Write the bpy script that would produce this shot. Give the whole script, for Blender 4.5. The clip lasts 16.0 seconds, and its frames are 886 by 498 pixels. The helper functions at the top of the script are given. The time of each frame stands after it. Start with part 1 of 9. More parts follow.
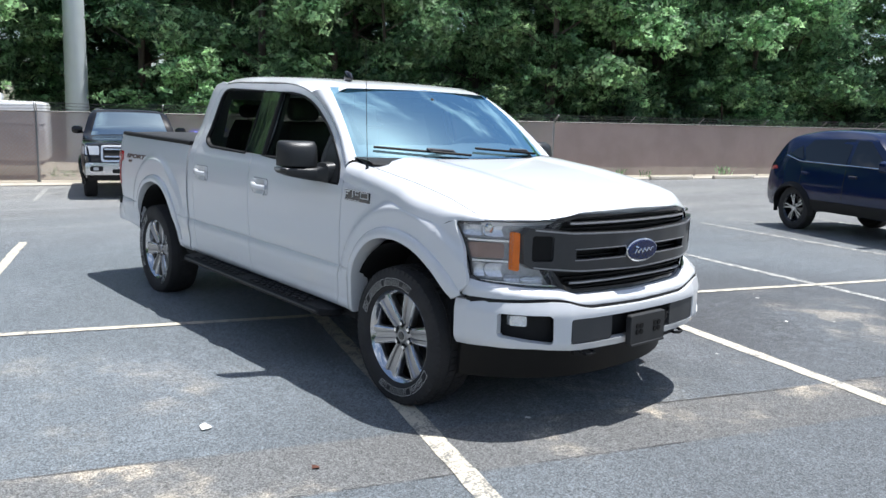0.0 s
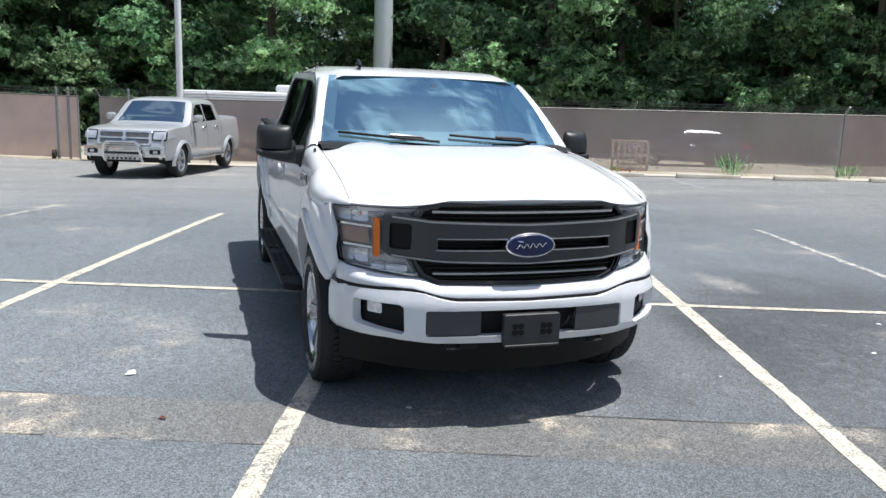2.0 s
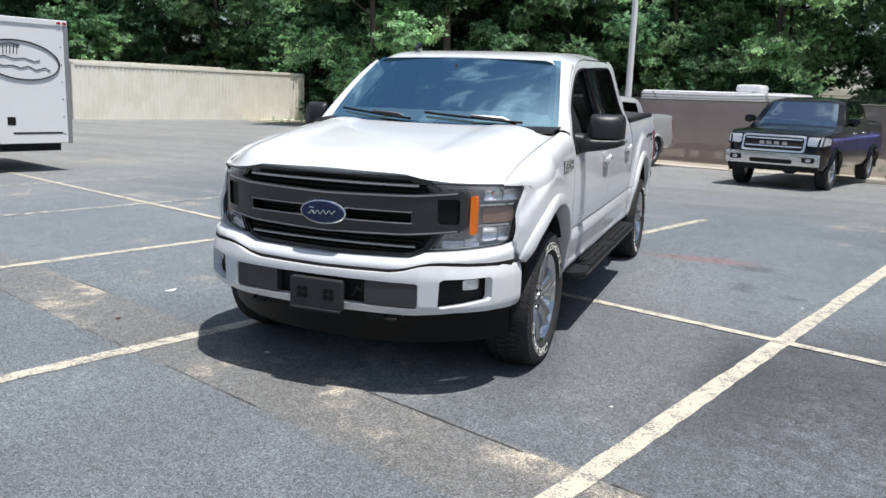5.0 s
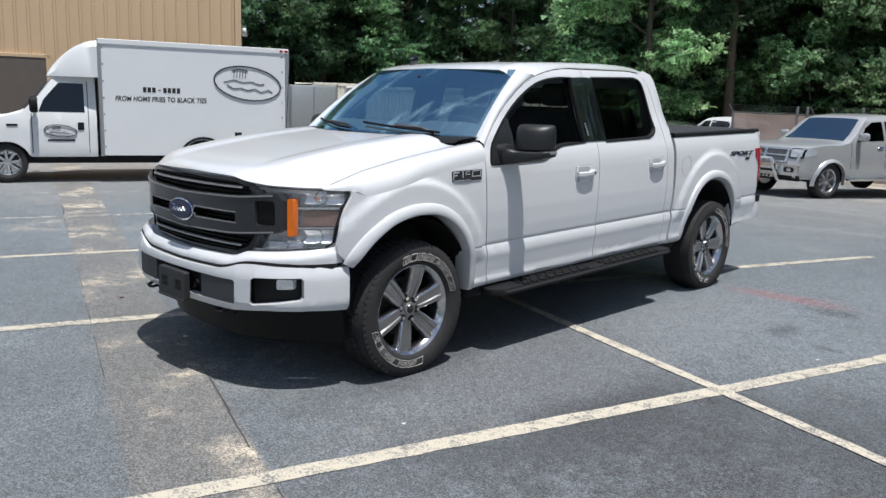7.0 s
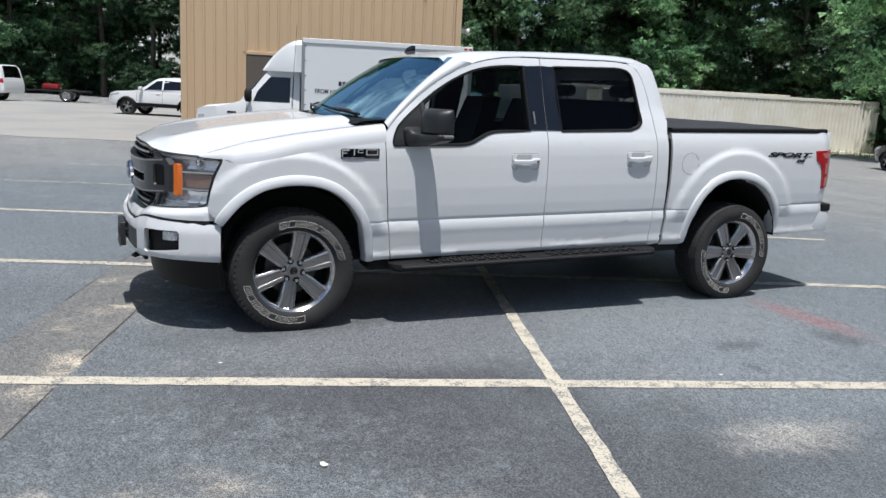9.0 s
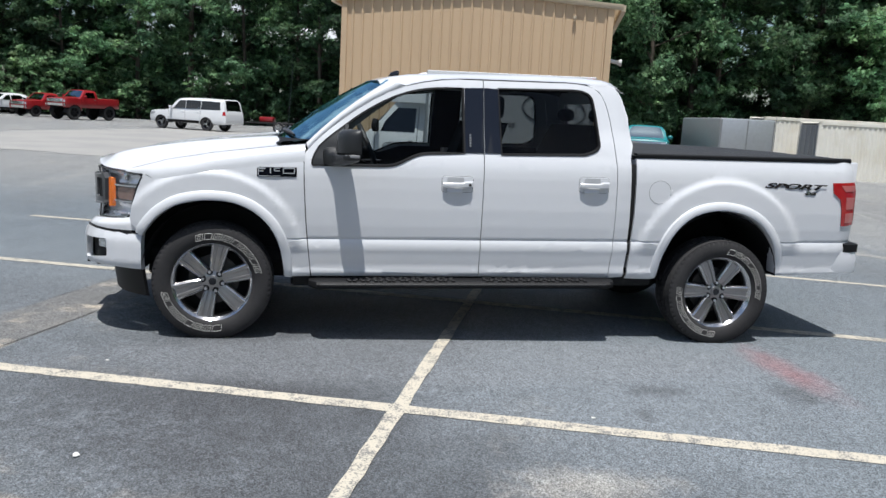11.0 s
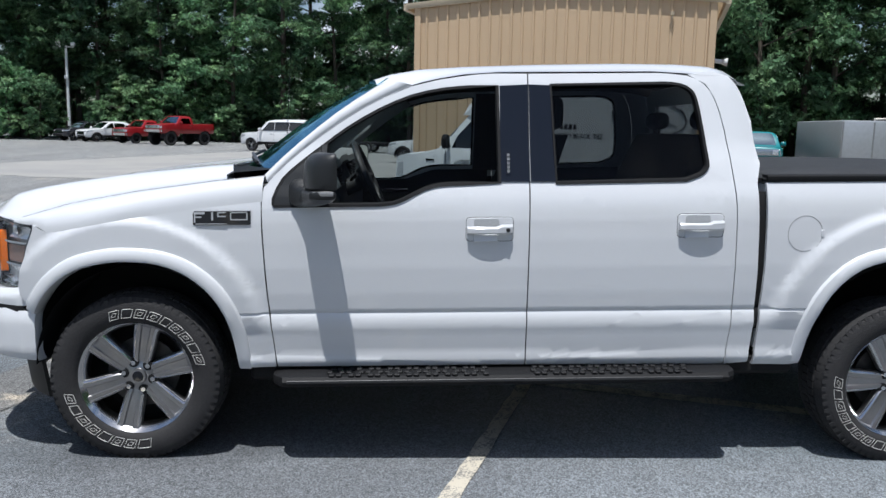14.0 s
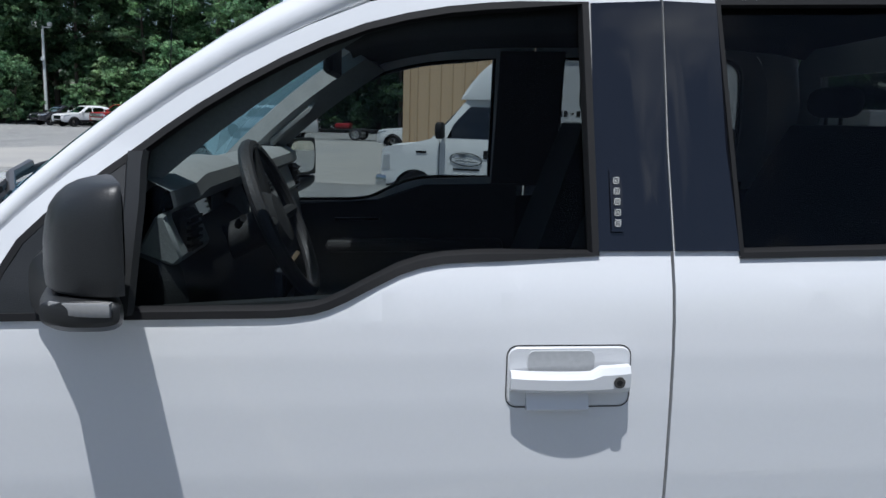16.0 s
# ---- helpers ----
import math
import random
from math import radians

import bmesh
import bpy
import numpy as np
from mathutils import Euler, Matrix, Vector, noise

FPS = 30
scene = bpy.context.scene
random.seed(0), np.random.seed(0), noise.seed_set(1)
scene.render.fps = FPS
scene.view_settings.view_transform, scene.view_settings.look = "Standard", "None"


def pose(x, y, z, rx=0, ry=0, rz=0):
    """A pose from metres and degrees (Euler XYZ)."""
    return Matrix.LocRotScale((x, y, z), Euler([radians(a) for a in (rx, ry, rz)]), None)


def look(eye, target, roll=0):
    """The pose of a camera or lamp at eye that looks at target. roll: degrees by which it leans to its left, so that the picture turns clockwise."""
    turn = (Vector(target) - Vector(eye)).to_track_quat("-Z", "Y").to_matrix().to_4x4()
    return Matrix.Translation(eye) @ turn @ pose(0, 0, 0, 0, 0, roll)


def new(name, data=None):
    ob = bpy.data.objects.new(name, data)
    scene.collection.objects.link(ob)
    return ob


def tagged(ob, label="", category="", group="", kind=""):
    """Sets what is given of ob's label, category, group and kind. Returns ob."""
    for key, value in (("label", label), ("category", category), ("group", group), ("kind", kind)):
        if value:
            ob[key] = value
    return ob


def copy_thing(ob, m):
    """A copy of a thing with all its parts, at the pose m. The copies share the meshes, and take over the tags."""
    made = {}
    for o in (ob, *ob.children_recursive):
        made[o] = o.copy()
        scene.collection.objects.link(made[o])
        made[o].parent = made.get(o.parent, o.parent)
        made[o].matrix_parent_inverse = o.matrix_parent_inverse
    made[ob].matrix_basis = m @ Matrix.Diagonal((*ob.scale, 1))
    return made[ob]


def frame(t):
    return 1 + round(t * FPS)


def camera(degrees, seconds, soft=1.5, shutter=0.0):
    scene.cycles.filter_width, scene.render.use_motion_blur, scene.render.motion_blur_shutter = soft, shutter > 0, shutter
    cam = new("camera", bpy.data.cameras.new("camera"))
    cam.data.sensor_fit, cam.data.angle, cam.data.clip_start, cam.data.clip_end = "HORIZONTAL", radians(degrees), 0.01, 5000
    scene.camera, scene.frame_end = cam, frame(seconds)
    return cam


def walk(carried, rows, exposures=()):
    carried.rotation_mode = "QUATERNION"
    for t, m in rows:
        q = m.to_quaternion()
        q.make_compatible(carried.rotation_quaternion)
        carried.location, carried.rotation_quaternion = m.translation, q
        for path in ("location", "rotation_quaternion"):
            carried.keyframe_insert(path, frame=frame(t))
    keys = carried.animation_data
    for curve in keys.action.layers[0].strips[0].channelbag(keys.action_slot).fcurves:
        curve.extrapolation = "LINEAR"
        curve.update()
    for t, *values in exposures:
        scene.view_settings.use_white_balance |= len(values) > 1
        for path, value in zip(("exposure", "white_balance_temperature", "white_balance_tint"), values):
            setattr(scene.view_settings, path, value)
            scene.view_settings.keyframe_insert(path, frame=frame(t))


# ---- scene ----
cam = camera(57.59, 16.0)
PATH = [
    (0, (-3.667, -3.570, 1.617), (-2.392, -2.061, 1.306), 1.55),
    (0.5, (-3.251, -3.877, 1.627), (-2.111, -2.264, 1.313), 2.27),
    (1, (-2.761, -4.163, 1.646), (-1.786, -2.450, 1.303), 2.24),
    (1.5, (-2.209, -4.437, 1.639), (-1.434, -2.626, 1.288), 2.11),
    (2, (-1.630, -4.658, 1.641), (-1.044, -2.778, 1.290), 1.77),
    (2.5, (-1.027, -4.790, 1.648), (-0.650, -2.857, 1.297), 1.34),
    (3, (-0.411, -4.870, 1.656), (-0.253, -2.909, 1.297), 2.18),
    (3.5, (0.196, -4.800, 1.668), (0.150, -2.834, 1.308), 2.34),
    (4, (0.844, -4.776, 1.654), (0.561, -2.832, 1.275), 2.31),
    (4.2, (1.093, -4.759, 1.622), (0.717, -2.833, 1.238), 2.26),
    (6.3, (3.545, -3.707, 1.580), (2.373, -2.128, 1.217), 1.82),
    (6.5, (3.722, -3.521, 1.584), (2.490, -1.987, 1.223), 1.76),
    (7, (4.262, -3.156, 1.589), (2.891, -1.744, 1.234), 1.78),
    (7.5, (4.727, -2.706, 1.568), (3.215, -1.444, 1.215), 1.76),
    (8, (5.209, -2.246, 1.574), (3.586, -1.129, 1.231), 1.92),
    (8.5, (5.592, -1.749, 1.562), (3.884, -0.771, 1.204), 2.81),
    (9, (5.961, -1.264, 1.573), (4.178, -0.440, 1.196), 2.96),
    (9.5, (6.240, -0.770, 1.566), (4.404, -0.077, 1.181), 2.83),
    (10, (6.404, -0.238, 1.578), (4.519, 0.315, 1.205), 2.30),
    (10.2, (6.464, -0.034, 1.581), (4.561, 0.464, 1.217), 2.61),
    (12.3, (6.513, 1.209, 1.592), (4.543, 1.380, 1.291), 2.19),
    (12.5, (6.376, 1.216, 1.584), (4.407, 1.375, 1.275), 2.09),
    (13, (5.891, 1.240, 1.585), (3.919, 1.372, 1.283), 1.73),
    (13.5, (5.314, 1.298, 1.592), (3.337, 1.386, 1.306), 1.49),
    (14, (4.688, 1.289, 1.592), (2.712, 1.367, 1.297), 1.11),
    (14.5, (4.091, 1.307, 1.575), (2.118, 1.383, 1.257), 1.65),
    (15, (3.484, 1.288, 1.588), (1.509, 1.352, 1.281), 1.06),
    (15.5, (2.900, 1.325, 1.582), (0.926, 1.403, 1.274), 1.05),
    (16, (2.338, 1.354, 1.583), (0.367, 1.453, 1.258), 1.55),
]
walk(cam, [(t, look(eye, target, roll)) for t, eye, target, roll in PATH],
     [(t, ev, warm, 9) for t, ev, warm in ((0, 0.52, 6250), (2, 0.36, 6380), (4.2, 0.26, 6450), (6.5, -0.07, 6400), (8.5, -0.08, 6370), (10, -0.04, 6330), (12.5, 0.00, 6330), (14, -0.08, 6150), (15, -0.23, 6160), (16, -0.12, 6060))])

# ---- world, sun, exposure ----
SUN_WAY = Vector((0.36, -0.10, 1.36)).normalized()
world = bpy.data.worlds.new("world")
scene.world = world
world.use_nodes = True
wn = world.node_tree.nodes
sky = wn.new("ShaderNodeTexSky")
sky.sky_type = "NISHITA"
sky.sun_disc = False
sky.sun_elevation = math.asin(SUN_WAY.z)
sky.sun_rotation = math.atan2(SUN_WAY.x, SUN_WAY.y)
sky.air_density, sky.dust_density, sky.ozone_density = 1.0, 1.2, 1.0
# a few fair-weather clouds in the sky
tc = wn.new("ShaderNodeTexCoord")
mp = wn.new("ShaderNodeMapping")
mp.inputs["Scale"].default_value = (1.0, 1.0, 2.2)
cn = wn.new("ShaderNodeTexNoise")
cn.inputs["Scale"].default_value, cn.inputs["Detail"].default_value = 2.6, 7.0
cn.inputs["Roughness"].default_value = 0.62
cr = wn.new("ShaderNodeValToRGB")
cr.color_ramp.elements[0].position, cr.color_ramp.elements[0].color = 0.52, (0, 0, 0, 1)
cr.color_ramp.elements[1].position, cr.color_ramp.elements[1].color = 0.70, (1, 1, 1, 1)
mixw = wn.new("ShaderNodeMix")
mixw.data_type = "RGBA"
mixw.inputs["B"].default_value = (11.0, 11.2, 11.6, 1)
wl = world.node_tree.links
wl.new(tc.outputs["Generated"], mp.inputs["Vector"])
wl.new(mp.outputs["Vector"], cn.inputs["Vector"])
wl.new(cn.outputs["Fac"], cr.inputs["Fac"])
wl.new(cr.outputs["Color"], mixw.inputs["Factor"])
wl.new(sky.outputs["Color"], mixw.inputs["A"])
wl.new(mixw.outputs["Result"], wn["Background"].inputs["Color"])
wn["Background"].inputs["Strength"].default_value = 0.094
sun_data = bpy.data.lights.new("sun", "SUN")
sun_data.energy, sun_data.angle, sun_data.color = 5.15, radians(0.53), (1.0, 0.975, 0.94)
sun = new("sun", sun_data)
sun.matrix_world = look(SUN_WAY * 60, (0, 0, 0))
scene.view_settings.exposure = 0.0

# ---- small tools ----
def rnd(a, b):
    return random.uniform(a, b)


def clamp01(v):
    return min(max(v, 0.0), 1.0)


def ss(v):
    v = clamp01(v)
    return v * v * (3 - 2 * v)


def table(rows, v):
    """Smooth reading of a small table of (v, value)."""
    if v <= rows[0][0]:
        return rows[0][1]
    for (a, fa), (b, fb) in zip(rows, rows[1:]):
        if v <= b:
            return fa + (fb - fa) * (v - a) / (b - a)
    return rows[-1][1]


def soft_plus(v):
    return (v + math.sqrt(v * v + 1.0)) / 2


def ground_z(x, y):
    """The lot is nearly level and falls gently to the fence in the north."""
    return 0.012 - (0.010 + 0.012 * ss((x + 14) / 10)) * soft_plus(min(y, 40) - 6.5)


def material(name, color, rough=0.5, metal=0.0, vary=0.1, scale=8.0, fine=120.0, bump=0.0, bump_scale=200.0, coat=0.0, island=0.0, spec=0.5, tint=None, stretch=(1, 1, 1), spots=None):
    """A procedural surface: base colour, variation at two scales, fine relief."""
    m = bpy.data.materials.new(name)
    m.use_nodes = True
    n, l = m.node_tree.nodes, m.node_tree.links
    b = n["Principled BSDF"]
    b.inputs["Roughness"].default_value = rough
    b.inputs["Metallic"].default_value = metal
    b.inputs["Coat Weight"].default_value = coat
    b.inputs["Coat Roughness"].default_value = 0.03
    b.inputs["Specular IOR Level"].default_value = spec
    co = n.new("ShaderNodeTexCoord")
    ma = n.new("ShaderNodeMapping")
    ma.inputs["Scale"].default_value = stretch
    l.new(co.outputs["Object"], ma.inputs["Vector"])
    n1, n2 = n.new("ShaderNodeTexNoise"), n.new("ShaderNodeTexNoise")
    n1.inputs["Scale"].default_value, n1.inputs["Detail"].default_value = scale, 6
    n2.inputs["Scale"].default_value, n2.inputs["Detail"].default_value = fine, 4
    l.new(ma.outputs["Vector"], n1.inputs["Vector"])
    l.new(ma.outputs["Vector"], n2.inputs["Vector"])
    add = n.new("ShaderNodeMath")
    add.operation = "ADD"
    l.new(n1.outputs["Fac"], add.inputs[0])
    l.new(n2.outputs["Fac"], add.inputs[1])
    rng = n.new("ShaderNodeMapRange")
    rng.inputs["From Min"].default_value, rng.inputs["From Max"].default_value = 0.6, 1.4
    rng.inputs["To Min"].default_value, rng.inputs["To Max"].default_value = 1 - vary, 1 + vary
    l.new(add.outputs[0], rng.inputs["Value"])
    last = rng.outputs["Result"]
    if island:
        geo = n.new("ShaderNodeNewGeometry")
        r2 = n.new("ShaderNodeMapRange")
        r2.inputs["To Min"].default_value, r2.inputs["To Max"].default_value = 1 - island, 1 + island
        l.new(geo.outputs["Random Per Island"], r2.inputs["Value"])
        mu = n.new("ShaderNodeMath")
        mu.operation = "MULTIPLY"
        l.new(last, mu.inputs[0])
        l.new(r2.outputs["Result"], mu.inputs[1])
        last = mu.outputs[0]
    col = n.new("ShaderNodeVectorMath")
    col.operation = "SCALE"
    col.inputs[0].default_value = color[:3]
    if tint:
        mx = n.new("ShaderNodeMix")
        mx.data_type = "RGBA"
        mx.inputs["A"].default_value, mx.inputs["B"].default_value = (*color[:3], 1), (*tint[:3], 1)
        rr = n.new("ShaderNodeMapRange")
        rr.inputs["From Min"].default_value, rr.inputs["From Max"].default_value = 0.42, 0.62
        l.new(n1.outputs["Fac"], rr.inputs["Value"])
        l.new(rr.outputs["Result"], mx.inputs["Factor"])
        l.new(mx.outputs["Result"], col.inputs[0])
    l.new(last, col.inputs["Scale"])
    l.new(col.outputs[0], b.inputs["Base Color"])
    if bump:
        bn, bt = n.new("ShaderNodeBump"), n.new("ShaderNodeTexNoise")
        bt.inputs["Scale"].default_value, bt.inputs["Detail"].default_value = bump_scale, 3
        l.new(ma.outputs["Vector"], bt.inputs["Vector"])
        l.new(bt.outputs["Fac"], bn.inputs["Height"])
        bn.inputs["Strength"].default_value, bn.inputs["Distance"].default_value = bump, 0.01
        l.new(bn.outputs["Normal"], b.inputs["Normal"])
    return m


def glass_material(name, tint, gloss=1.0, rough=0.0, straight=0.045, cast=(1, 1, 1)):
    """Thin tinted pane: what lies behind shows darkened, with a clear reflection that grows towards the edge-on view.
    straight: the share that is reflected when seen straight on."""
    m = bpy.data.materials.new(name)
    m.use_nodes = True
    n, l = m.node_tree.nodes, m.node_tree.links
    n.remove(n["Principled BSDF"])
    tr, gl, mx, lw = n.new("ShaderNodeBsdfTransparent"), n.new("ShaderNodeBsdfGlossy"), n.new("ShaderNodeMixShader"), n.new("ShaderNodeLayerWeight")
    tr.inputs["Color"].default_value = (*tint, 1)
    gl.inputs["Roughness"].default_value = rough
    gl.inputs["Color"].default_value = (gloss * cast[0], gloss * cast[1], gloss * cast[2], 1)
    lw.inputs["Blend"].default_value = 0.5
    pw, rg = n.new("ShaderNodeMath"), n.new("ShaderNodeMapRange")
    pw.operation = "POWER"
    pw.inputs[1].default_value = 5.0
    rg.inputs["To Min"].default_value = straight
    l.new(lw.outputs["Facing"], pw.inputs[0])
    l.new(pw.outputs[0], rg.inputs["Value"])
    l.new(rg.outputs["Result"], mx.inputs["Fac"])
    l.new(tr.outputs[0], mx.inputs[1])
    l.new(gl.outputs[0], mx.inputs[2])
    l.new(mx.outputs[0], n["Material Output"].inputs["Surface"])
    return m


def part(name, bm, mat, parent=None, label="", angle=32, flat=False):
    """Links a bmesh as one mesh object, under a thing or a part if one is given."""
    me = bpy.data.meshes.new(name)
    bm.to_mesh(me)
    bm.free()
    me.materials.append(mat)
    if not flat:
        me.shade_smooth()
        me.set_sharp_from_angle(angle=radians(angle))
    ob = new(name, me)
    ob.parent = parent
    if label:
        tagged(ob, label)
    return ob


def thing(name, at, label, category, group="", kind="", turn=0.0):
    ob = new(name)
    ob.matrix_basis = pose(*at, 0, 0, turn)
    return tagged(ob, label, category, group, kind)


def box(bm, x0, x1, y0, y1, z0, z1, bevel=0.0, seg=1):
    r = bmesh.ops.create_cube(bm, size=1.0)
    vs = r["verts"]
    for v in vs:
        v.co = Vector(((x0 + x1) / 2 + v.co.x * (x1 - x0), (y0 + y1) / 2 + v.co.y * (y1 - y0), (z0 + z1) / 2 + v.co.z * (z1 - z0)))
    if bevel:
        es = list({e for v in vs for e in v.link_edges})
        bmesh.ops.bevel(bm, geom=es, offset=bevel, segments=seg, affect="EDGES", profile=0.5)
    return bm


def loft(bm, rings, closed=True, cap=True, loop=False):
    """Skins a row of rings of equal count. closed: the rings are closed; loop: the last ring meets the first."""
    vr = [[bm.verts.new(p) for p in ring] for ring in rings]
    n = len(vr[0])
    pairs = list(zip(vr, vr[1:])) + ([(vr[-1], vr[0])] if loop else [])
    for a, b in pairs:
        for i in range(n if closed else n - 1):
            j = (i + 1) % n
            try:
                bm.faces.new((a[i], a[j], b[j], b[i]))
            except ValueError:
                pass
    if cap and closed and not loop:
        bm.faces.new(vr[0][::-1])
        bm.faces.new(vr[-1])
    return vr


def circle(c, u, v, r, n, start=0.0):
    return [c + u * (r * math.cos(start + 2 * math.pi * i / n)) + v * (r * math.sin(start + 2 * math.pi * i / n)) for i in range(n)]


def axes_of(d):
    d = d.normalized()
    u = d.orthogonal().normalized()
    return u, d.cross(u)


def rod(bm, a, b, r0, r1=None, n=10, cap=True):
    a, b = Vector(a), Vector(b)
    u, v = axes_of(b - a)
    return loft(bm, [circle(a, u, v, r0, n), circle(b, u, v, r0 if r1 is None else r1, n)], True, cap)


def tube(bm, pts, r, n=8, closed=False):
    pts = [Vector(p) for p in pts]
    rings, u = [], None
    for i, p in enumerate(pts):
        if closed:
            d = pts[(i + 1) % len(pts)] - pts[i - 1]
        else:
            d = pts[min(i + 1, len(pts) - 1)] - pts[max(i - 1, 0)]
        d.normalize()
        if u is None:
            u = d.orthogonal().normalized()
        u = (u - d * u.dot(d)).normalized()
        rings.append(circle(p, u, d.cross(u), r, n))
    loft(bm, rings, True, not closed, closed)
    return bm


def lathe(bm, profile, n=48, axis="x"):
    """Turns a profile of (along, radius) round the axis."""
    rings = []
    for i in range(n):
        a = 2 * math.pi * i / n
        c, s = math.cos(a), math.sin(a)
        rings.append([Vector((h, r * c, r * s)) if axis == "x" else Vector((r * c, r * s, h)) for h, r in profile])
    loft(bm, rings, False, False, True)
    return bm


def prism(bm, outline, lo, hi, axis="x", bevel=0.0):
    """A flat outline of (a, b) given depth along an axis."""
    def at(p, d):
        return {"x": (d, p[0], p[1]), "y": (p[0], d, p[1]), "z": (p[0], p[1], d)}[axis]
    va, vb = [bm.verts.new(at(p, lo)) for p in outline], [bm.verts.new(at(p, hi)) for p in outline]
    n = len(outline)
    faces = [bm.faces.new(va[::-1]), bm.faces.new(vb)]
    for i in range(n):
        faces.append(bm.faces.new((va[i], va[(i + 1) % n], vb[(i + 1) % n], vb[i])))
    bmesh.ops.recalc_face_normals(bm, faces=faces)
    if bevel:
        es = list({e for v in vb + va for e in v.link_edges})
        bmesh.ops.bevel(bm, geom=es, offset=bevel, segments=1, affect="EDGES")
    return bm


def skin(loops, place, us=(), vs=(), thick=0.02, inward=None):
    """A sheet cut from flat loops (the first the outline, the others holes), laid on a curved surface by place(u, v), with folded-in edges."""
    bm = bmesh.new()
    edges = []
    for lp in loops:
        v = [bm.verts.new((0, p[0], p[1])) for p in lp]
        edges += [bm.edges.new((v[i], v[(i + 1) % len(v)])) for i in range(len(v))]
    bmesh.ops.triangle_fill(bm, use_beauty=True, use_dissolve=False, edges=edges, normal=(1, 0, 0))
    for u in us:
        bmesh.ops.bisect_plane(bm, geom=bm.verts[:] + bm.edges[:] + bm.faces[:], plane_co=(0, u, 0), plane_no=(0, 1, 0), dist=1e-5)
    for v in vs:
        bmesh.ops.bisect_plane(bm, geom=bm.verts[:] + bm.edges[:] + bm.faces[:], plane_co=(0, 0, v), plane_no=(0, 0, 1), dist=1e-5)
    bmesh.ops.join_triangles(bm, faces=bm.faces[:], angle_face_threshold=0.01, angle_shape_threshold=0.9)
    flat = {v: (v.co.y, v.co.z) for v in bm.verts}
    old = list(bm.verts)
    if thick:
        r = bmesh.ops.extrude_face_region(bm, geom=bm.faces[:])
        top = [g for g in r["geom"] if isinstance(g, bmesh.types.BMVert)]
    else:
        top = old
    where = {v: (v.co.y, v.co.z) for v in bm.verts}
    tops = set(top)
    for v, (a, b) in where.items():
        p = Vector(place(a, b))
        if thick and v not in tops:
            p = p + Vector(inward(a, b) if callable(inward) else inward) * thick
        v.co = p
    bmesh.ops.recalc_face_normals(bm, faces=bm.faces[:])
    return bm


def steps(a, b, d):
    n = max(1, round((b - a) / d))
    return [a + (b - a) * i / n for i in range(n + 1)]


def lettering(words, size, mat, parent, m, name="lettering", depth=0.002, shear=0.0, bold=0.0, stretch=1.0):
    """Words in the built-in font, as a thin mesh."""
    cu = bpy.data.curves.new(name, "FONT")
    cu.body, cu.size, cu.extrude, cu.align_x, cu.shear, cu.offset = words, size, depth, "CENTER", shear, bold
    tmp = bpy.data.objects.new(name, cu)
    me = bpy.data.meshes.new_from_object(tmp)
    bpy.data.objects.remove(tmp)
    me.materials.append(mat)
    ob = new(name, me)
    ob.parent = parent
    ob.matrix_basis = m @ Matrix.Diagonal((stretch, 1, 1, 1))
    return ob


# ---- the lot ----
GRID = radians(17.0)
BAND = radians(19.0)


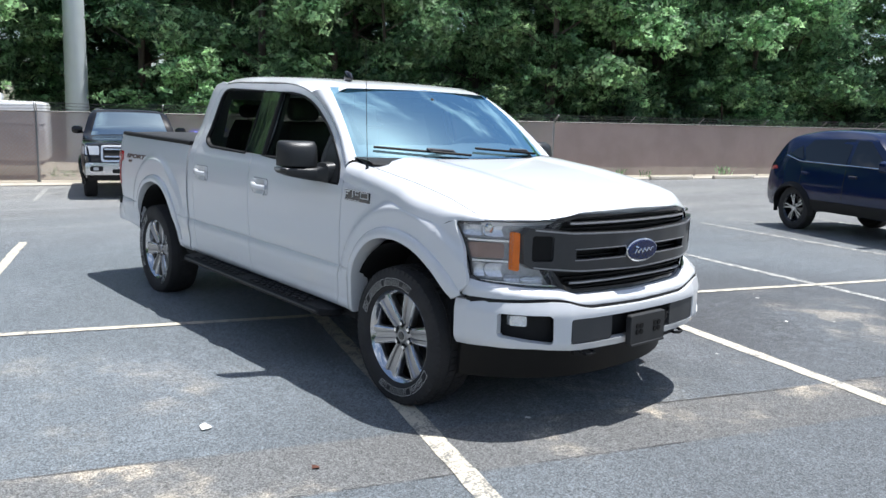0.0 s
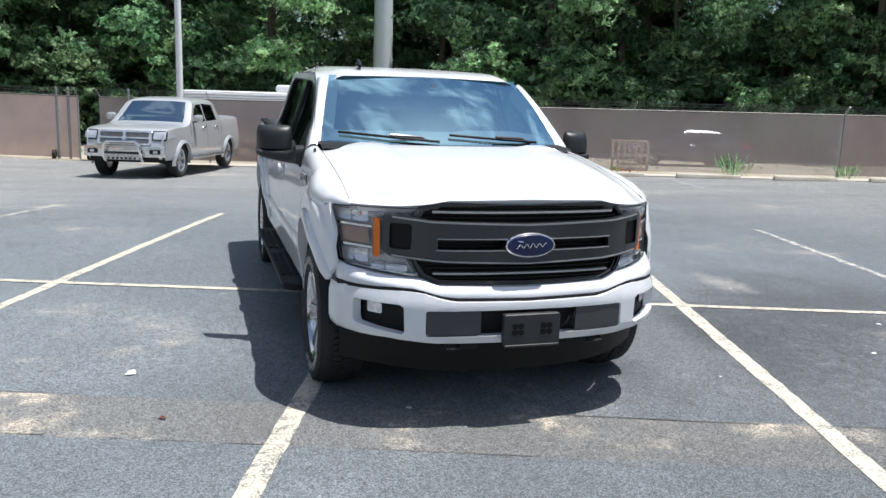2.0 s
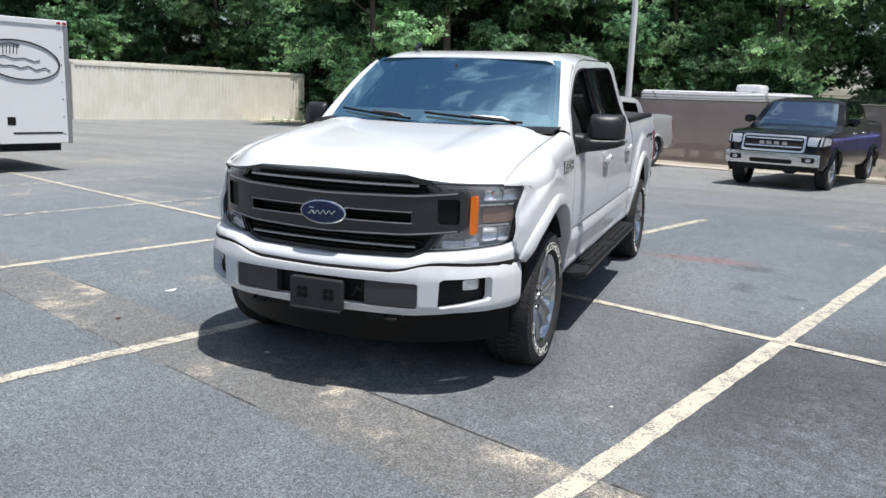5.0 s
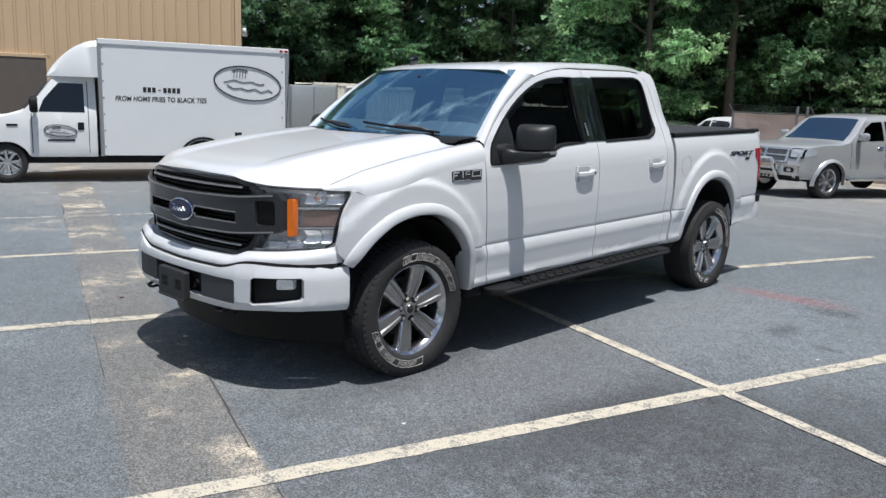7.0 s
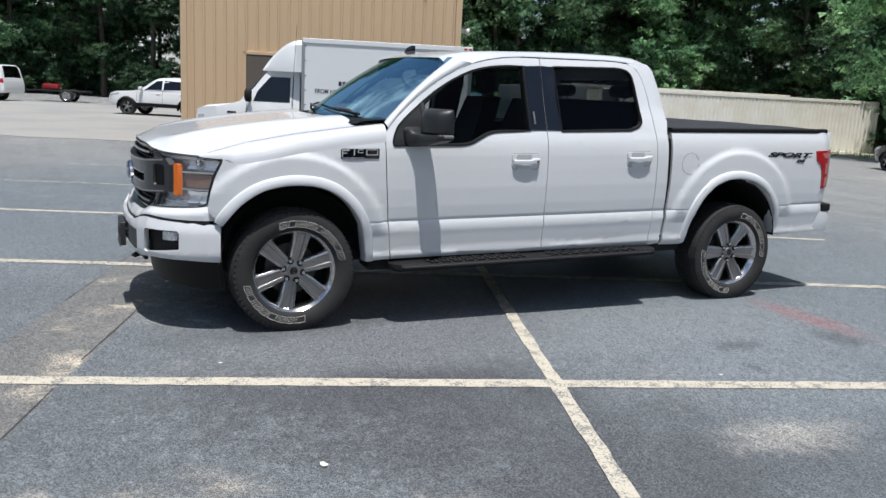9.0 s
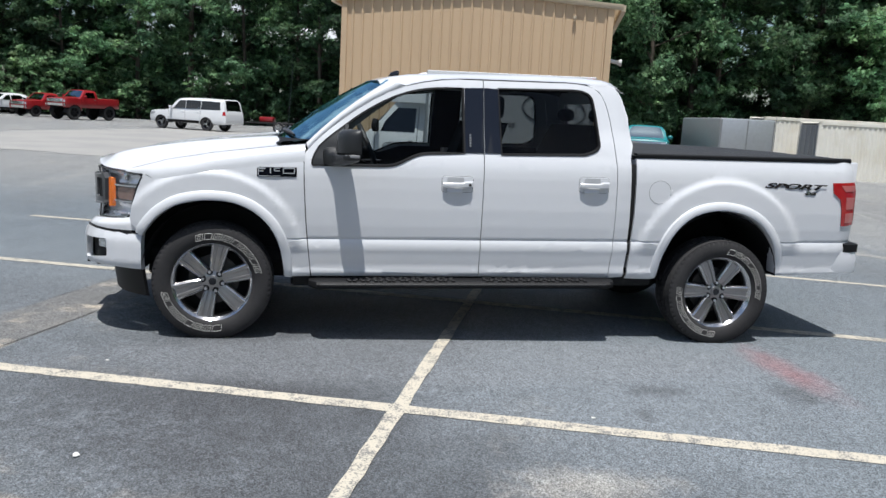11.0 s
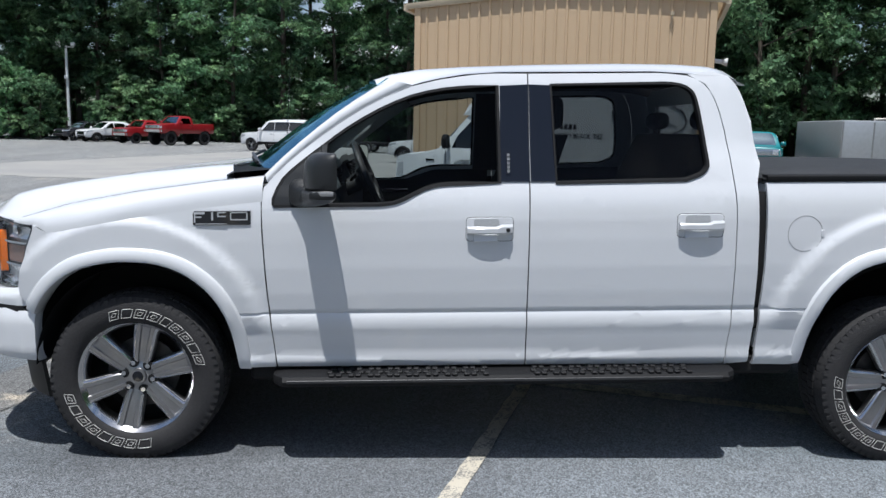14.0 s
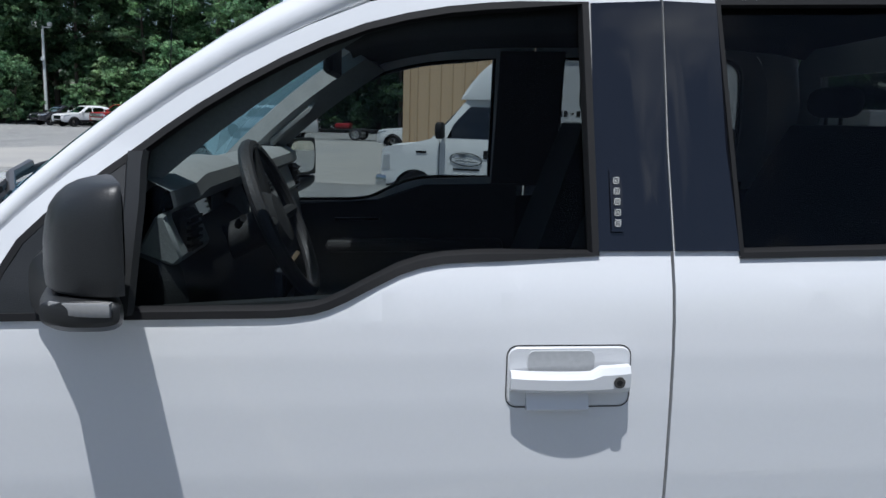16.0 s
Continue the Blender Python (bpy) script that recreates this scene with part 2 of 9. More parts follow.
def asphalt_material():
    m = bpy.data.materials.new("asphalt")
    m.use_nodes = True
    n, l = m.node_tree.nodes, m.node_tree.links
    b = n["Principled BSDF"]
    co = n.new("ShaderNodeTexCoord")

    def noise_tex(scale, detail, rough=0.5):
        t = n.new("ShaderNodeTexNoise")
        t.inputs["Scale"].default_value, t.inputs["Detail"].default_value, t.inputs["Roughness"].default_value = scale, detail, rough
        l.new(co.outputs["Object"], t.inputs["Vector"])
        return t.outputs["Fac"]

    def ramp(src, a, b_, lo=0.0, hi=1.0):
        r = n.new("ShaderNodeMapRange")
        r.interpolation_type = "SMOOTHSTEP"
        r.inputs["From Min"].default_value, r.inputs["From Max"].default_value = a, b_
        r.inputs["To Min"].default_value, r.inputs["To Max"].default_value = lo, hi
        l.new(src, r.inputs["Value"])
        return r.outputs["Result"]

    def mix(fac, a, b_):
        x = n.new("ShaderNodeMix")
        x.data_type = "RGBA"
        for key, v in (("Factor", fac), ("A", a), ("B", b_)):
            if isinstance(v, tuple):
                x.inputs[key].default_value = (*v, 1)
            elif isinstance(v, float):
                x.inputs[key].default_value = v
            else:
                l.new(v, x.inputs[key])
        return x.outputs["Result"]

    def mul(a, b_):
        x = n.new("ShaderNodeMath")
        x.operation = "MULTIPLY"
        for i, v in enumerate((a, b_)):
            if isinstance(v, float):
                x.inputs[i].default_value = v
            else:
                l.new(v, x.inputs[i])
        return x.outputs[0]

    def along_of(way, off=0.0):
        d = n.new("ShaderNodeVectorMath")
        d.operation = "DOT_PRODUCT"
        l.new(co.outputs["Object"], d.inputs[0])
        d.inputs[1].default_value = way
        a = n.new("ShaderNodeMath")
        a.operation = "ADD"
        l.new(d.outputs["Value"], a.inputs[0])
        a.inputs[1].default_value = off
        return a.outputs[0]

    def plus(a, b_, k=1.0):
        x = n.new("ShaderNodeMath")
        x.operation = "MULTIPLY_ADD"
        l.new(b_, x.inputs[0])
        x.inputs[1].default_value = k
        l.new(a, x.inputs[2])
        return x.outputs[0]

    def far_from(p, scale=(1, 1, 1)):
        m1, d = n.new("ShaderNodeMapping"), n.new("ShaderNodeVectorMath")
        m1.inputs["Location"].default_value = tuple(-c * k for c, k in zip(p, scale))
        m1.inputs["Scale"].default_value = scale
        l.new(co.outputs["Object"], m1.inputs["Vector"])
        d.operation = "LENGTH"
        l.new(m1.outputs["Vector"], d.inputs[0])
        return d.outputs["Value"]
    # fresh dark sealer in the stall beside the truck, older and paler elsewhere
    big, mid = noise_tex(0.22, 5), noise_tex(1.1, 7, 0.62)
    rub = noise_tex(0.55, 7, 0.66)
    fresh = plus(far_from((2.3, -1.5, 0), (0.95, 0.85, 0)), mid, 2.4)
    base = mix(ramp(fresh, 2.6, 6.0), (0.068, 0.072, 0.079), (0.148, 0.170, 0.187))
    base = mix(mul(ramp(big, 0.42, 0.62), 0.5), base, (0.205, 0.230, 0.248))
    # farther out, paler: grazing-view sheen is partly put into the colour
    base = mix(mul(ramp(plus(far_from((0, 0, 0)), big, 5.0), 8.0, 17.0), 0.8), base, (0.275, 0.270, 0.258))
    worn = mul(ramp(rub, 0.47, 0.66), ramp(noise_tex(9.0, 8, 0.78), 0.42, 0.60))
    base = mix(mul(worn, 0.26), base, (0.31, 0.345, 0.38))
    tan = mul(ramp(noise_tex(0.42, 6, 0.6), 0.56, 0.70), ramp(noise_tex(2.4, 6, 0.65), 0.42, 0.62))
    base = mix(mul(tan, 0.7), base, (0.50, 0.44, 0.36))
    # faint traffic lanes along the aisle
    lm, lt = n.new("ShaderNodeMapping"), n.new("ShaderNodeTexNoise")
    lm.inputs["Rotation"].default_value = (0, 0, GRID)
    lm.inputs["Scale"].default_value = (0.10, 0.75, 1)
    lt.inputs["Scale"].default_value, lt.inputs["Detail"].default_value, lt.inputs["Roughness"].default_value = 1.0, 7, 0.62
    l.new(co.outputs["Object"], lm.inputs["Vector"])
    l.new(lm.outputs["Vector"], lt.inputs["Vector"])
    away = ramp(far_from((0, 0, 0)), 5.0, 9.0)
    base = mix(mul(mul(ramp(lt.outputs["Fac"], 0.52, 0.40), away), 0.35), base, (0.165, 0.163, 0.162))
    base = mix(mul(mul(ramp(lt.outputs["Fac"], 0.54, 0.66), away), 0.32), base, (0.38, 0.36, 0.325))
    # the older brownish band across the stall mouths, with sandy stains
    wob = noise_tex(2.0, 4)
    v = plus(along_of((math.sin(BAND), math.cos(BAND), 0), -0.012), wob, 0.024)
    band = mul(ramp(v, -1.345, -1.305), ramp(v, -0.755, -0.80))
    base = mix(mul(band, 0.55), base, (0.185, 0.172, 0.155))
    sand = mul(band, mul(ramp(noise_tex(0.95, 5, 0.6), 0.50, 0.64), ramp(noise_tex(6, 6, 0.7), 0.33, 0.60)))
    base = mix(mul(sand, 0.9), base, (0.60, 0.52, 0.41))
    # faded red overspray beside the rear wheel
    sp = plus(far_from((1.66, 3.88, 0), (1.15, 4.2, 0)), noise_tex(3.5, 7, 0.7), 1.0)
    base = mix(mul(ramp(sp, 1.45, 0.60), 0.60), base, (0.30, 0.105, 0.11))
    # coarse, sun-bleached aggregate laid bare beside the truck, and a pale sandy scuff in it
    bare = plus(far_from((2.30, 2.55, 0), (0.75, 0.62, 0)), noise_tex(1.7, 7, 0.68), 1.7)
    bare = ramp(bare, 2.05, 1.05)
    base = mix(mul(bare, 0.55), base, (0.235, 0.262, 0.285))
    scuff = plus(far_from((3.30, 1.90, 0), (2.6, 1.35, 0)), noise_tex(5.0, 7, 0.72), 1.5)
    base = mix(mul(ramp(scuff, 1.45, 0.80), 0.5), base, (0.47, 0.435, 0.38))
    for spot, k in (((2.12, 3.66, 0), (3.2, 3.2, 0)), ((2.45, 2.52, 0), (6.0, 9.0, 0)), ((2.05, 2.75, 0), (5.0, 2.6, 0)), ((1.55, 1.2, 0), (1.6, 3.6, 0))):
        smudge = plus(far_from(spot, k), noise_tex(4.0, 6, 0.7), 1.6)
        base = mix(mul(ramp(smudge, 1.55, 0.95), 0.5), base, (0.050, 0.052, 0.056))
    # paler, traffic-polished strip along the side of the truck
    strip_x = plus(far_from((1.42, 1.55, 0), (1.55, 0.36, 0)), noise_tex(2.6, 6, 0.6), 0.6)
    base = mix(mul(ramp(strip_x, 1.40, 0.85), 0.55), base, (0.205, 0.218, 0.232))
    # aggregate: every small stone its own tone
    def stones(scale, lo, hi):
        t, sp = n.new("ShaderNodeTexVoronoi"), n.new("ShaderNodeSeparateColor")
        t.inputs["Scale"].default_value = scale
        l.new(co.outputs["Object"], t.inputs["Vector"])
        l.new(t.outputs["Color"], sp.inputs["Color"])
        return ramp(sp.outputs["Red"], 0.0, 1.0, lo, hi)
    tone = mul(mul(stones(190, 0.42, 1.58), stones(60, 0.93, 1.07)), mul(stones(90, 0.82, 1.18), ramp(noise_tex(14, 6, 0.7), 0.3, 0.7, 0.93, 1.07)))
    shade = n.new("ShaderNodeVectorMath")
    shade.operation = "SCALE"
    l.new(base, shade.inputs[0])
    l.new(tone, shade.inputs["Scale"])
    base = shade.outputs[0]
    base = mix(mul(ramp(stones(210, 0.0, 1.0), 0.965, 0.99), 0.28), base, (0.46, 0.46, 0.46))
    l.new(base, b.inputs["Base Color"])
    l.new(ramp(mid, 0.3, 0.7, 0.56, 0.74), b.inputs["Roughness"])
    b.inputs["Specular IOR Level"].default_value = 0.5
    b.inputs["Diffuse Roughness"].default_value = 1.0
    bn = n.new("ShaderNodeBump")
    bn.inputs["Strength"].default_value, bn.inputs["Distance"].default_value = 0.9, 0.008
    l.new(noise_tex(140, 4, 0.7), bn.inputs["Height"])
    l.new(bn.outputs["Normal"], b.inputs["Normal"])
    return m


def worn_material(name, color, under, keep, scale=9.0, rough=0.75, fine=90.0):
    """Paint or grime that lies over asphalt and lets it through where it has worn off."""
    m = bpy.data.materials.new(name)
    m.use_nodes = True
    n, l = m.node_tree.nodes, m.node_tree.links
    b = n["Principled BSDF"]
    b.inputs["Roughness"].default_value = rough
    co = n.new("ShaderNodeTexCoord")
    t1, t2 = n.new("ShaderNodeTexNoise"), n.new("ShaderNodeTexNoise")
    t1.inputs["Scale"].default_value, t1.inputs["Detail"].default_value, t1.inputs["Roughness"].default_value = scale, 8, 0.7
    t2.inputs["Scale"].default_value, t2.inputs["Detail"].default_value = fine, 4
    for t in (t1, t2):
        l.new(co.outputs["Object"], t.inputs["Vector"])
    ad = n.new("ShaderNodeMath")
    ad.operation = "ADD"
    l.new(t1.outputs["Fac"], ad.inputs[0])
    l.new(t2.outputs["Fac"], ad.inputs[1])
    r = n.new("ShaderNodeMapRange")
    r.inputs["From Min"].default_value, r.inputs["From Max"].default_value = 1.00 - keep, (1.18 if scale > 2 else 1.34) - keep
    l.new(ad.outputs[0], r.inputs["Value"])
    x = n.new("ShaderNodeMix")
    x.data_type = "RGBA"
    x.inputs["A"].default_value, x.inputs["B"].default_value = (*under, 1), (*color, 1)
    l.new(r.outputs["Result"], x.inputs["Factor"])
    l.new(x.outputs["Result"], b.inputs["Base Color"])
    bn = n.new("ShaderNodeBump")
    bn.inputs["Strength"].default_value, bn.inputs["Distance"].default_value = 0.5, 0.005
    l.new(t2.outputs["Fac"], bn.inputs["Height"])
    l.new(bn.outputs["Normal"], b.inputs["Normal"])
    return m


ASPHALT = asphalt_material()
LINE = worn_material("line_paint", (0.55, 0.50, 0.405), (0.20, 0.195, 0.185), 0.17)
LINE_OLD = worn_material("dirty_line_paint", (0.55, 0.505, 0.41), (0.18, 0.175, 0.165), 0.14)
LINE_FAINT = worn_material("faded_line_paint", (0.56, 0.55, 0.50), (0.13, 0.135, 0.14), 0.06)
CRACK = material("tarred_joint", (0.075, 0.072, 0.069), 0.8, vary=0.3, scale=5)
SOIL = material("dry_soil", (0.40, 0.355, 0.29), 0.95, vary=0.25, scale=0.8, fine=12, bump=0.6, bump_scale=20, tint=(0.27, 0.24, 0.18))
APRON = material("pale_worn_apron", (0.345, 0.335, 0.315), 0.9, vary=0.16, scale=0.35, fine=30, bump=0.4, bump_scale=60, tint=(0.275, 0.27, 0.262))
CONCRETE = material("weathered_concrete", (0.50, 0.46, 0.40), 0.9, vary=0.18, scale=3, fine=60, bump=0.4, bump_scale=80, tint=(0.38, 0.34, 0.28))


def uneven(a, b, n):
    return [a + (b - a) * i / n for i in range(n + 1)]


def sheet(xs, ys, height, lift=0.0, keep=None):
    bm = bmesh.new()
    vs = {}
    for i, x in enumerate(xs):
        for j, y in enumerate(ys):
            vs[i, j] = bm.verts.new((x, y, height(x, y) + lift))
    for i in range(len(xs) - 1):
        for j in range(len(ys) - 1):
            if keep is None or keep((xs[i] + xs[i + 1]) / 2, (ys[j] + ys[j + 1]) / 2):
                bm.faces.new((vs[i, j], vs[i + 1, j], vs[i + 1, j + 1], vs[i, j + 1]))
    for v in [v for v in bm.verts if not v.link_faces]:
        bm.verts.remove(v)
    return bm


GX = [-900, -400, -200, -120] + uneven(-90, -24, 33) + uneven(-23, 23, 138) + uneven(25, 60, 18) + [120, 300, 900]
GY = [-900, -300, -120, -60, -40, -30, -22] + uneven(-18, 30, 144) + uneven(32, 70, 19) + [120, 300, 900]
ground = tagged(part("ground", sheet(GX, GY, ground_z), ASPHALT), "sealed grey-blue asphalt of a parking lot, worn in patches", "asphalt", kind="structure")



def cell(row, v):
    i = max(k for k in range(len(row) - 1) if row[k] <= v)
    return i, (v - row[i]) / (row[i + 1] - row[i])


def floor_z(x, y):
    """Height of the lot's sheet itself, between its corners."""
    i, a = cell(GX, x)
    j, b = cell(GY, y)
    h = [ground_z(GX[i + p], GY[j + q]) for p in (0, 1) for q in (0, 1)]
    return (h[0] * (1 - b) + h[1] * b) * (1 - a) + (h[2] * (1 - b) + h[3] * b) * a


# the stall grid is turned against the truck
GU, GV = Vector((math.cos(GRID), -math.sin(GRID))), Vector((math.sin(GRID), math.cos(GRID)))


def grid_at(u, v):
    return GU * u + GV * v


def strip(u0, v0, u1, v1, width, lift=0.005, rag=0.006, n=None):
    """A band on the ground between two points of the stall grid."""
    a, b = grid_at(u0, v0), grid_at(u1, v1)
    d = (b - a).normalized()
    s = Vector((d.y, -d.x))
    n = n or max(2, int((b - a).length / 0.12))
    bm = bmesh.new()
    rows = []
    for i in range(n + 1):
        p = a + (b - a) * (i / n)
        w1, w2 = width / 2 + rnd(-rag, rag), width / 2 + rnd(-rag, rag)
        q, r = p + s * w1, p - s * w2
        rows.append((bm.verts.new((q.x, q.y, floor_z(*q) + lift)), bm.verts.new((r.x, r.y, floor_z(*r) + lift))))
    for (a1, b1), (a2, b2) in zip(rows, rows[1:]):
        bm.faces.new((a1, b1, b2, a2))
    bmesh.ops.recalc_face_normals(bm, faces=bm.faces[:])
    for f in bm.faces:
        if f.normal.z < 0:
            f.normal_flip()
    return bm


def parking_line(u0, v0, u1, v1, width=0.10, faint=False, lift=0.004):
    tagged(part("parking_line", strip(u0, v0, u1, v1, width, lift), LINE_FAINT if faint else LINE_OLD if -2 < u0 < 0 and v0 < 0 else LINE), "worn cream-painted parking line on asphalt" if not faint else "thin faded white parking line on asphalt", "parking line", "stall lines", "structure")


# stall lines: place at v = 0, lean, far end
for u, lean, far in ((-0.90, 0.037, 7.0), (-3.60, 0.034, 6.75), (-6.28, 0.035, 7.2), (-9.0, 0.035, 7.0), (1.885, 0.008, 6.7), (4.58, -0.030, 6.55), (7.30, -0.03, 6.5), (10.05, -0.03, 6.5), (12.8, -0.03, 6.5)):
    near = -4.3 if u < 5 else -3.8
    parking_line(u + lean * near, near, u + lean * far, far, 0.115 if abs(u) < 2 else 0.10, faint=abs(u) > 4)
parking_line(-13.5, 1.845 + 0.033 * 13.5, 15.5, 1.845 - 0.033 * 15.5, 0.085, faint=False, lift=0.0065)

# tarred joints along the older band, broken here and there
for v in (-0.785, -1.325):
    for _ in range(13):
        a = rnd(-14.0, 12.0)
        tagged(part("pavement_joint", strip(a, v - 0.035 * a, a + 0.9, v - 0.035 * (a + 0.9) + rnd(-0.012, 0.012), rnd(0.004, 0.008), 0.004, 0.003), CRACK), "thin dark broken joint line in the asphalt", "joint", "pavement joints", "structure")

# ---- the white pickup ----
RAKE = 0.0205
WHITE = material("white_car_paint", (0.70, 0.71, 0.73), 0.22, vary=0.012, scale=1.5, coat=0.6)
BLACK_PLASTIC = material("textured_black_plastic", (0.009, 0.009, 0.010), 0.60, spec=0.25, vary=0.15, scale=20, bump=0.08, bump_scale=500)
BLACK_GLOSS = material("gloss_black_trim", (0.006, 0.007, 0.011), 0.06, vary=0.1, coat=0.5)
DARK = material("dark_underbody", (0.005, 0.005, 0.006), 0.8, vary=0.3)
GREY_BAR = material("magnetic_grey_paint", (0.036, 0.037, 0.040), 0.28, metal=0.3, vary=0.08, scale=30, coat=0.4)
GREY_PAD = material("grey_bumper_pad", (0.055, 0.056, 0.059), 0.55, vary=0.08)
CHROME = material("bright_chrome", (0.78, 0.79, 0.80), 0.08, 1.0, vary=0.04)
RUBBER = material("tyre_rubber", (0.034, 0.033, 0.034), 0.80, spec=0.35, vary=0.25, scale=10, bump=0.35, bump_scale=160)
WHITE_RUBBER = material("white_letter_rubber", (0.62, 0.61, 0.58), 0.7, vary=0.1)
RIM_GREY = material("dark_machined_alloy", (0.40, 0.395, 0.40), 0.30, 0.95, vary=0.10, scale=12)
RIM_LIGHT = material("machined_alloy_edge", (0.62, 0.62, 0.63), 0.16, 1.0, vary=0.05)
STEEL = material("brake_steel", (0.12, 0.115, 0.11), 0.5, 0.8, vary=0.3, scale=20)
AMBER = material("amber_lens", (0.78, 0.17, 0.008), 0.22, vary=0.12, scale=30, coat=0.15)
RED_LENS = material("red_lamp_lens", (0.42, 0.012, 0.016), 0.12, vary=0.1, coat=0.7)
CLEAR = material("clear_lamp_lens", (0.60, 0.62, 0.65), 0.10, 0.3, vary=0.25, scale=40, coat=0.5, stretch=(1, 1, 3))
CLEAR.node_tree.nodes["Principled BSDF"].inputs["Alpha"].default_value = 0.07
GLASS_SIDE = glass_material("side_window_glass", (0.62, 0.66, 0.66), 0.16)
GLASS_REAR = glass_material("tinted_rear_window_glass", (0.34, 0.36, 0.36), 0.30, straight=0.05)
LEATHER = material("black_leather", (0.035, 0.035, 0.037), 0.42, vary=0.2, bump=0.2)
# sky blue is put into the reflection's tint, and the reflection raised
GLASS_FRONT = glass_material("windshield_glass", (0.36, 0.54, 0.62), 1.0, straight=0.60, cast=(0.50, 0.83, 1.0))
CLOTH = material("dark_seat_cloth", (0.014, 0.014, 0.015), 0.9, vary=0.2, scale=30, bump=0.3)
# sunlight on pad and pillars is partly put into this pale grey
LINING = material("sunlit_pale_grey_plastic", (0.25, 0.265, 0.265), 0.55, vary=0.12, scale=14, bump=0.12)
CABIN_BLACK = material("black_cabin_plastic", (0.018, 0.019, 0.020), 0.6, vary=0.15, bump=0.15)
BLUE_OVAL = material("deep_blue_enamel", (0.004, 0.012, 0.070), 0.25, vary=0.1, coat=0.15)


def rake(bm):
    for v in bm.verts:
        v.co.z += RAKE * v.co.y
    return bm


SIDE_X = [(0.38, 0.93), (0.43, 0.968), (0.45, 0.984), (0.475, 0.990), (0.50, 0.984), (0.60, 0.996), (0.645, 1.004), (0.695, 0.996), (0.706, 0.989), (0.714, 0.995), (0.80, 1.003), (0.92, 1.008), (1.05, 1.007),
          (1.14, 1.003), (1.20, 0.996), (1.25, 0.985), (1.285, 0.972), (1.31, 0.962), (1.50, 0.900), (1.70, 0.838), (1.78, 0.812), (1.84, 0.785), (1.90, 0.75)]
KEY_Z = [0.535, 0.57, 0.62, 0.67, 0.74, 0.77, 0.83, 0.86, 0.89, 0.955, 0.985, 1.015, 1.08, 1.11, 1.17, 0.43, 0.45, 0.475, 0.50, 0.60, 0.645, 0.695, 0.706, 0.714, 0.80, 0.92, 1.05, 1.14, 1.20, 1.25, 1.285, 1.31, 1.50, 1.70, 1.78, 0.585, 0.73, 0.785, 0.815, 0.845, 0.875, 0.905, 0.935, 0.97, 1.0, 1.03, 1.065, 1.095, 1.125, 1.155]


def side_x(y, z):
    x = table(SIDE_X, z)
    for cy, cz, r in ((-0.03, 0.50, 0.655), (3.66, 0.50, 0.662)):
        d = math.hypot(y - cy, z - cz)
        x += 0.024 * ss((r - d) / 0.044 + 0.5) * ss((z - 0.62) / 0.10)
    x -= 0.030 * ss((y + 0.35) / 0.8) + 0.014 * ss((z - 1.36) / 0.15)
    x -= 0.026 * clamp01((y - 2.9) / 1.6)
    if y < -0.2:
        x -= 0.80 * (y + 0.2) ** 2
    if y > 4.60:
        x -= 2.2 * (y - 4.60) ** 2
    if y > 2.80 and z > 1.33:
        x -= 1.2 * (y - 2.80) ** 2 * ss((z - 1.33) / 0.1)
    return x


def arc(pts, n=3):
    """Rounds a row of points (Catmull-Rom)."""
    out = []
    for i in range(len(pts) - 1):
        p0, p1, p2, p3 = pts[max(i - 1, 0)], pts[i], pts[i + 1], pts[min(i + 2, len(pts) - 1)]
        for k in range(n):
            t = k / n
            out.append(tuple(0.5 * (2 * b + (c - a) * t + (2 * a - 5 * b + 4 * c - d) * t * t + (-a + 3 * b - 3 * c + d) * t ** 3) for a, b, c, d in zip(p0, p1, p2, p3)))
    return out + [tuple(pts[-1])]


FRONT_ARCH = arc([(0.480, 0.437), (0.470, 0.52), (0.440, 0.665), (0.372, 0.795), (0.263, 0.895), (0.137, 0.950), (0.0, 0.966), (-0.110, 0.960), (-0.236, 0.928), (-0.350, 0.850), (-0.430, 0.752), (-0.452, 0.715)])
REAR_ARCH = arc([(4.140, 0.470), (4.122, 0.582), (4.063, 0.722), (3.945, 0.850), (3.792, 0.922), (3.603, 0.944), (3.421, 0.900), (3.287, 0.780), (3.217, 0.620), (3.187, 0.440)])
HOOD_EDGE = [(-0.70, 1.105), (-0.62, 1.132), (-0.52, 1.160), (-0.3, 1.222), (0.0, 1.275), (0.36, 1.322), (0.62, 1.350)]
NOSE = [(0.0, -0.885), (0.2, -0.880), (0.4, -0.860), (0.52, -0.832), (0.62, -0.790), (0.70, -0.740), (0.78, -0.675), (0.84, -0.612), (0.88, -0.562), (0.91, -0.515), (0.935, -0.462), (0.95, -0.42)]
WINDOW_FRONT = arc([(0.652, 1.209), (0.648, 1.245), (0.690, 1.336), (0.780, 1.418), (0.871, 1.488), (0.982, 1.570), (1.130, 1.656), (1.279, 1.719), (1.430, 1.752), (1.560, 1.763)], 2) + [(1.690, 1.767), (1.699, 1.312)] + arc([(1.520, 1.306), (1.425, 1.302), (1.349, 1.284), (1.255, 1.238), (1.200, 1.218), (1.130, 1.212)], 2)
WINDOW_REAR = [(1.942, 1.772)] + arc([(2.500, 1.782), (2.575, 1.773), (2.628, 1.742), (2.650, 1.685), (2.672, 1.55), (2.687, 1.411), (2.680, 1.375), (2.648, 1.345), (2.575, 1.320)], 2) + [(1.962, 1.309)]
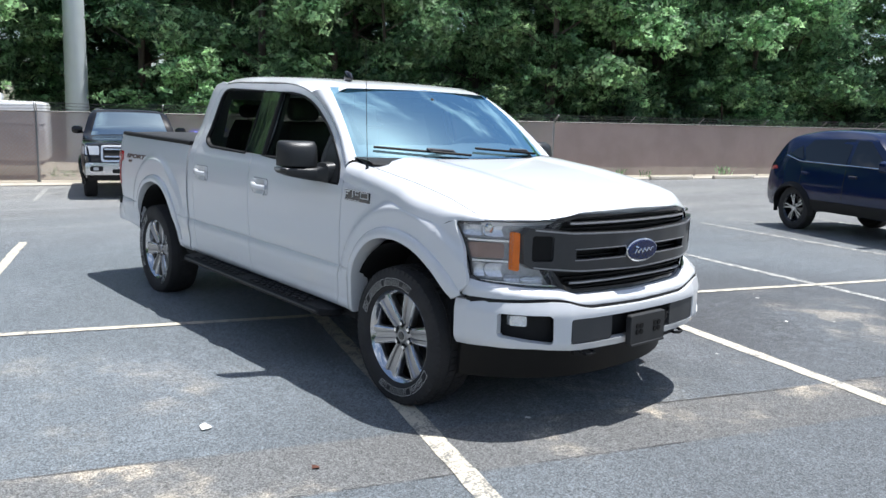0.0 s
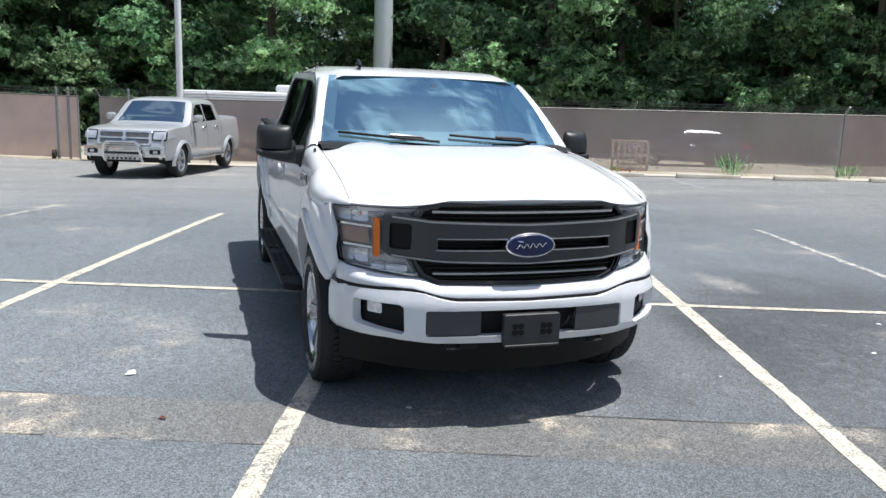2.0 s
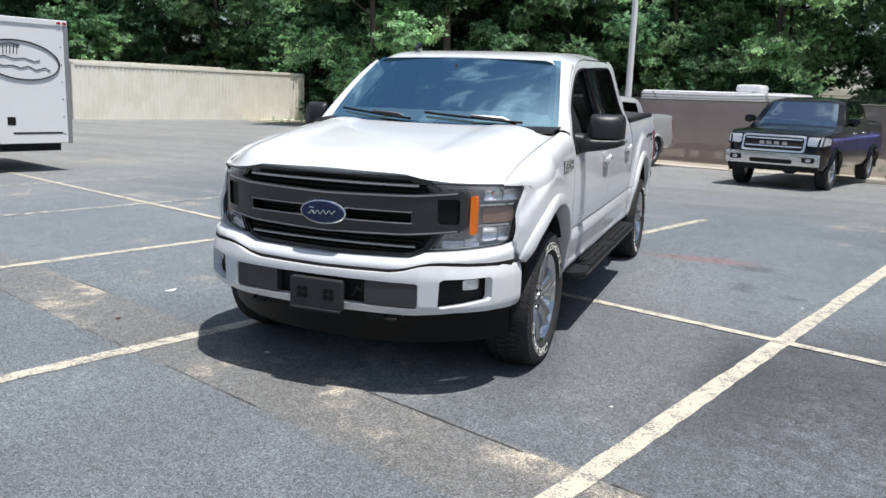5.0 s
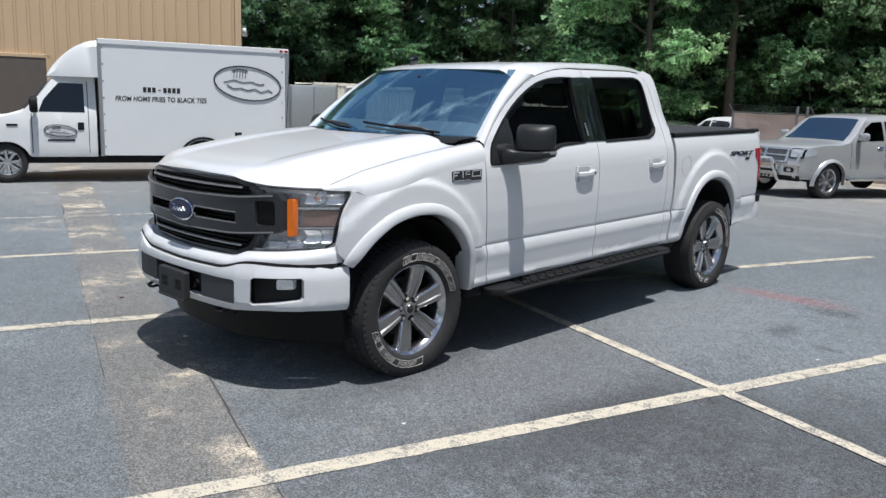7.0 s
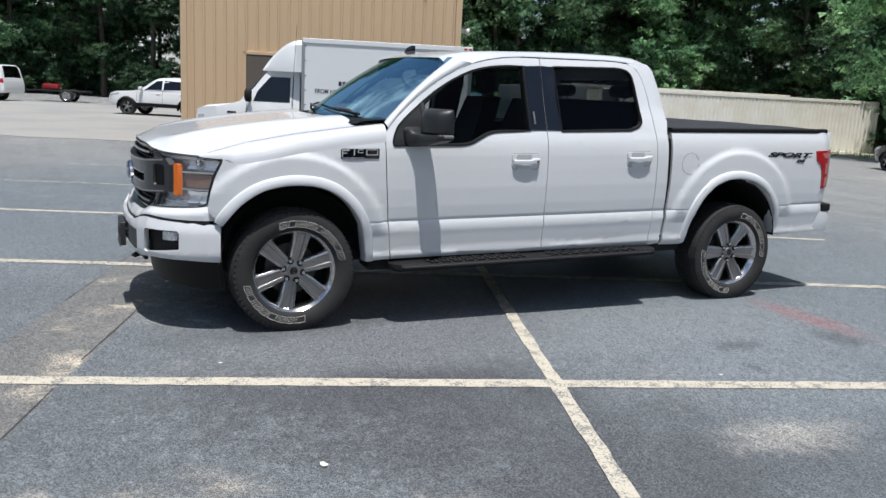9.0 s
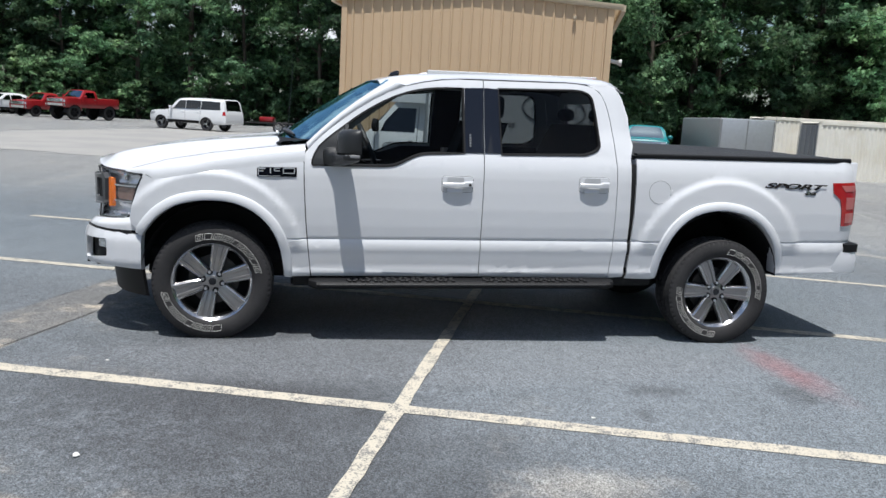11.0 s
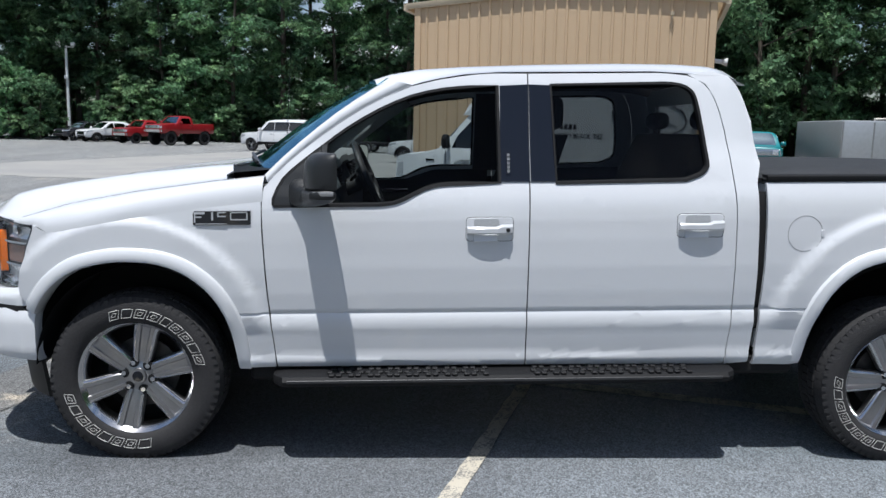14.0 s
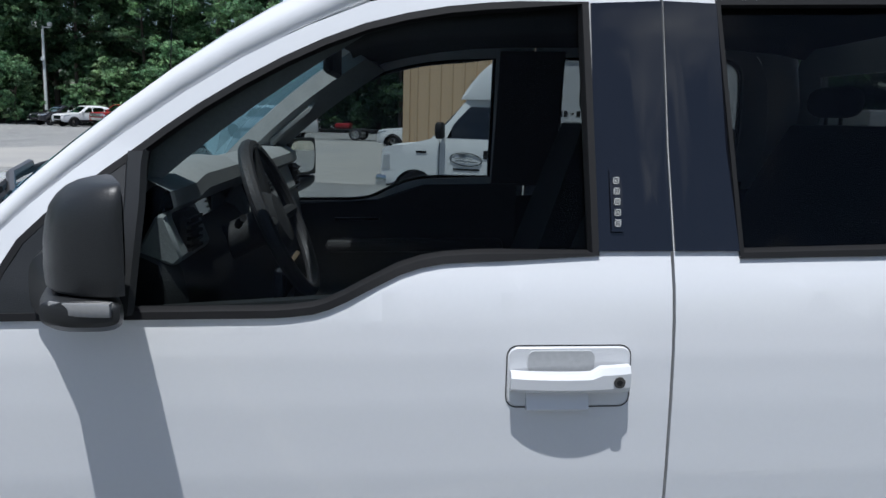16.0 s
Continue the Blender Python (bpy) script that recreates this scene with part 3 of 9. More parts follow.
DOOR_FRONT = [(0.664, 0.444), (1.838, 0.440), (1.836, 0.9), (1.832, 1.824)] + arc([(1.66, 1.824), (1.515, 1.811), (1.284, 1.764), (1.056, 1.660), (0.85, 1.522), (0.70, 1.398), (0.622, 1.315), (0.598, 1.27), (0.602, 1.10), (0.617, 0.87), (0.632, 0.708), (0.655, 0.50)], 2)
DOOR_REAR = [(1.844, 0.440), (2.806, 0.428)] + arc([(2.815, 0.55), (2.822, 0.708), (2.816, 1.113), (2.806, 1.300), (2.775, 1.55), (2.735, 1.70), (2.690, 1.772), (2.610, 1.815), (2.465, 1.828)], 2) + [(1.838, 1.824)]

truck = thing("pickup_truck", (0, 0, 0), "white crew-cab pickup with grey grille bar, parked on asphalt", "pickup truck")
Y_GRID = steps(-0.6, 4.8, 0.030)


def side_part(name, loops, s, mat=WHITE, off=0.0, thick=0.02, parent=truck, label="", zs=KEY_Z):
    lo, hi = min(p[0] for p in loops[0]), max(p[0] for p in loops[0])
    bm = skin(loops, lambda u, v: (s * (side_x(u, v) + off), u, v), [y for y in Y_GRID if lo < y < hi], zs, thick, (-s, 0, 0))
    return part(name, rake(bm), mat, parent, label)


def flare(arch, s, name="wheel_arch_flare", front=True):
    """A painted lip round a wheel opening."""
    cy, cz = (0.0, 0.47) if front else (3.66, 0.47)
    rings = []
    n = len(arch)
    for i, (y, z) in enumerate(arch):
        d = Vector((y - cy, z - cz)).normalized()
        grow = 0.35 + 0.65 * ss(min(i, n - 1 - i) / 4)
        w, h = 0.062 * (0.75 + 0.25 * grow), 0.026 * grow
        def at(r, o):
            yy, zz = y + d.x * r, z + d.y * r
            return Vector((s * (side_x(yy, zz) + o), yy, zz))
        rings.append([at(w + 0.003, -0.004), at(w + 0.001, h * 0.30), at(w * 0.90, h * 0.62), at(w * 0.55, h * 0.86), at(0.012, h), at(0.002, h - 0.004), at(-0.006, -0.03), at(0.0, -0.10)])
    bm = bmesh.new()
    loft(bm, rings, False, False)
    bmesh.ops.recalc_face_normals(bm, faces=bm.faces[:])
    part(name, rake(bm), WHITE, truck, angle=34)


def well(cy, r, s, z0):
    rings = []
    for a in uneven(0.02, math.pi - 0.02, 20):
        rings.append([Vector((s * x, cy + r * math.cos(a), z0 + r * math.sin(a))) for x in (0.30, 0.955)])
    bm = bmesh.new()
    loft(bm, rings, False, False)
    r0 = [bm.verts.new((s * 0.31, cy + r * math.cos(a), z0 + r * math.sin(a))) for a in uneven(0.02, math.pi - 0.02, 20)]
    bm.faces.new(r0)
    part("wheel_well", rake(bm), DARK, truck)


def shoulder_low(y):
    k = ss((-0.34 - y) / 0.10)
    return (table(HOOD_EDGE, y) - 0.115) * (1 - k) + 1.127 * k


for s in (1, -1):
    # front fender: the side sheet and the shoulder that rolls over to the hood
    shoulder = [(y, shoulder_low(y)) for y in uneven(0.592, -0.448, 16)]
    fender = [(0.655, 0.444), (0.648, 0.52), (0.625, 0.708), (0.610, 0.87), (0.595, 1.10)] + shoulder + [(-0.452, 1.10), (-0.488, 1.02), (-0.520, 0.92), (-0.535, 0.84), (-0.530, 0.80), (-0.47, 0.735)] + FRONT_ARCH[::-1]
    side_part("front_fender", [fender], s)
    bm = bmesh.new()
    rings = []
    for y in uneven(-0.574, 0.60, 30):
        zt, zs_ = table(HOOD_EDGE, y), min(shoulder_low(y), table(HOOD_EDGE, y) - 0.004)
        xs_ = min(side_x(y, zs_), table([(b, a) for a, b in NOSE], y - 0.006) if y < -0.42 else 9.0)
        xt = min(0.862, xs_ - 0.004)
        rings.append([Vector((s * (xt + (xs_ - xt) * math.cos(a) ** 0.75), y, zs_ + (zt - zs_) * math.sin(a) ** 0.9)) for a in uneven(0, math.pi / 2, 9)] + [Vector((s * xt, y, zt - 0.03))])
    loft(bm, rings, False, False)
    bmesh.ops.recalc_face_normals(bm, faces=bm.faces[:])
    part("fender_shoulder", rake(bm), WHITE, truck)
    flare(FRONT_ARCH, s)
    flare(REAR_ARCH, s, front=False)
    well(0.01, 0.475, s, 0.46)
    well(3.665, 0.478, s, 0.44)
    door = side_part("front_door", [DOOR_FRONT, WINDOW_FRONT], s, thick=0.03)
    rdoor = side_part("rear_door", [DOOR_REAR, WINDOW_REAR], s, thick=0.03)
    # cab corner behind the rear door
    corner = [(2.812, 0.428), (2.925, 0.44), (2.934, 0.64), (2.932, 0.88), (2.918, 1.308), (2.944, 1.40), (2.925, 1.50), (2.890, 1.645), (2.850, 1.765), (2.81, 1.815), (2.72, 1.838), (2.612, 1.820)] + arc([(2.695, 1.776), (2.740, 1.702), (2.780, 1.552), (2.811, 1.302), (2.821, 1.113), (2.827, 0.708), (2.820, 0.55)], 2)
    side_part("cab_corner", [corner], s)
    bed = [(2.955, 0.425), (3.14, 0.418), (3.187, 0.425)] + REAR_ARCH[::-1] + [(4.160, 0.449), (4.237, 0.449), (4.733, 0.484), (4.775, 0.53), (4.785, 0.62), (4.781, 0.823), (4.740, 1.10), (4.722, 1.21), (4.70, 1.318), (4.2, 1.322), (3.6, 1.321), (2.962, 1.308), (2.968, 0.9)]
    side_part("bed_side", [bed], s)
    # window trim, panes, and black pillar covers
    for loop, owner, gl in ((WINDOW_FRONT, door, GLASS_SIDE), (WINDOW_REAR, rdoor, GLASS_REAR)):
        bm = bmesh.new()
        cy = sum(p[0] for p in loop) / len(loop)
        cz = sum(p[1] for p in loop) / len(loop)
        rings = []
        for i, (y, z) in enumerate(loop):
            a, b = Vector(loop[i - 1]), Vector(loop[(i + 1) % len(loop)])
            d = (b - a).normalized()
            nrm = Vector((d.y, -d.x))
            if nrm.dot(Vector((y - cy, z - cz))) < 0:
                nrm = -nrm
            def at(r, o):
                yy, zz = y + nrm.x * r, z + nrm.y * r
                return Vector((s * (side_x(yy, zz) + o), yy, zz))
            rings.append([at(0.005, -0.002), at(0.005, 0.006), at(-0.008, 0.006), at(-0.013, -0.004), at(-0.013, -0.022)])
        loft(bm, rings, False, False, True)
        bmesh.ops.recalc_face_normals(bm, faces=bm.faces[:])
        part("window_seal", rake(bm), BLACK_PLASTIC, owner, "black rubber window seal")
        bm = skin([loop], lambda u, v: (s * (side_x(u, v) - 0.018), u, v), [y for y in Y_GRID if loop[0][0] - 1 < y < 3], KEY_Z, 0)
        pane = part("window_pane", rake(bm), gl, owner, "dark tinted side window glass")
    cover = side_part("pillar_cover", [[(1.702, 1.318), (1.8365, 1.318), (1.8335, 1.772), (1.698, 1.766)]], s, BLACK_GLOSS, 0.006, 0.012, door, "gloss black pillar cover")
    side_part("pillar_cover", [[(1.8415, 1.318), (1.963, 1.318), (1.944, 1.768), (1.8385, 1.772)]], s, BLACK_GLOSS, 0.006, 0.012, rdoor, "gloss black pillar cover")
    # dark body shell right behind the panels, which closes the shut lines
    shell = [(0.62, 0.47), (2.90, 0.46), (2.95, 0.60), (3.02, 0.60), (3.02, 1.26), (2.90, 1.27), (0.66, 1.20), (0.55, 0.9)]
    side_part("inner_shell", [shell], s, DARK, -0.034, 0.02)
    bm = bmesh.new()
    box(bm, s * 0.80 - 0.10, s * 0.80 + 0.10, 0.52, 3.18, 0.36, 0.47, 0.02)
    part("rocker_sill", rake(bm), DARK, truck)


# hood
def hood_at(u, v):
    x = 0.862 * u
    yf = table(NOSE, abs(x)) + 0.012
    yr = 0.335 + 0.12 * abs(u) ** 2
    y = yf + (yr - yf) * v
    ridge = table([(-0.90, 1.200), (-0.86, 1.214), (-0.80, 1.228), (-0.72, 1.243), (-0.59, 1.274), (-0.405, 1.303), (-0.11, 1.345), (0.30, 1.384), (0.46, 1.392)], y)
    edge = table(HOOD_EDGE, y)
    ax = abs(x)
    dome = 0.010 * ss((ax - 0.42) / 0.10) * ss(v * 3) - 0.010
    z = ridge + dome + (edge - ridge - dome) * ss((ax - 0.60) / 0.262)
    lip = table([(0, 1.198), (0.42, 1.190), (0.52, 1.168), (0.65, 1.152), (0.87, 1.142)], ax)
    k = ss(v / 0.10) ** 0.6
    return (x, y, lip + (z - lip) * k)


US = [i / 24 for i in range(-24, 25)]
VS = [0, 0.008, 0.02, 0.04, 0.06, 0.08, 0.10, 0.13, 0.17, 0.22, 0.28, 0.35, 0.43, 0.52, 0.62, 0.72, 0.82, 0.9, 0.96, 1.0]
bm = bmesh.new()
rows = [[Vector(hood_at(u, v)) for u in US] for v in VS]
first, last = rows[0], rows[-1]
loft(bm, [[p + Vector((0, 0.03, -0.035)) for p in first]] + rows + [[p + Vector((0, 0.0, -0.03)) for p in last]], False, False)
bmesh.ops.recalc_face_normals(bm, faces=bm.faces[:])
part("hood", rake(bm), WHITE, truck)
# shut lines between hood and fenders
for s in (1, -1):
    bm = bmesh.new()
    rings = []
    for y in uneven(-0.53, 0.44, 30):
        x = min(0.862, table([(b, a) for a, b in NOSE], y - 0.006) - 0.012 if y < -0.42 else 9.0)
        z = table(HOOD_EDGE, y)
        rings.append([Vector((s * (x - 0.003), y, z - 0.004)), Vector((s * (x - 0.0015), y, z + 0.0014)), Vector((s * (x + 0.0015), y, z + 0.0014)), Vector((s * (x + 0.003), y, z - 0.004))])
    loft(bm, rings, False, False)
    bmesh.ops.recalc_face_normals(bm, faces=bm.faces[:])
    part("hood_seam", rake(bm), DARK, truck)

# roof, rolled down to the door tops; A pillars; windshield; cowl
ROOF_Z = [(1.04, 1.796), (1.13, 1.822), (1.29, 1.846), (1.53, 1.861), (1.89, 1.873), (2.30, 1.879), (2.60, 1.875), (2.76, 1.864), (2.84, 1.846), (2.885, 1.822), (2.91, 1.775)]


DOOR_TOP = [(1.04, 1.652), (1.10, 1.684), (1.284, 1.768), (1.40, 1.795), (1.515, 1.815), (1.66, 1.828), (2.465, 1.832), (2.61, 1.822), (2.69, 1.812), (2.80, 1.812), (2.91, 1.765)]


def roof_at(u, y):
    a = abs(u)
    yy = y + 0.10 * u * u * ss((1.5 - y) / 0.5)
    base = table(DOOR_TOP, yy) + 0.004
    w = side_x(min(yy, 2.80), base) + 0.001 - 0.10 * ss((yy - 2.78) / 0.16) * 0.5
    top = table(ROOF_Z, y) + 0.016 * (1 - u * u)
    k = 1 - ss((a - 0.74) / 0.26)
    z = base + (max(top, base + 0.004) - base) * k ** 0.8
    return (w * math.copysign(a ** 0.92, u), yy, z)


bm = bmesh.new()
rows = [[Vector(roof_at(u / 20, y)) for u in range(-20, 21)] for y in (1.04, 1.07, 1.13, 1.20, 1.29, 1.40, 1.53, 1.70, 1.89, 2.1, 2.3, 2.45, 2.6, 2.7, 2.76, 2.80, 2.84, 2.865, 2.885, 2.90, 2.91)]
loft(bm, rows, False, False)
bmesh.ops.recalc_face_normals(bm, faces=bm.faces[:])
part("roof", rake(bm), WHITE, truck)


def glass_at(u, v):
    """Windshield: u across from -1 to 1, v from the cowl to the roof."""
    x = (0.845 - 0.145 * v) * u
    y = (0.36 + 0.25 * abs(u) ** 2.2) * (1 - v) + (1.055 + 0.115 * abs(u) ** 2) * v
    z = 1.352 * (1 - v) + (1.806 + 0.012 * (1 - u * u)) * v + 0.030 * math.sin(math.pi * v)
    return (x, y, z)


bm = bmesh.new()
loft(bm, [[Vector(glass_at(u / 16, v / 12)) for u in range(-16, 17)] for v in range(13)], False, False)
bmesh.ops.recalc_face_normals(bm, faces=bm.faces[:])
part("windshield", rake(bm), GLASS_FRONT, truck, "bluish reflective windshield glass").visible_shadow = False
for s in (1, -1):
    bm = bmesh.new()
    rings = []
    line = [p for p in DOOR_FRONT if p[1] > 1.30 and p[0] < 1.4]
    line = sorted(set(line), key=lambda p: p[0])
    for y, z in line:
        k = clamp01((z - 1.31) / (1.80 - 1.31))
        g = Vector(glass_at(s, k))
        o = Vector((s * (side_x(y, z) - 0.002), y - 0.004, z + 0.006))
        m1 = g.lerp(o, 0.5) + Vector((s * 0.022, -0.012, 0.014))
        rings.append([g + Vector((0, 0.03, -0.03)), g, g.lerp(m1, 0.55) + Vector((s * 0.006, 0, 0.004)), m1, m1.lerp(o, 0.55) + Vector((s * 0.006, 0, 0.002)), o, o + Vector((-s * 0.03, 0.02, -0.02))])
    loft(bm, rings, False, False)
    bmesh.ops.recalc_face_normals(bm, faces=bm.faces[:])
    part("windshield_pillar", rake(bm), WHITE, truck, angle=60)
bm = bmesh.new()
loft(bm, [[Vector((x, 0.30 + 0.12 * (x / 0.862) ** 2, 1.345)) for x in uneven(-0.86, 0.86, 24)], [Vector((x, 0.335 + 0.12 * (x / 0.862) ** 2, 1.362)) for x in uneven(-0.86, 0.86, 24)], [Vector((x, 0.42 + 0.24 * abs(x / 0.862) ** 2.2, 1.378)) for x in uneven(-0.86, 0.86, 24)], [Vector((x, 0.48 + 0.24 * abs(x / 0.862) ** 2.2, 1.382)) for x in uneven(-0.86, 0.86, 24)]], False, False)
part("cowl_panel", rake(bm), BLACK_PLASTIC, truck, "black plastic cowl panel")
# cab back with its window
back = [(-0.91, 0.50), (0.91, 0.50), (0.925, 1.0), (0.895, 1.30), (0.745, 1.74), (0.68, 1.80), (-0.68, 1.80), (-0.745, 1.74), (-0.895, 1.30), (-0.925, 1.0)]
hole = [(-0.66, 1.38), (0.66, 1.38), (0.60, 1.70), (-0.60, 1.70)]
bm = skin([back, hole], lambda u, v: (u, 2.935 - 0.02 * ss((v - 1.35) / 0.4) - 0.05 * ss((v - 1.6) / 0.2), v), [], [1.35, 1.45, 1.6, 1.7], 0.03, (0, -1, 0))
part("cab_back", rake(bm), WHITE, truck)
bm = skin([hole], lambda u, v: (u, 2.90 - 0.03 * ss((v - 1.45) / 0.3), v), [], [], 0)
part("rear_window", rake(bm), GLASS_REAR, truck, "tinted rear cab window")

# ---- the pickup's front end ----
MIRROR = material("mirror_glass", (0.8, 0.82, 0.84), 0.02, 1.0, vary=0.01)
TURN_LAMP = material("clear_turn_lamp", (0.30, 0.30, 0.30), 0.2, 0.2)
MIRROR_BLACK = material("satin_black_mirror_shell", (0.016, 0.017, 0.018), 0.42, spec=0.5, vary=0.12, scale=12, bump=0.10, bump_scale=420)
LAMP_REFLECTOR = material("lamp_reflector", (0.86, 0.87, 0.89), 0.14, 0.65, vary=0.25, scale=25, fine=90, bump=0.5, bump_scale=70)
FOG_GLASS = material("fog_lamp_glass", (0.80, 0.81, 0.83), 0.18, 0.95, vary=0.3, scale=40, bump=0.8, bump_scale=90)
BADGE_SILVER = material("satin_silver_badge", (0.66, 0.67, 0.69), 0.3, 0.35, vary=0.05)
BAR_HIGHLIGHT = material("grey_bar_highlight", (0.34, 0.34, 0.35), 0.3, 0.4)
TURN_CHAMBER = material("smoked_turn_chamber", (0.30, 0.20, 0.165), 0.25, 0.4, vary=0.2, scale=30)
SLAT_EDGE = material("satin_grey_slat", (0.42, 0.42, 0.43), 0.32, 0.4, vary=0.06)
GRILLE_BLACK = material("deep_black_grille", (0.0035, 0.0035, 0.004), 0.5, spec=0.25, vary=0.1)
LAMP_HOUSING = material("grey_lamp_housing", (0.40, 0.41, 0.43), 0.25, 0.4, vary=0.35, scale=14, fine=60)

def nose_y(x):
    return table(NOSE, abs(x))


def nose_part(name, loops, mat, dy=0.0, thick=0.02, parent=truck, label="", step=0.04, lean=0.0):
    lo, hi = min(p[0] for p in loops[0]), max(p[0] for p in loops[0])
    bm = skin(loops, lambda u, v: (u, nose_y(u) + dy + lean * (v - 0.95), v), steps(lo, hi, step)[1:-1], [], thick, (0, 1, 0))
    return part(name, rake(bm), mat, parent, label)


def mirrored(half):
    """An outline given for x > 0 from bottom middle to top middle, closed on the other side."""
    return half + [(-x, z) for x, z in half[::-1]]


def rounded(x0, x1, z0, z1, r, n=3):
    out = []
    for cx, cz, a in ((x1 - r, z0 + r, -90), (x1 - r, z1 - r, 0), (x0 + r, z1 - r, 90), (x0 + r, z0 + r, 180)):
        for i in range(n + 1):
            t = radians(a + 90 * i / n)
            out.append((cx + r * math.cos(t), cz + r * math.sin(t)))
    return out


grille = nose_part("grille", [mirrored([(0.0, 0.755), (0.46, 0.765), (0.55, 0.80), (0.60, 0.90), (0.60, 1.07), (0.55, 1.150), (0.45, 1.174), (0.0, 1.182)])], GRILLE_BLACK, 0.045, 0.03, label="black mesh grille with grey bars")
nose_part("grille_surround", [mirrored([(0.0, 0.752), (0.47, 0.762), (0.56, 0.80), (0.61, 0.88), (0.61, 1.08), (0.555, 1.158), (0.45, 1.180), (0.0, 1.188)]), mirrored([(0.0, 0.775), (0.455, 0.785), (0.525, 0.815), (0.575, 0.89), (0.575, 1.065), (0.53, 1.138), (0.44, 1.160), (0.0, 1.168)])], BLACK_GLOSS, 0.014, 0.05, grille)
bar_loops = [mirrored([(0.0, 0.868), (0.45, 0.880), (0.60, 0.890), (0.70, 0.902), (0.728, 0.925), (0.735, 1.075), (0.712, 1.112), (0.60, 1.105), (0.50, 1.092), (0.0, 1.080)])]
for s in (1, -1):
    hole = rounded(0.125, 0.475, 0.948, 0.996, 0.012)
    vent = rounded(0.600, 0.700, 0.940, 1.072, 0.015)
    bar_loops += [[(s * x, z) for x, z in hole], [(s * x, z) for x, z in vent]]
bar = nose_part("grille_bar", bar_loops, GREY_BAR, -0.022, 0.045, grille, "magnetic grey grille bar", lean=-0.02)
# pale strips put in as the highlight on the bar's rounded edges
for half_line in ([(0.0, 1.0695), (0.50, 1.0815), (0.69, 1.098), (0.69, 1.106), (0.50, 1.0895), (0.0, 1.0775)], [(0.0, 0.871), (0.45, 0.883), (0.69, 0.904), (0.69, 0.911), (0.45, 0.890), (0.0, 0.878)], [(0.0, 0.998), (0.48, 1.0), (0.48, 1.004), (0.0, 1.003)], [(0.0, 0.939), (0.48, 0.941), (0.48, 0.946), (0.0, 0.944)]):
    nose_part("bar_edge", [mirrored(half_line)], BAR_HIGHLIGHT, -0.027, 0.01, grille, lean=-0.02)
for z0, z1, w in ((1.128, 1.141, 0.50), (0.815, 0.829, 0.49)):
    nose_part("grille_slat", [[(-w, z0), (w, z0), (w, z1), (-w, z1)]], GREY_BAR, 0.004, 0.03, grille)
    nose_part("slat_edge", [[(-w, z0), (w, z0), (w, z0 + 0.009), (-w, z0 + 0.009)]], SLAT_EDGE, -0.001, 0.006, grille)
for z0, z1, w in ((1.100, 1.108, 0.55), (1.152, 1.158, 0.50), (0.790, 0.796, 0.47), (0.843, 0.850, 0.52), (0.955, 0.962, 0.46), (0.98, 0.987, 0.46)):
    nose_part("grille_fin", [[(-w, z0), (w, z0), (w, z1), (-w, z1)]], GRILLE_BLACK, 0.018, 0.02, grille)
for s in (1, -1):
    nose_part("vent_back", [[(s * 0.59, 0.93), (s * 0.712, 0.93), (s * 0.712, 1.082), (s * 0.59, 1.082)]], GRILLE_BLACK, -0.008, 0.006, grille, lean=-0.02)
# oval emblem
for rx, rz, dy, mat, nm in ((0.136, 0.064, 0.0, CHROME, "emblem"), (0.127, 0.056, -0.006, BLUE_OVAL, "emblem_field")):
    bm = bmesh.new()
    prism(bm, [(rx * math.cos(a), 0.972 + rz * math.sin(a)) for a in uneven(0, 2 * math.pi, 40)[:-1]], -0.930 + dy, -0.900, "y", 0.004)
    part(nm, rake(bm), mat, grille, "blue oval emblem with bright rim" if nm == "emblem" else "")
bm = bmesh.new()
tube(bm, [(0.082 * t, -0.9375, 0.972 + 0.012 * math.sin(15 * t) * (1 - 0.3 * abs(t)) + 0.004 * t) for t in uneven(-1, 1, 30)], 0.0034, 5)
tube(bm, [(-0.075 + 0.03 * t, -0.9375, 0.995 - 0.004 * t) for t in uneven(0, 1, 4)], 0.004, 5)
part("emblem_marks", rake(bm), CHROME, grille)

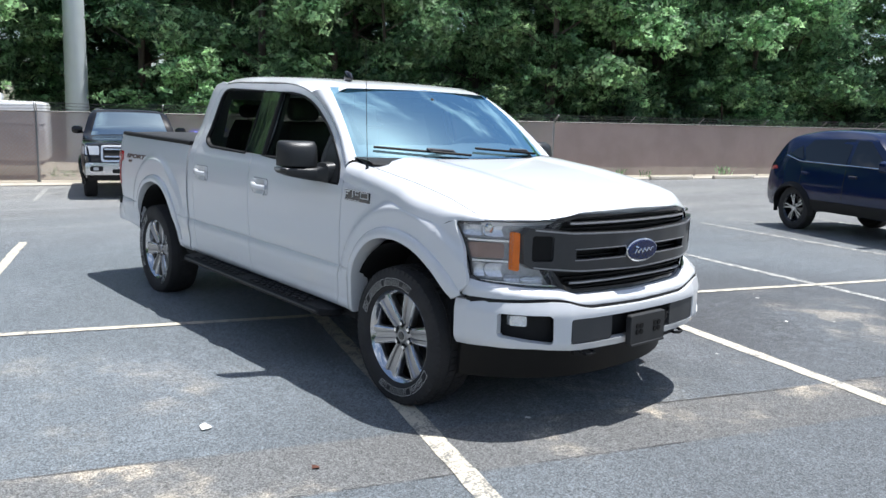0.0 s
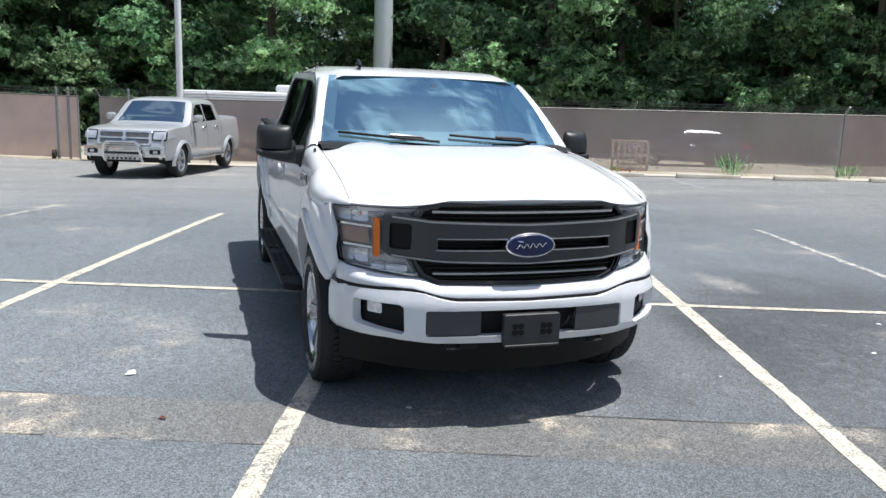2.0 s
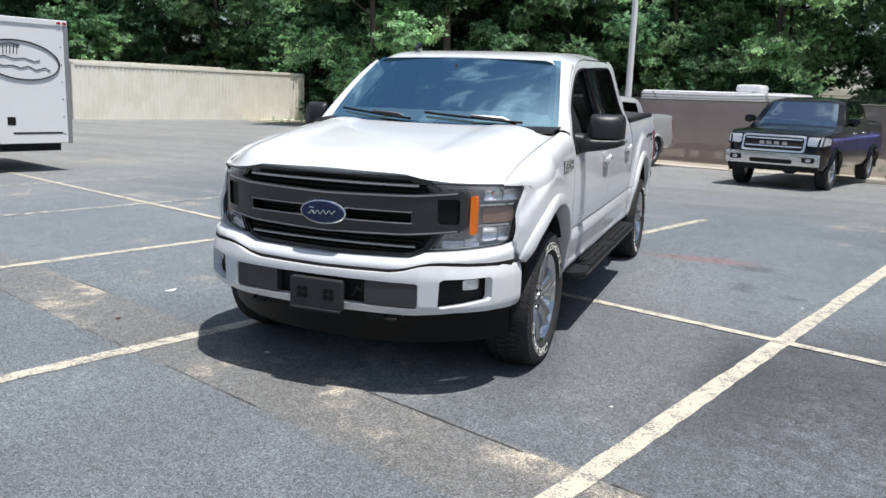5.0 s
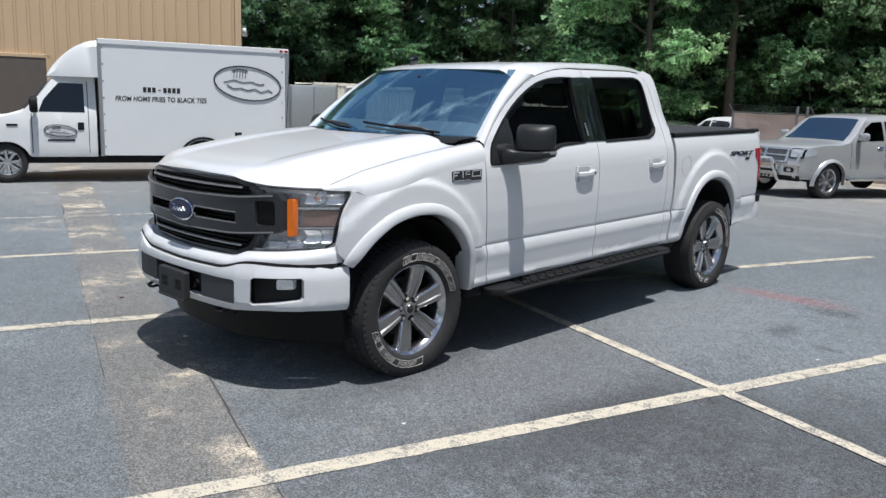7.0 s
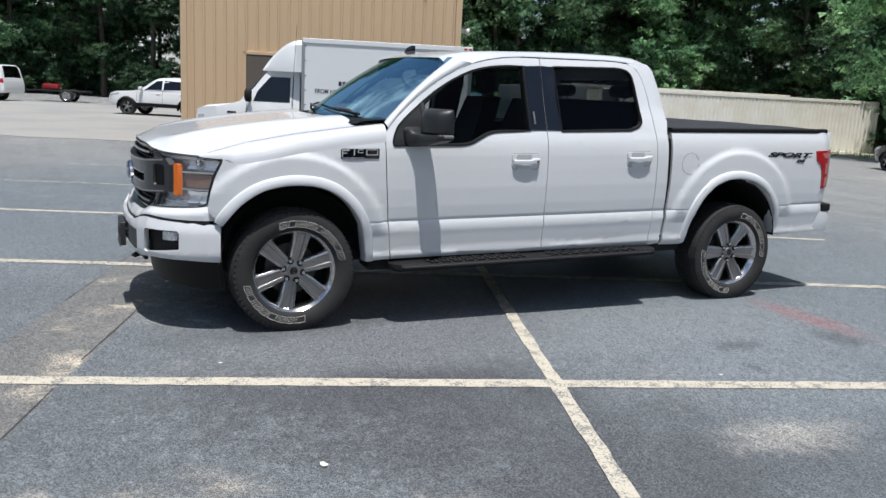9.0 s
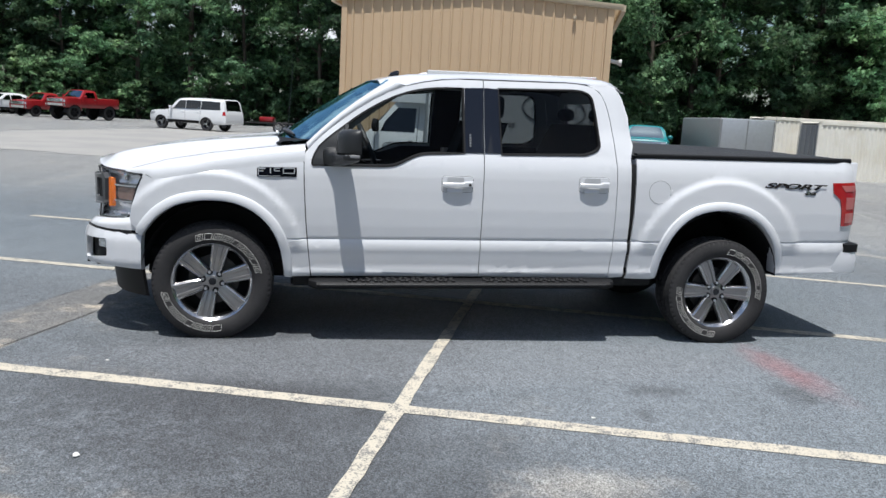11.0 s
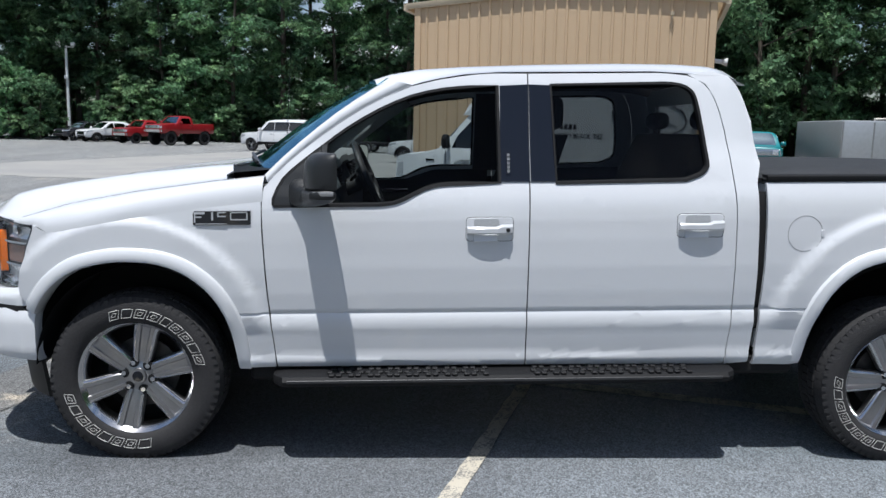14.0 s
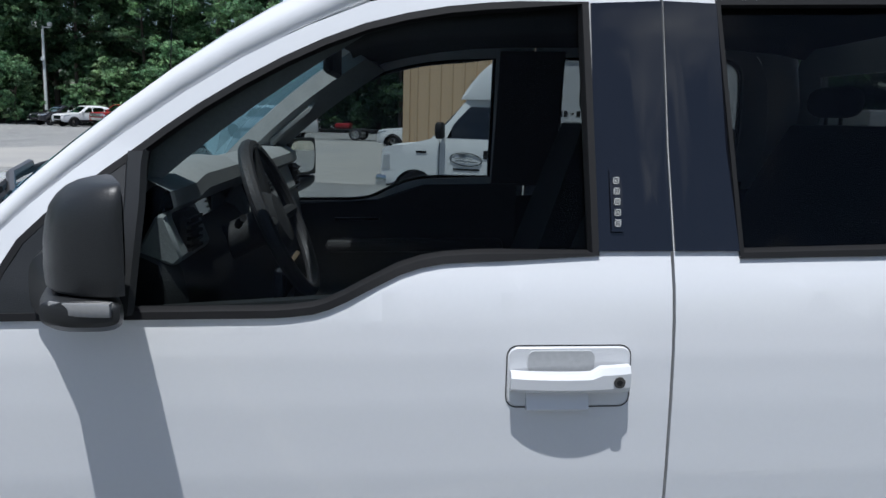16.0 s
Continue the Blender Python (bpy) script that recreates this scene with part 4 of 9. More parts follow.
# headlamps
for s in (1, -1):
    outline = [(0.545, 0.798), (0.70, 0.806), (0.875, 0.822), (0.900, 0.85), (0.908, 0.93), (0.922, 1.03), (0.941, 1.112), (0.930, 1.126), (0.85, 1.136), (0.66, 1.146), (0.53, 1.150), (0.57, 1.11), (0.60, 1.06), (0.60, 0.90), (0.57, 0.83)]
    out = [(s * x, z) for x, z in outline]
    lamp = nose_part("headlamp", [out], LAMP_HOUSING, 0.060, 0.02, label="clear headlamp with amber side marker")
    for x0, x1, z0, z1 in ((0.64, 0.765, 1.108, 1.132), (0.780, 0.848, 1.055, 1.124), (0.855, 0.925, 1.055, 1.112), (0.780, 0.838, 0.845, 0.918), (0.842, 0.893, 0.845, 0.918), (0.60, 0.70, 0.812, 0.850), (0.705, 0.765, 0.812, 0.858)):
        bm = skin([rounded(min(s * x0, s * x1), max(s * x0, s * x1), z0, z1, 0.012)], lambda u, v: (u, nose_y(u) + 0.032 + 0.025 * math.sin((v - z0) / (z1 - z0) * math.pi), v), steps(min(s * x0, s * x1), max(s * x0, s * x1), 0.018)[1:-1], steps(z0, z1, (z1 - z0) / 6)[1:-1], 0.02, (0, 1, 0))
        part("reflector", rake(bm), LAMP_REFLECTOR, lamp, "chrome lamp reflector")
    nose_part("turn_chamber", [rounded(min(s * 0.782, s * 0.902), max(s * 0.782, s * 0.902), 0.942, 1.022, 0.012)], TURN_CHAMBER, 0.030, 0.02, lamp, "smoked brown turn-signal chamber")
    for z, x1 in ((0.924, 0.900), (1.030, 0.918)):
        nose_part("lamp_rib", [[(s * 0.772, z), (s * x1, z), (s * x1, z + 0.011), (s * 0.772, z + 0.011)]], CHROME, 0.014, 0.03, lamp)
    bm = bmesh.new()
    xc = s * 0.82
    lathe(bm, [(0, 0.034), (0.006, 0.036), (0.02, 0.03), (0.026, 0.0)], 20, "x")
    bmesh.ops.rotate(bm, verts=bm.verts[:], cent=(0, 0, 0), matrix=Matrix.Rotation(radians(-90), 3, "Z"))
    bmesh.ops.translate(bm, verts=bm.verts[:], vec=(xc, nose_y(xc) + 0.066, 1.100))
    part("projector", rake(bm), CHROME, lamp, "round projector lens")
    nose_part("amber_marker", [rounded(min(s * 0.738, s * 0.764), max(s * 0.738, s * 0.764), 0.885, 1.085, 0.01)], AMBER, -0.003, 0.03, lamp, "amber side marker")
    nose_part("lens", [out], CLEAR, 0.0, 0.0, lamp, "clear plastic lens")
    nose_part("lamp_rim", [out, [(sum(q[0] for q in out) / len(out) * 0.028 + x * 0.972, 0.97 * 0.028 + z * 0.972) for x, z in out]], BLACK_GLOSS, -0.002, 0.012, lamp, "dark lamp edge")
    # bright edge along the lamp's lower inner side
    nose_part("lamp_bezel", [[(s * 0.56, 0.80), (s * 0.86, 0.822), (s * 0.86, 0.83), (s * 0.56, 0.808)]], CHROME, 0.012, 0.02, lamp)

# the painted band over the bumper, and the bumper
BUMP = [(0.0, -0.962), (0.2, -0.958), (0.4, -0.942), (0.55, -0.915), (0.67, -0.872), (0.77, -0.808), (0.85, -0.725), (0.905, -0.630), (0.938, -0.540), (0.950, -0.462)]
def top_line(x):
    return table([(0, 0.685), (0.40, 0.692), (0.47, 0.704), (0.57, 0.734), (0.66, 0.742), (0.90, 0.730)], abs(x))


xs = uneven(-0.925, 0.925, 44)
band = [(x, top_line(x) + 0.015) for x in xs] + [(x, table([(0, 0.752), (0.47, 0.762), (0.55, 0.796), (0.70, 0.803), (0.875, 0.820), (0.925, 0.84)], abs(x))) for x in xs[::-1]]
bm = skin([band], lambda u, v: (u, nose_y(u) + 0.004 + (table(BUMP, abs(u)) + 0.022 - nose_y(u)) * ss((table([(0, 0.765), (0.47, 0.775), (0.60, 0.81), (0.93, 0.83)], abs(u)) + 0.03 - v) / 0.085), v), steps(-0.925, 0.925, 0.04)[1:-1], uneven(0.695, 0.835, 14), 0.06, (0, 1, 0))
part("front_valance", rake(bm), WHITE, truck)
# dark sheet put in for the shade in the gap above the bumper
bm = skin([[(x, top_line(x) - 0.02) for x in xs] + [(x, top_line(x) + 0.016) for x in xs[::-1]]], lambda u, v: (u, table(BUMP, abs(u)) + 0.022, v), [], [], 0.03, (0, 1, 0))
part("bumper_gap_seal", rake(bm), DARK, truck)

BUMP_U = [0.0]
for (xa, ya), (xb, yb) in zip(BUMP, BUMP[1:]):
    BUMP_U.append(BUMP_U[-1] + math.hypot(xb - xa, yb - ya))


def bump_xy(u):
    a = abs(u)
    return math.copysign(table(list(zip(BUMP_U, [p[0] for p in BUMP])), a), u), table(list(zip(BUMP_U, [p[1] for p in BUMP])), a)


def bump_in(u, v):
    x, y = bump_xy(u)
    d = Vector((-x * 0.9, 1.0 - abs(x) * 0.8, 0)).normalized()
    return d


def bump_at(back):
    def at(u, v):
        x, y = bump_xy(u)
        d = bump_in(u, v)
        k = back + 0.030 * ss((v - 0.66) / 0.12) + 0.028 * ss((0.53 - v) / 0.07) - 0.006
        return (x + d.x * k, y + d.y * k, v)
    return at


UEND = BUMP_U[-1]
us = uneven(-UEND, UEND, 60)
outline = [(u, table([(0, 0.470), (0.5, 0.475), (0.75, 0.50), (1.0, 0.497), (UEND, 0.482)], abs(u))) for u in us] + [(u, top_line(bump_xy(u)[0]) if abs(u) < 1.05 else 0.722) for u in us[::-1]]
fog_hole = [(0.648, 0.536), (0.663, 0.524), (0.932, 0.556), (0.945, 0.570), (0.945, 0.666), (0.932, 0.679), (0.675, 0.675), (0.653, 0.661)]
slot = rounded(-0.545, 0.545, 0.515, 0.648, 0.015)
BU = steps(-UEND, UEND, 0.035)[1:-1]
bm = skin([outline, fog_hole, [(-u, z) for u, z in fog_hole], slot], bump_at(0.0), BU, [0.49, 0.505, 0.53, 0.56, 0.62, 0.66, 0.68, 0.70, 0.72, 0.74], 0.05, bump_in)
bumper = part("front_bumper", rake(bm), WHITE, truck)
bm = skin([rounded(-0.58, 0.58, 0.49, 0.665, 0.01)], bump_at(0.055), steps(-0.55, 0.55, 0.05), [], 0.02, (0, 1, 0))
part("bumper_recess", rake(bm), DARK, bumper)
for s in (1, -1):
    loop = [(0.64, 0.505), (0.96, 0.54), (0.96, 0.695), (0.64, 0.69)]
    bm = skin([[(s * u, z) for u, z in loop]], bump_at(0.06), [s * u for u in steps(0.64, 0.96, 0.04)], [], 0.02, (0, 1, 0))
    part("fog_recess", rake(bm), BLACK_PLASTIC, bumper, "black fog-lamp recess")
    a, b = (0.795, 0.885)
    bm = skin([rounded(min(s * a, s * b), max(s * a, s * b), 0.608, 0.662, 0.010)], lambda u, v: (bump_at(0.04)(u, v)[0], bump_at(0.04)(u, v)[1] + 0.012, v), [s * u for u in steps(a, b, 0.015)], [0.62, 0.64], 0.03, (0, 1, 0))
    part("fog_lamp", rake(bm), FOG_GLASS, bumper, "small clear fog lamp")
    a, b = 0.262, 0.538
    bm = skin([rounded(min(s * a, s * b), max(s * a, s * b), 0.522, 0.645, 0.012)], bump_at(0.004), [s * u for u in steps(a, b, 0.03)][1:-1], [], 0.05, (0, 1, 0))
    part("bumper_pad", rake(bm), GREY_PAD, bumper, "grey rectangular bumper pad")
    bm = bmesh.new()
    tube(bm, [(s * 0.44, -0.86, 0.47), (s * 0.44, -0.905, 0.458), (s * 0.435, -0.930, 0.450), (s * 0.40, -0.938, 0.448), (s * 0.365, -0.930, 0.450), (s * 0.36, -0.90, 0.458), (s * 0.36, -0.86, 0.47)], 0.009, 8)
    part("tow_hook", rake(bm), BLACK_PLASTIC, truck)
    bm = skin([rounded(min(s * 0.27, s * 0.50), max(s * 0.27, s * 0.50), 0.425, 0.475, 0.015)], bump_at(0.05), [], [], 0.02, (0, 1, 0))
    part("tow_hook_recess", rake(bm), DARK, truck)
xs = uneven(-0.90, 0.90, 48)
low = [(x, 0.268 + 0.03 * abs(x) ** 3) for x in xs] + [(x, 0.502 + 0.01 * abs(x)) for x in xs[::-1]]
bm = skin([low], lambda u, v: (u * (1 - 0.05 * (0.50 - v)), -0.815 + 0.345 * (abs(u) / 0.90) ** 2.6 + 0.14 * (0.50 - v), v), steps(-0.90, 0.90, 0.04)[1:-1], [0.30, 0.34, 0.38, 0.42, 0.46], 0.02, (0, 1, 0))
part("air_dam", rake(bm), GRILLE_BLACK, truck, "black plastic lower air dam")
# licence plate holder without plate
bm = bmesh.new()
prism(bm, rounded(-0.155, 0.155, 0.468, 0.632, 0.012), -1.000, -0.965, "y", 0.004)
box(bm, -0.15, 0.15, -1.006, -0.998, 0.460, 0.474, 0.003)
holder = part("plate_holder", rake(bm), material("dull_black_holder", (0.026, 0.0265, 0.028), 0.5, vary=0.1), truck, "empty black plate holder")
for x in (-0.078, 0.078):
    for dx, dz in ((-0.017, 0.015), (0.017, 0.015), (-0.017, -0.018), (0.017, -0.018)):
        bm = bmesh.new()
        rod(bm, (x + dx, -1.0012, 0.555 + dz), (x + dx, -1.004, 0.555 + dz), 0.0155, n=12)
        part("holder_hole", rake(bm), GRILLE_BLACK, holder)
bm = bmesh.new()
tube(bm, [(0.19, -0.955, 0.55), (0.21, -0.965, 0.57), (0.225, -0.96, 0.60), (0.245, -0.955, 0.585), (0.255, -0.95, 0.62)], 0.006, 6)
part("sensor_wire", rake(bm), BLACK_PLASTIC, truck)

# ---- sides ----
def rounded_body(rings_at, n=10):
    bm = bmesh.new()
    loft(bm, rings_at, True, True)
    bmesh.ops.recalc_face_normals(bm, faces=bm.faces[:])
    return bm


def superring(c, rx, rz, n=28, p=3.9):
    out = []
    for i in range(n):
        a = 2 * math.pi * i / n
        ca, sa = math.cos(a), math.sin(a)
        out.append(Vector((c[0] + rx * math.copysign(abs(ca) ** (2 / p), ca), c[1], c[2] + rz * math.copysign(abs(sa) ** (2 / p), sa))))
    return out


for s in (1, -1):
    # door mirror: rounded shell over a skirt with the turn lamp, arm, sail
    rear_in, rear_out = Vector((1.006, 0.878)), Vector((1.214, 0.966))
    run = (rear_out - rear_in).normalized()
    mid = (rear_in + rear_out) / 2
    plan = arc([(1.006, 0.878), (1.000, 0.840), (1.004, 0.826), (1.026, 0.808), (1.075, 0.803), (1.135, 0.820), (1.182, 0.848), (1.210, 0.884), (1.224, 0.926), (1.222, 0.956), (1.214, 0.966)], 2)
    rings = []
    for z, depth, wide in ((1.302, 0.93, 0.975), (1.307, 0.985, 0.995), (1.335, 1.0, 1.0), (1.370, 0.985, 1.0), (1.400, 0.945, 0.995), (1.422, 0.885, 0.98), (1.436, 0.79, 0.955), (1.447, 0.67, 0.92), (1.454, 0.53, 0.875), (1.4575, 0.37, 0.81), (1.459, 0.20, 0.73)):
        ring = []
        for x, y in plan:
            q = Vector((x, y)) - mid
            t = run * q.dot(run)
            p = mid + t * wide + (q - t) * depth
            ring.append(Vector((s * p.x, p.y, z)))
        rings.append(ring)
    mirror = part("door_mirror", rake(rounded_body(rings)), MIRROR_BLACK, truck, "textured black door mirror")
    back = Vector((-run.y, run.x, 0))
    bm = bmesh.new()
    ring = [mid + run * (0.098 * math.copysign(abs(math.cos(t)) ** 0.5, math.cos(t))) for t in uneven(0, 2 * math.pi, 32)[:-1]]
    bm.faces.new([bm.verts.new((s * (p.x + back.x * 0.003), p.y + back.y * 0.003, 1.380 + 0.066 * math.copysign(abs(math.sin(t)) ** 0.5, math.sin(t)) + RAKE * p.y)) for p, t in zip(ring, uneven(0, 2 * math.pi, 32)[:-1])])
    part("mirror_glass", bm, MIRROR, mirror, "mirror glass")
    rings = []
    for x, ya, yb, za, zb in ((0.930, 0.715, 0.870, 1.205, 1.335), (0.985, 0.728, 0.874, 1.208, 1.330), (0.998, 0.748, 0.878, 1.212, 1.306), (1.03, 0.782, 0.888, 1.214, 1.299), (1.08, 0.794, 0.908, 1.222, 1.299), (1.14, 0.814, 0.934, 1.233, 1.299), (1.185, 0.842, 0.953, 1.243, 1.299), (1.212, 0.845, 0.962, 1.256, 1.299), (1.226, 0.868, 0.962, 1.260, 1.298), (1.231, 0.900, 0.955, 1.268, 1.292)):
        ring = []
        for t in uneven(0, 2 * math.pi, 28)[:-1]:
            ring.append(Vector((s * x, (ya + yb) / 2 + (yb - ya) / 2 * math.copysign(abs(math.cos(t)) ** 0.6, math.cos(t)), (za + zb) / 2 + (zb - za) / 2 * math.copysign(abs(math.sin(t)) ** 0.6, math.sin(t)))))
        rings.append(ring)
    part("mirror_base", rake(rounded_body(rings)), MIRROR_BLACK, mirror)
    bm = bmesh.new()
    face = [(1.2175, 0.862), (1.2275, 0.895), (1.2335, 0.925), (1.2355, 0.952)]
    loft(bm, [[Vector((s * (x + o), y, z)) for o, z in ((-0.012, 1.277), (0.002, 1.277), (0.003, 1.279), (0.003, 1.294), (0.002, 1.296), (-0.012, 1.296))] for x, y in face], True, True)
    bmesh.ops.recalc_face_normals(bm, faces=bm.faces[:])
    part("turn_lamp", rake(bm), TURN_LAMP, mirror, "clear turn lamp")
    sail = arc([(0.652, 1.212), (0.648, 1.245), (0.690, 1.336), (0.780, 1.418), (0.880, 1.494)], 3) + [(0.892, 1.494), (0.888, 1.36), (0.884, 1.212)]
    side_part("mirror_sail", [sail], s, MIRROR_BLACK, 0.005, 0.03, mirror, zs=[1.25, 1.285, 1.31, 1.36, 1.42])
    bm = bmesh.new()
    loft(bm, [[Vector((s * (side_x(y + dy, z) + o), y + dy, z)) for dy, o in ((-0.026, 0.004), (-0.020, 0.013), (0.004, 0.016), (0.012, 0.004))] for y, z in ((0.882, 1.214), (0.885, 1.30), (0.888, 1.40), (0.884, 1.470), (0.886, 1.490))], False, False)
    bmesh.ops.recalc_face_normals(bm, faces=bm.faces[:])
    part("sail_rib", rake(bm), MIRROR_BLACK, mirror)
    # door handles
    for y0, z0, nm in ((1.542, 1.046, "front"), (2.535, 1.058, "rear")):
        y1, z1 = y0 + 0.218, z0 + 0.108
        base = side_x((y0 + y1) / 2, z0 + 0.05)
        bm = bmesh.new()
        prism(bm, rounded(y0, y1, z0, z1, 0.018, 4), s * (base - 0.02), s * (base + 0.0035), "x", 0.002)
        hd = part("door_handle", rake(bm), WHITE, truck, "white pull handle in a moulded recess")
        bm = bmesh.new()
        tube(bm, [(s * (side_x(y, z) + 0.0006), y, z) for y, z in rounded(y0 - 0.0015, y1 + 0.0015, z0 - 0.0015, z1 + 0.0015, 0.019, 4)], 0.0011, 5, True)
        part("handle_gap", rake(bm), DARK, hd)
        # grey plate: the hollow's shade above the grip is put into its colour
        bm = bmesh.new()
        prism(bm, rounded(y0 + 0.035, y1 - 0.065, z0 + 0.062, z1 - 0.006, 0.012, 3), s * (base + 0.001), s * (base + 0.0065), "x")
        part("handle_pocket", rake(bm), material("shaded_pocket", (0.42, 0.43, 0.44), 0.35), hd)
        bm = bmesh.new()
        loft(bm, [[Vector((s * (base + o), y, z)) for o, z in ((0.0, z0 - 0.006), (0.019, z0 - 0.004), (0.021, z0 + 0.000), (0.003, z0 + 0.034), (0.0, z0 + 0.034))] for y in (y0 + 0.034, y0 + 0.038, y1 - 0.078, y1 - 0.074)], True, True)
        bmesh.ops.recalc_face_normals(bm, faces=bm.faces[:])
        part("handle_pocket", rake(bm), WHITE, hd)
        rings = []
        for k in range(13):
            t = k / 12
            y = y0 + 0.004 + t * 0.210
            o = base + 0.008 + 0.021 * math.sin(math.pi * clamp01(t * 0.92 + 0.04)) ** 0.45
            hgt = 0.017 + 0.006 * ss((t - 0.66) / 0.05)
            zc = z0 + 0.051 + 0.004 * ss((t - 0.66) / 0.05)
            rings.append([Vector((s * (o + dx), y, zc + dz)) for dx, dz in ((-0.012, -hgt), (0.004, -hgt), (0.011, -hgt * 0.6), (0.012, hgt * 0.5), (0.005, hgt), (-0.012, hgt))])
        bm = bmesh.new()
        loft(bm, rings, True, True)
        bmesh.ops.recalc_face_normals(bm, faces=bm.faces[:])
        part("handle_grip", rake(bm), WHITE, hd)
        if nm == "front" and s > 0:
            bm = bmesh.new()
            rod(bm, (base + 0.012, y1 - 0.026, z0 + 0.053), (base + 0.0375, y1 - 0.026, z0 + 0.053), 0.010, n=16)
            part("key_lock", rake(bm), STEEL, hd, "round steel key lock")
            bm = bmesh.new()
            rod(bm, (base + 0.0376, y1 - 0.026, z0 + 0.053), (base + 0.0385, y1 - 0.026, z0 + 0.053), 0.005, n=10)
            part("key_slot", rake(bm), DARK, hd)
    # fender badge drawn as plain bars, bed lettering
    y0, y1, zb = 0.286, 0.548, 1.127
    base = side_x(0.42, 1.155)
    bm = bmesh.new()
    prism(bm, [(y0, zb), (y1, zb), (y1, zb + 0.066), (y0 + 0.012, zb + 0.066), (y0, zb + 0.056)], s * (base - 0.02), s * (base + 0.008), "x", 0.002)
    badge = part("fender_badge", rake(bm), BLACK_GLOSS, truck, "black fender badge with bright bars")
    bm = bmesh.new()
    for a, b, c, d in ((0.006, 0.012, 0.012, 0.060), (0.012, 0.055, 0.050, 0.060), (0.012, 0.040, 0.034, 0.040), (0.085, 0.093, 0.022, 0.060), (0.112, 0.150, 0.055, 0.060), (0.112, 0.118, 0.040, 0.060), (0.112, 0.150, 0.037, 0.042), (0.170, 0.250, 0.055, 0.060), (0.170, 0.176, 0.026, 0.060), (0.244, 0.250, 0.026, 0.060), (0.170, 0.250, 0.022, 0.027), (0.012, 0.155, 0.004, 0.007), (0.002, 0.26, 0.0635, 0.066)):
        ya, yb = (y0 + a, y0 + b) if s > 0 else (y1 - b, y1 - a)
        box(bm, min(s * (base + 0.006), s * (base + 0.011)), max(s * (base + 0.006), s * (base + 0.011)), ya, yb, zb + c, zb + d)
    part("badge_mark", rake(bm), BADGE_SILVER, badge)
    for words, size, y, z, st in (("SPORT", 0.053, 4.205, 1.114, 2.95), ("4X4", 0.030, 4.345, 1.070, 1.7)):
        o = side_x(y - 0.12, z + 0.03) + 0.0035
        if s > 0:
            m = Matrix(((0, 0, 1, o), (1, 0, 0, y), (0, 1, 0, z + RAKE * y), (0, 0, 0, 1)))
        else:
            m = Matrix(((0, 0, -1, -o), (-1, 0, 0, y), (0, 1, 0, z + RAKE * y), (0, 0, 0, 1)))
        lettering(words, size, BLACK_GLOSS, truck, m, "bed_lettering", 0.001, 0.35, 0.0022, st)
    # tail lamp
    tail = [(4.533, 1.163), (4.738, 1.169), (4.772, 1.10), (4.786, 0.84), (4.642, 0.835), (4.622, 0.985), (4.605, 1.04), (4.545, 1.085)]
    lamp = side_part("tail_lamp", [tail], s, RED_LENS, 0.008, 0.03, label="red tail lamp with clear blocks")
    pale = material("pale_red_lens", (0.55, 0.16, 0.15), 0.2, coat=0.5)
    for loop in ([(4.64, 1.10), (4.745, 1.10), (4.75, 1.145), (4.60, 1.145)], [(4.665, 0.965), (4.755, 0.965), (4.75, 1.055), (4.655, 1.055)], [(4.668, 0.86), (4.765, 0.862), (4.760, 0.935), (4.665, 0.935)]):
        side_part("lamp_block", [loop], s, pale, 0.011, 0.008, lamp)
    # running board with raised treads
    bm = bmesh.new()
    x0, x1 = 0.925, 1.075
    pts = [(x0, 0.372), (x1 - 0.03, 0.372), (x1, 0.385), (x1 + 0.003, 0.405), (x1 - 0.012, 0.424), (x0, 0.428)]
    rings = []
    for y, k in ((0.645, 0.45), (0.665, 0.72), (0.70, 1.0), (1.4, 1.0), (2.1, 1.0), (2.79, 1.0), (2.825, 0.8), (2.842, 0.5)):
        rings.append([Vector((s * (x0 + (x - x0) * k), y, 0.398 + (z - 0.398) * (0.6 + 0.4 * k))) for x, z in pts])
    loft(bm, rings, True, True)
    bmesh.ops.recalc_face_normals(bm, faces=bm.faces[:])
    board = part("running_board", rake(bm), BLACK_PLASTIC, truck, "black running board with raised treads")
    for ya, yb in ((0.90, 1.62), (1.86, 2.60)):
        bm = bmesh.new()
        k = 0
        y = ya
        while y < yb:
            for xx in (0.955, 1.005, 1.050):
                yy = y + (0.0 if k % 2 else 0.012)
                box(bm, min(s * (xx - 0.018), s * (xx + 0.018)), max(s * (xx - 0.018), s * (xx + 0.018)), yy, yy + 0.028, 0.424, 0.4355, 0.004)
                k += 1
            y += 0.045
        part("tread_pad", rake(bm), BLACK_PLASTIC, board)
    bm = bmesh.new()
    box(bm, min(s * 1.0755, s * 1.0805), max(s * 1.0755, s * 1.0805), 0.72, 2.76, 0.398, 0.412, 0.002)
    part("board_trim", rake(bm), material("satin_trim", (0.035, 0.035, 0.037), 0.5, 0.0), board, "satin grey edge strip")
    for y in (0.95, 1.75, 2.55):
        bm = bmesh.new()
        box(bm, min(s * 0.70, s * 0.99), max(s * 0.70, s * 0.99), y, y + 0.07, 0.375, 0.40, 0.006)
        part("board_bracket", rake(bm), DARK, board)
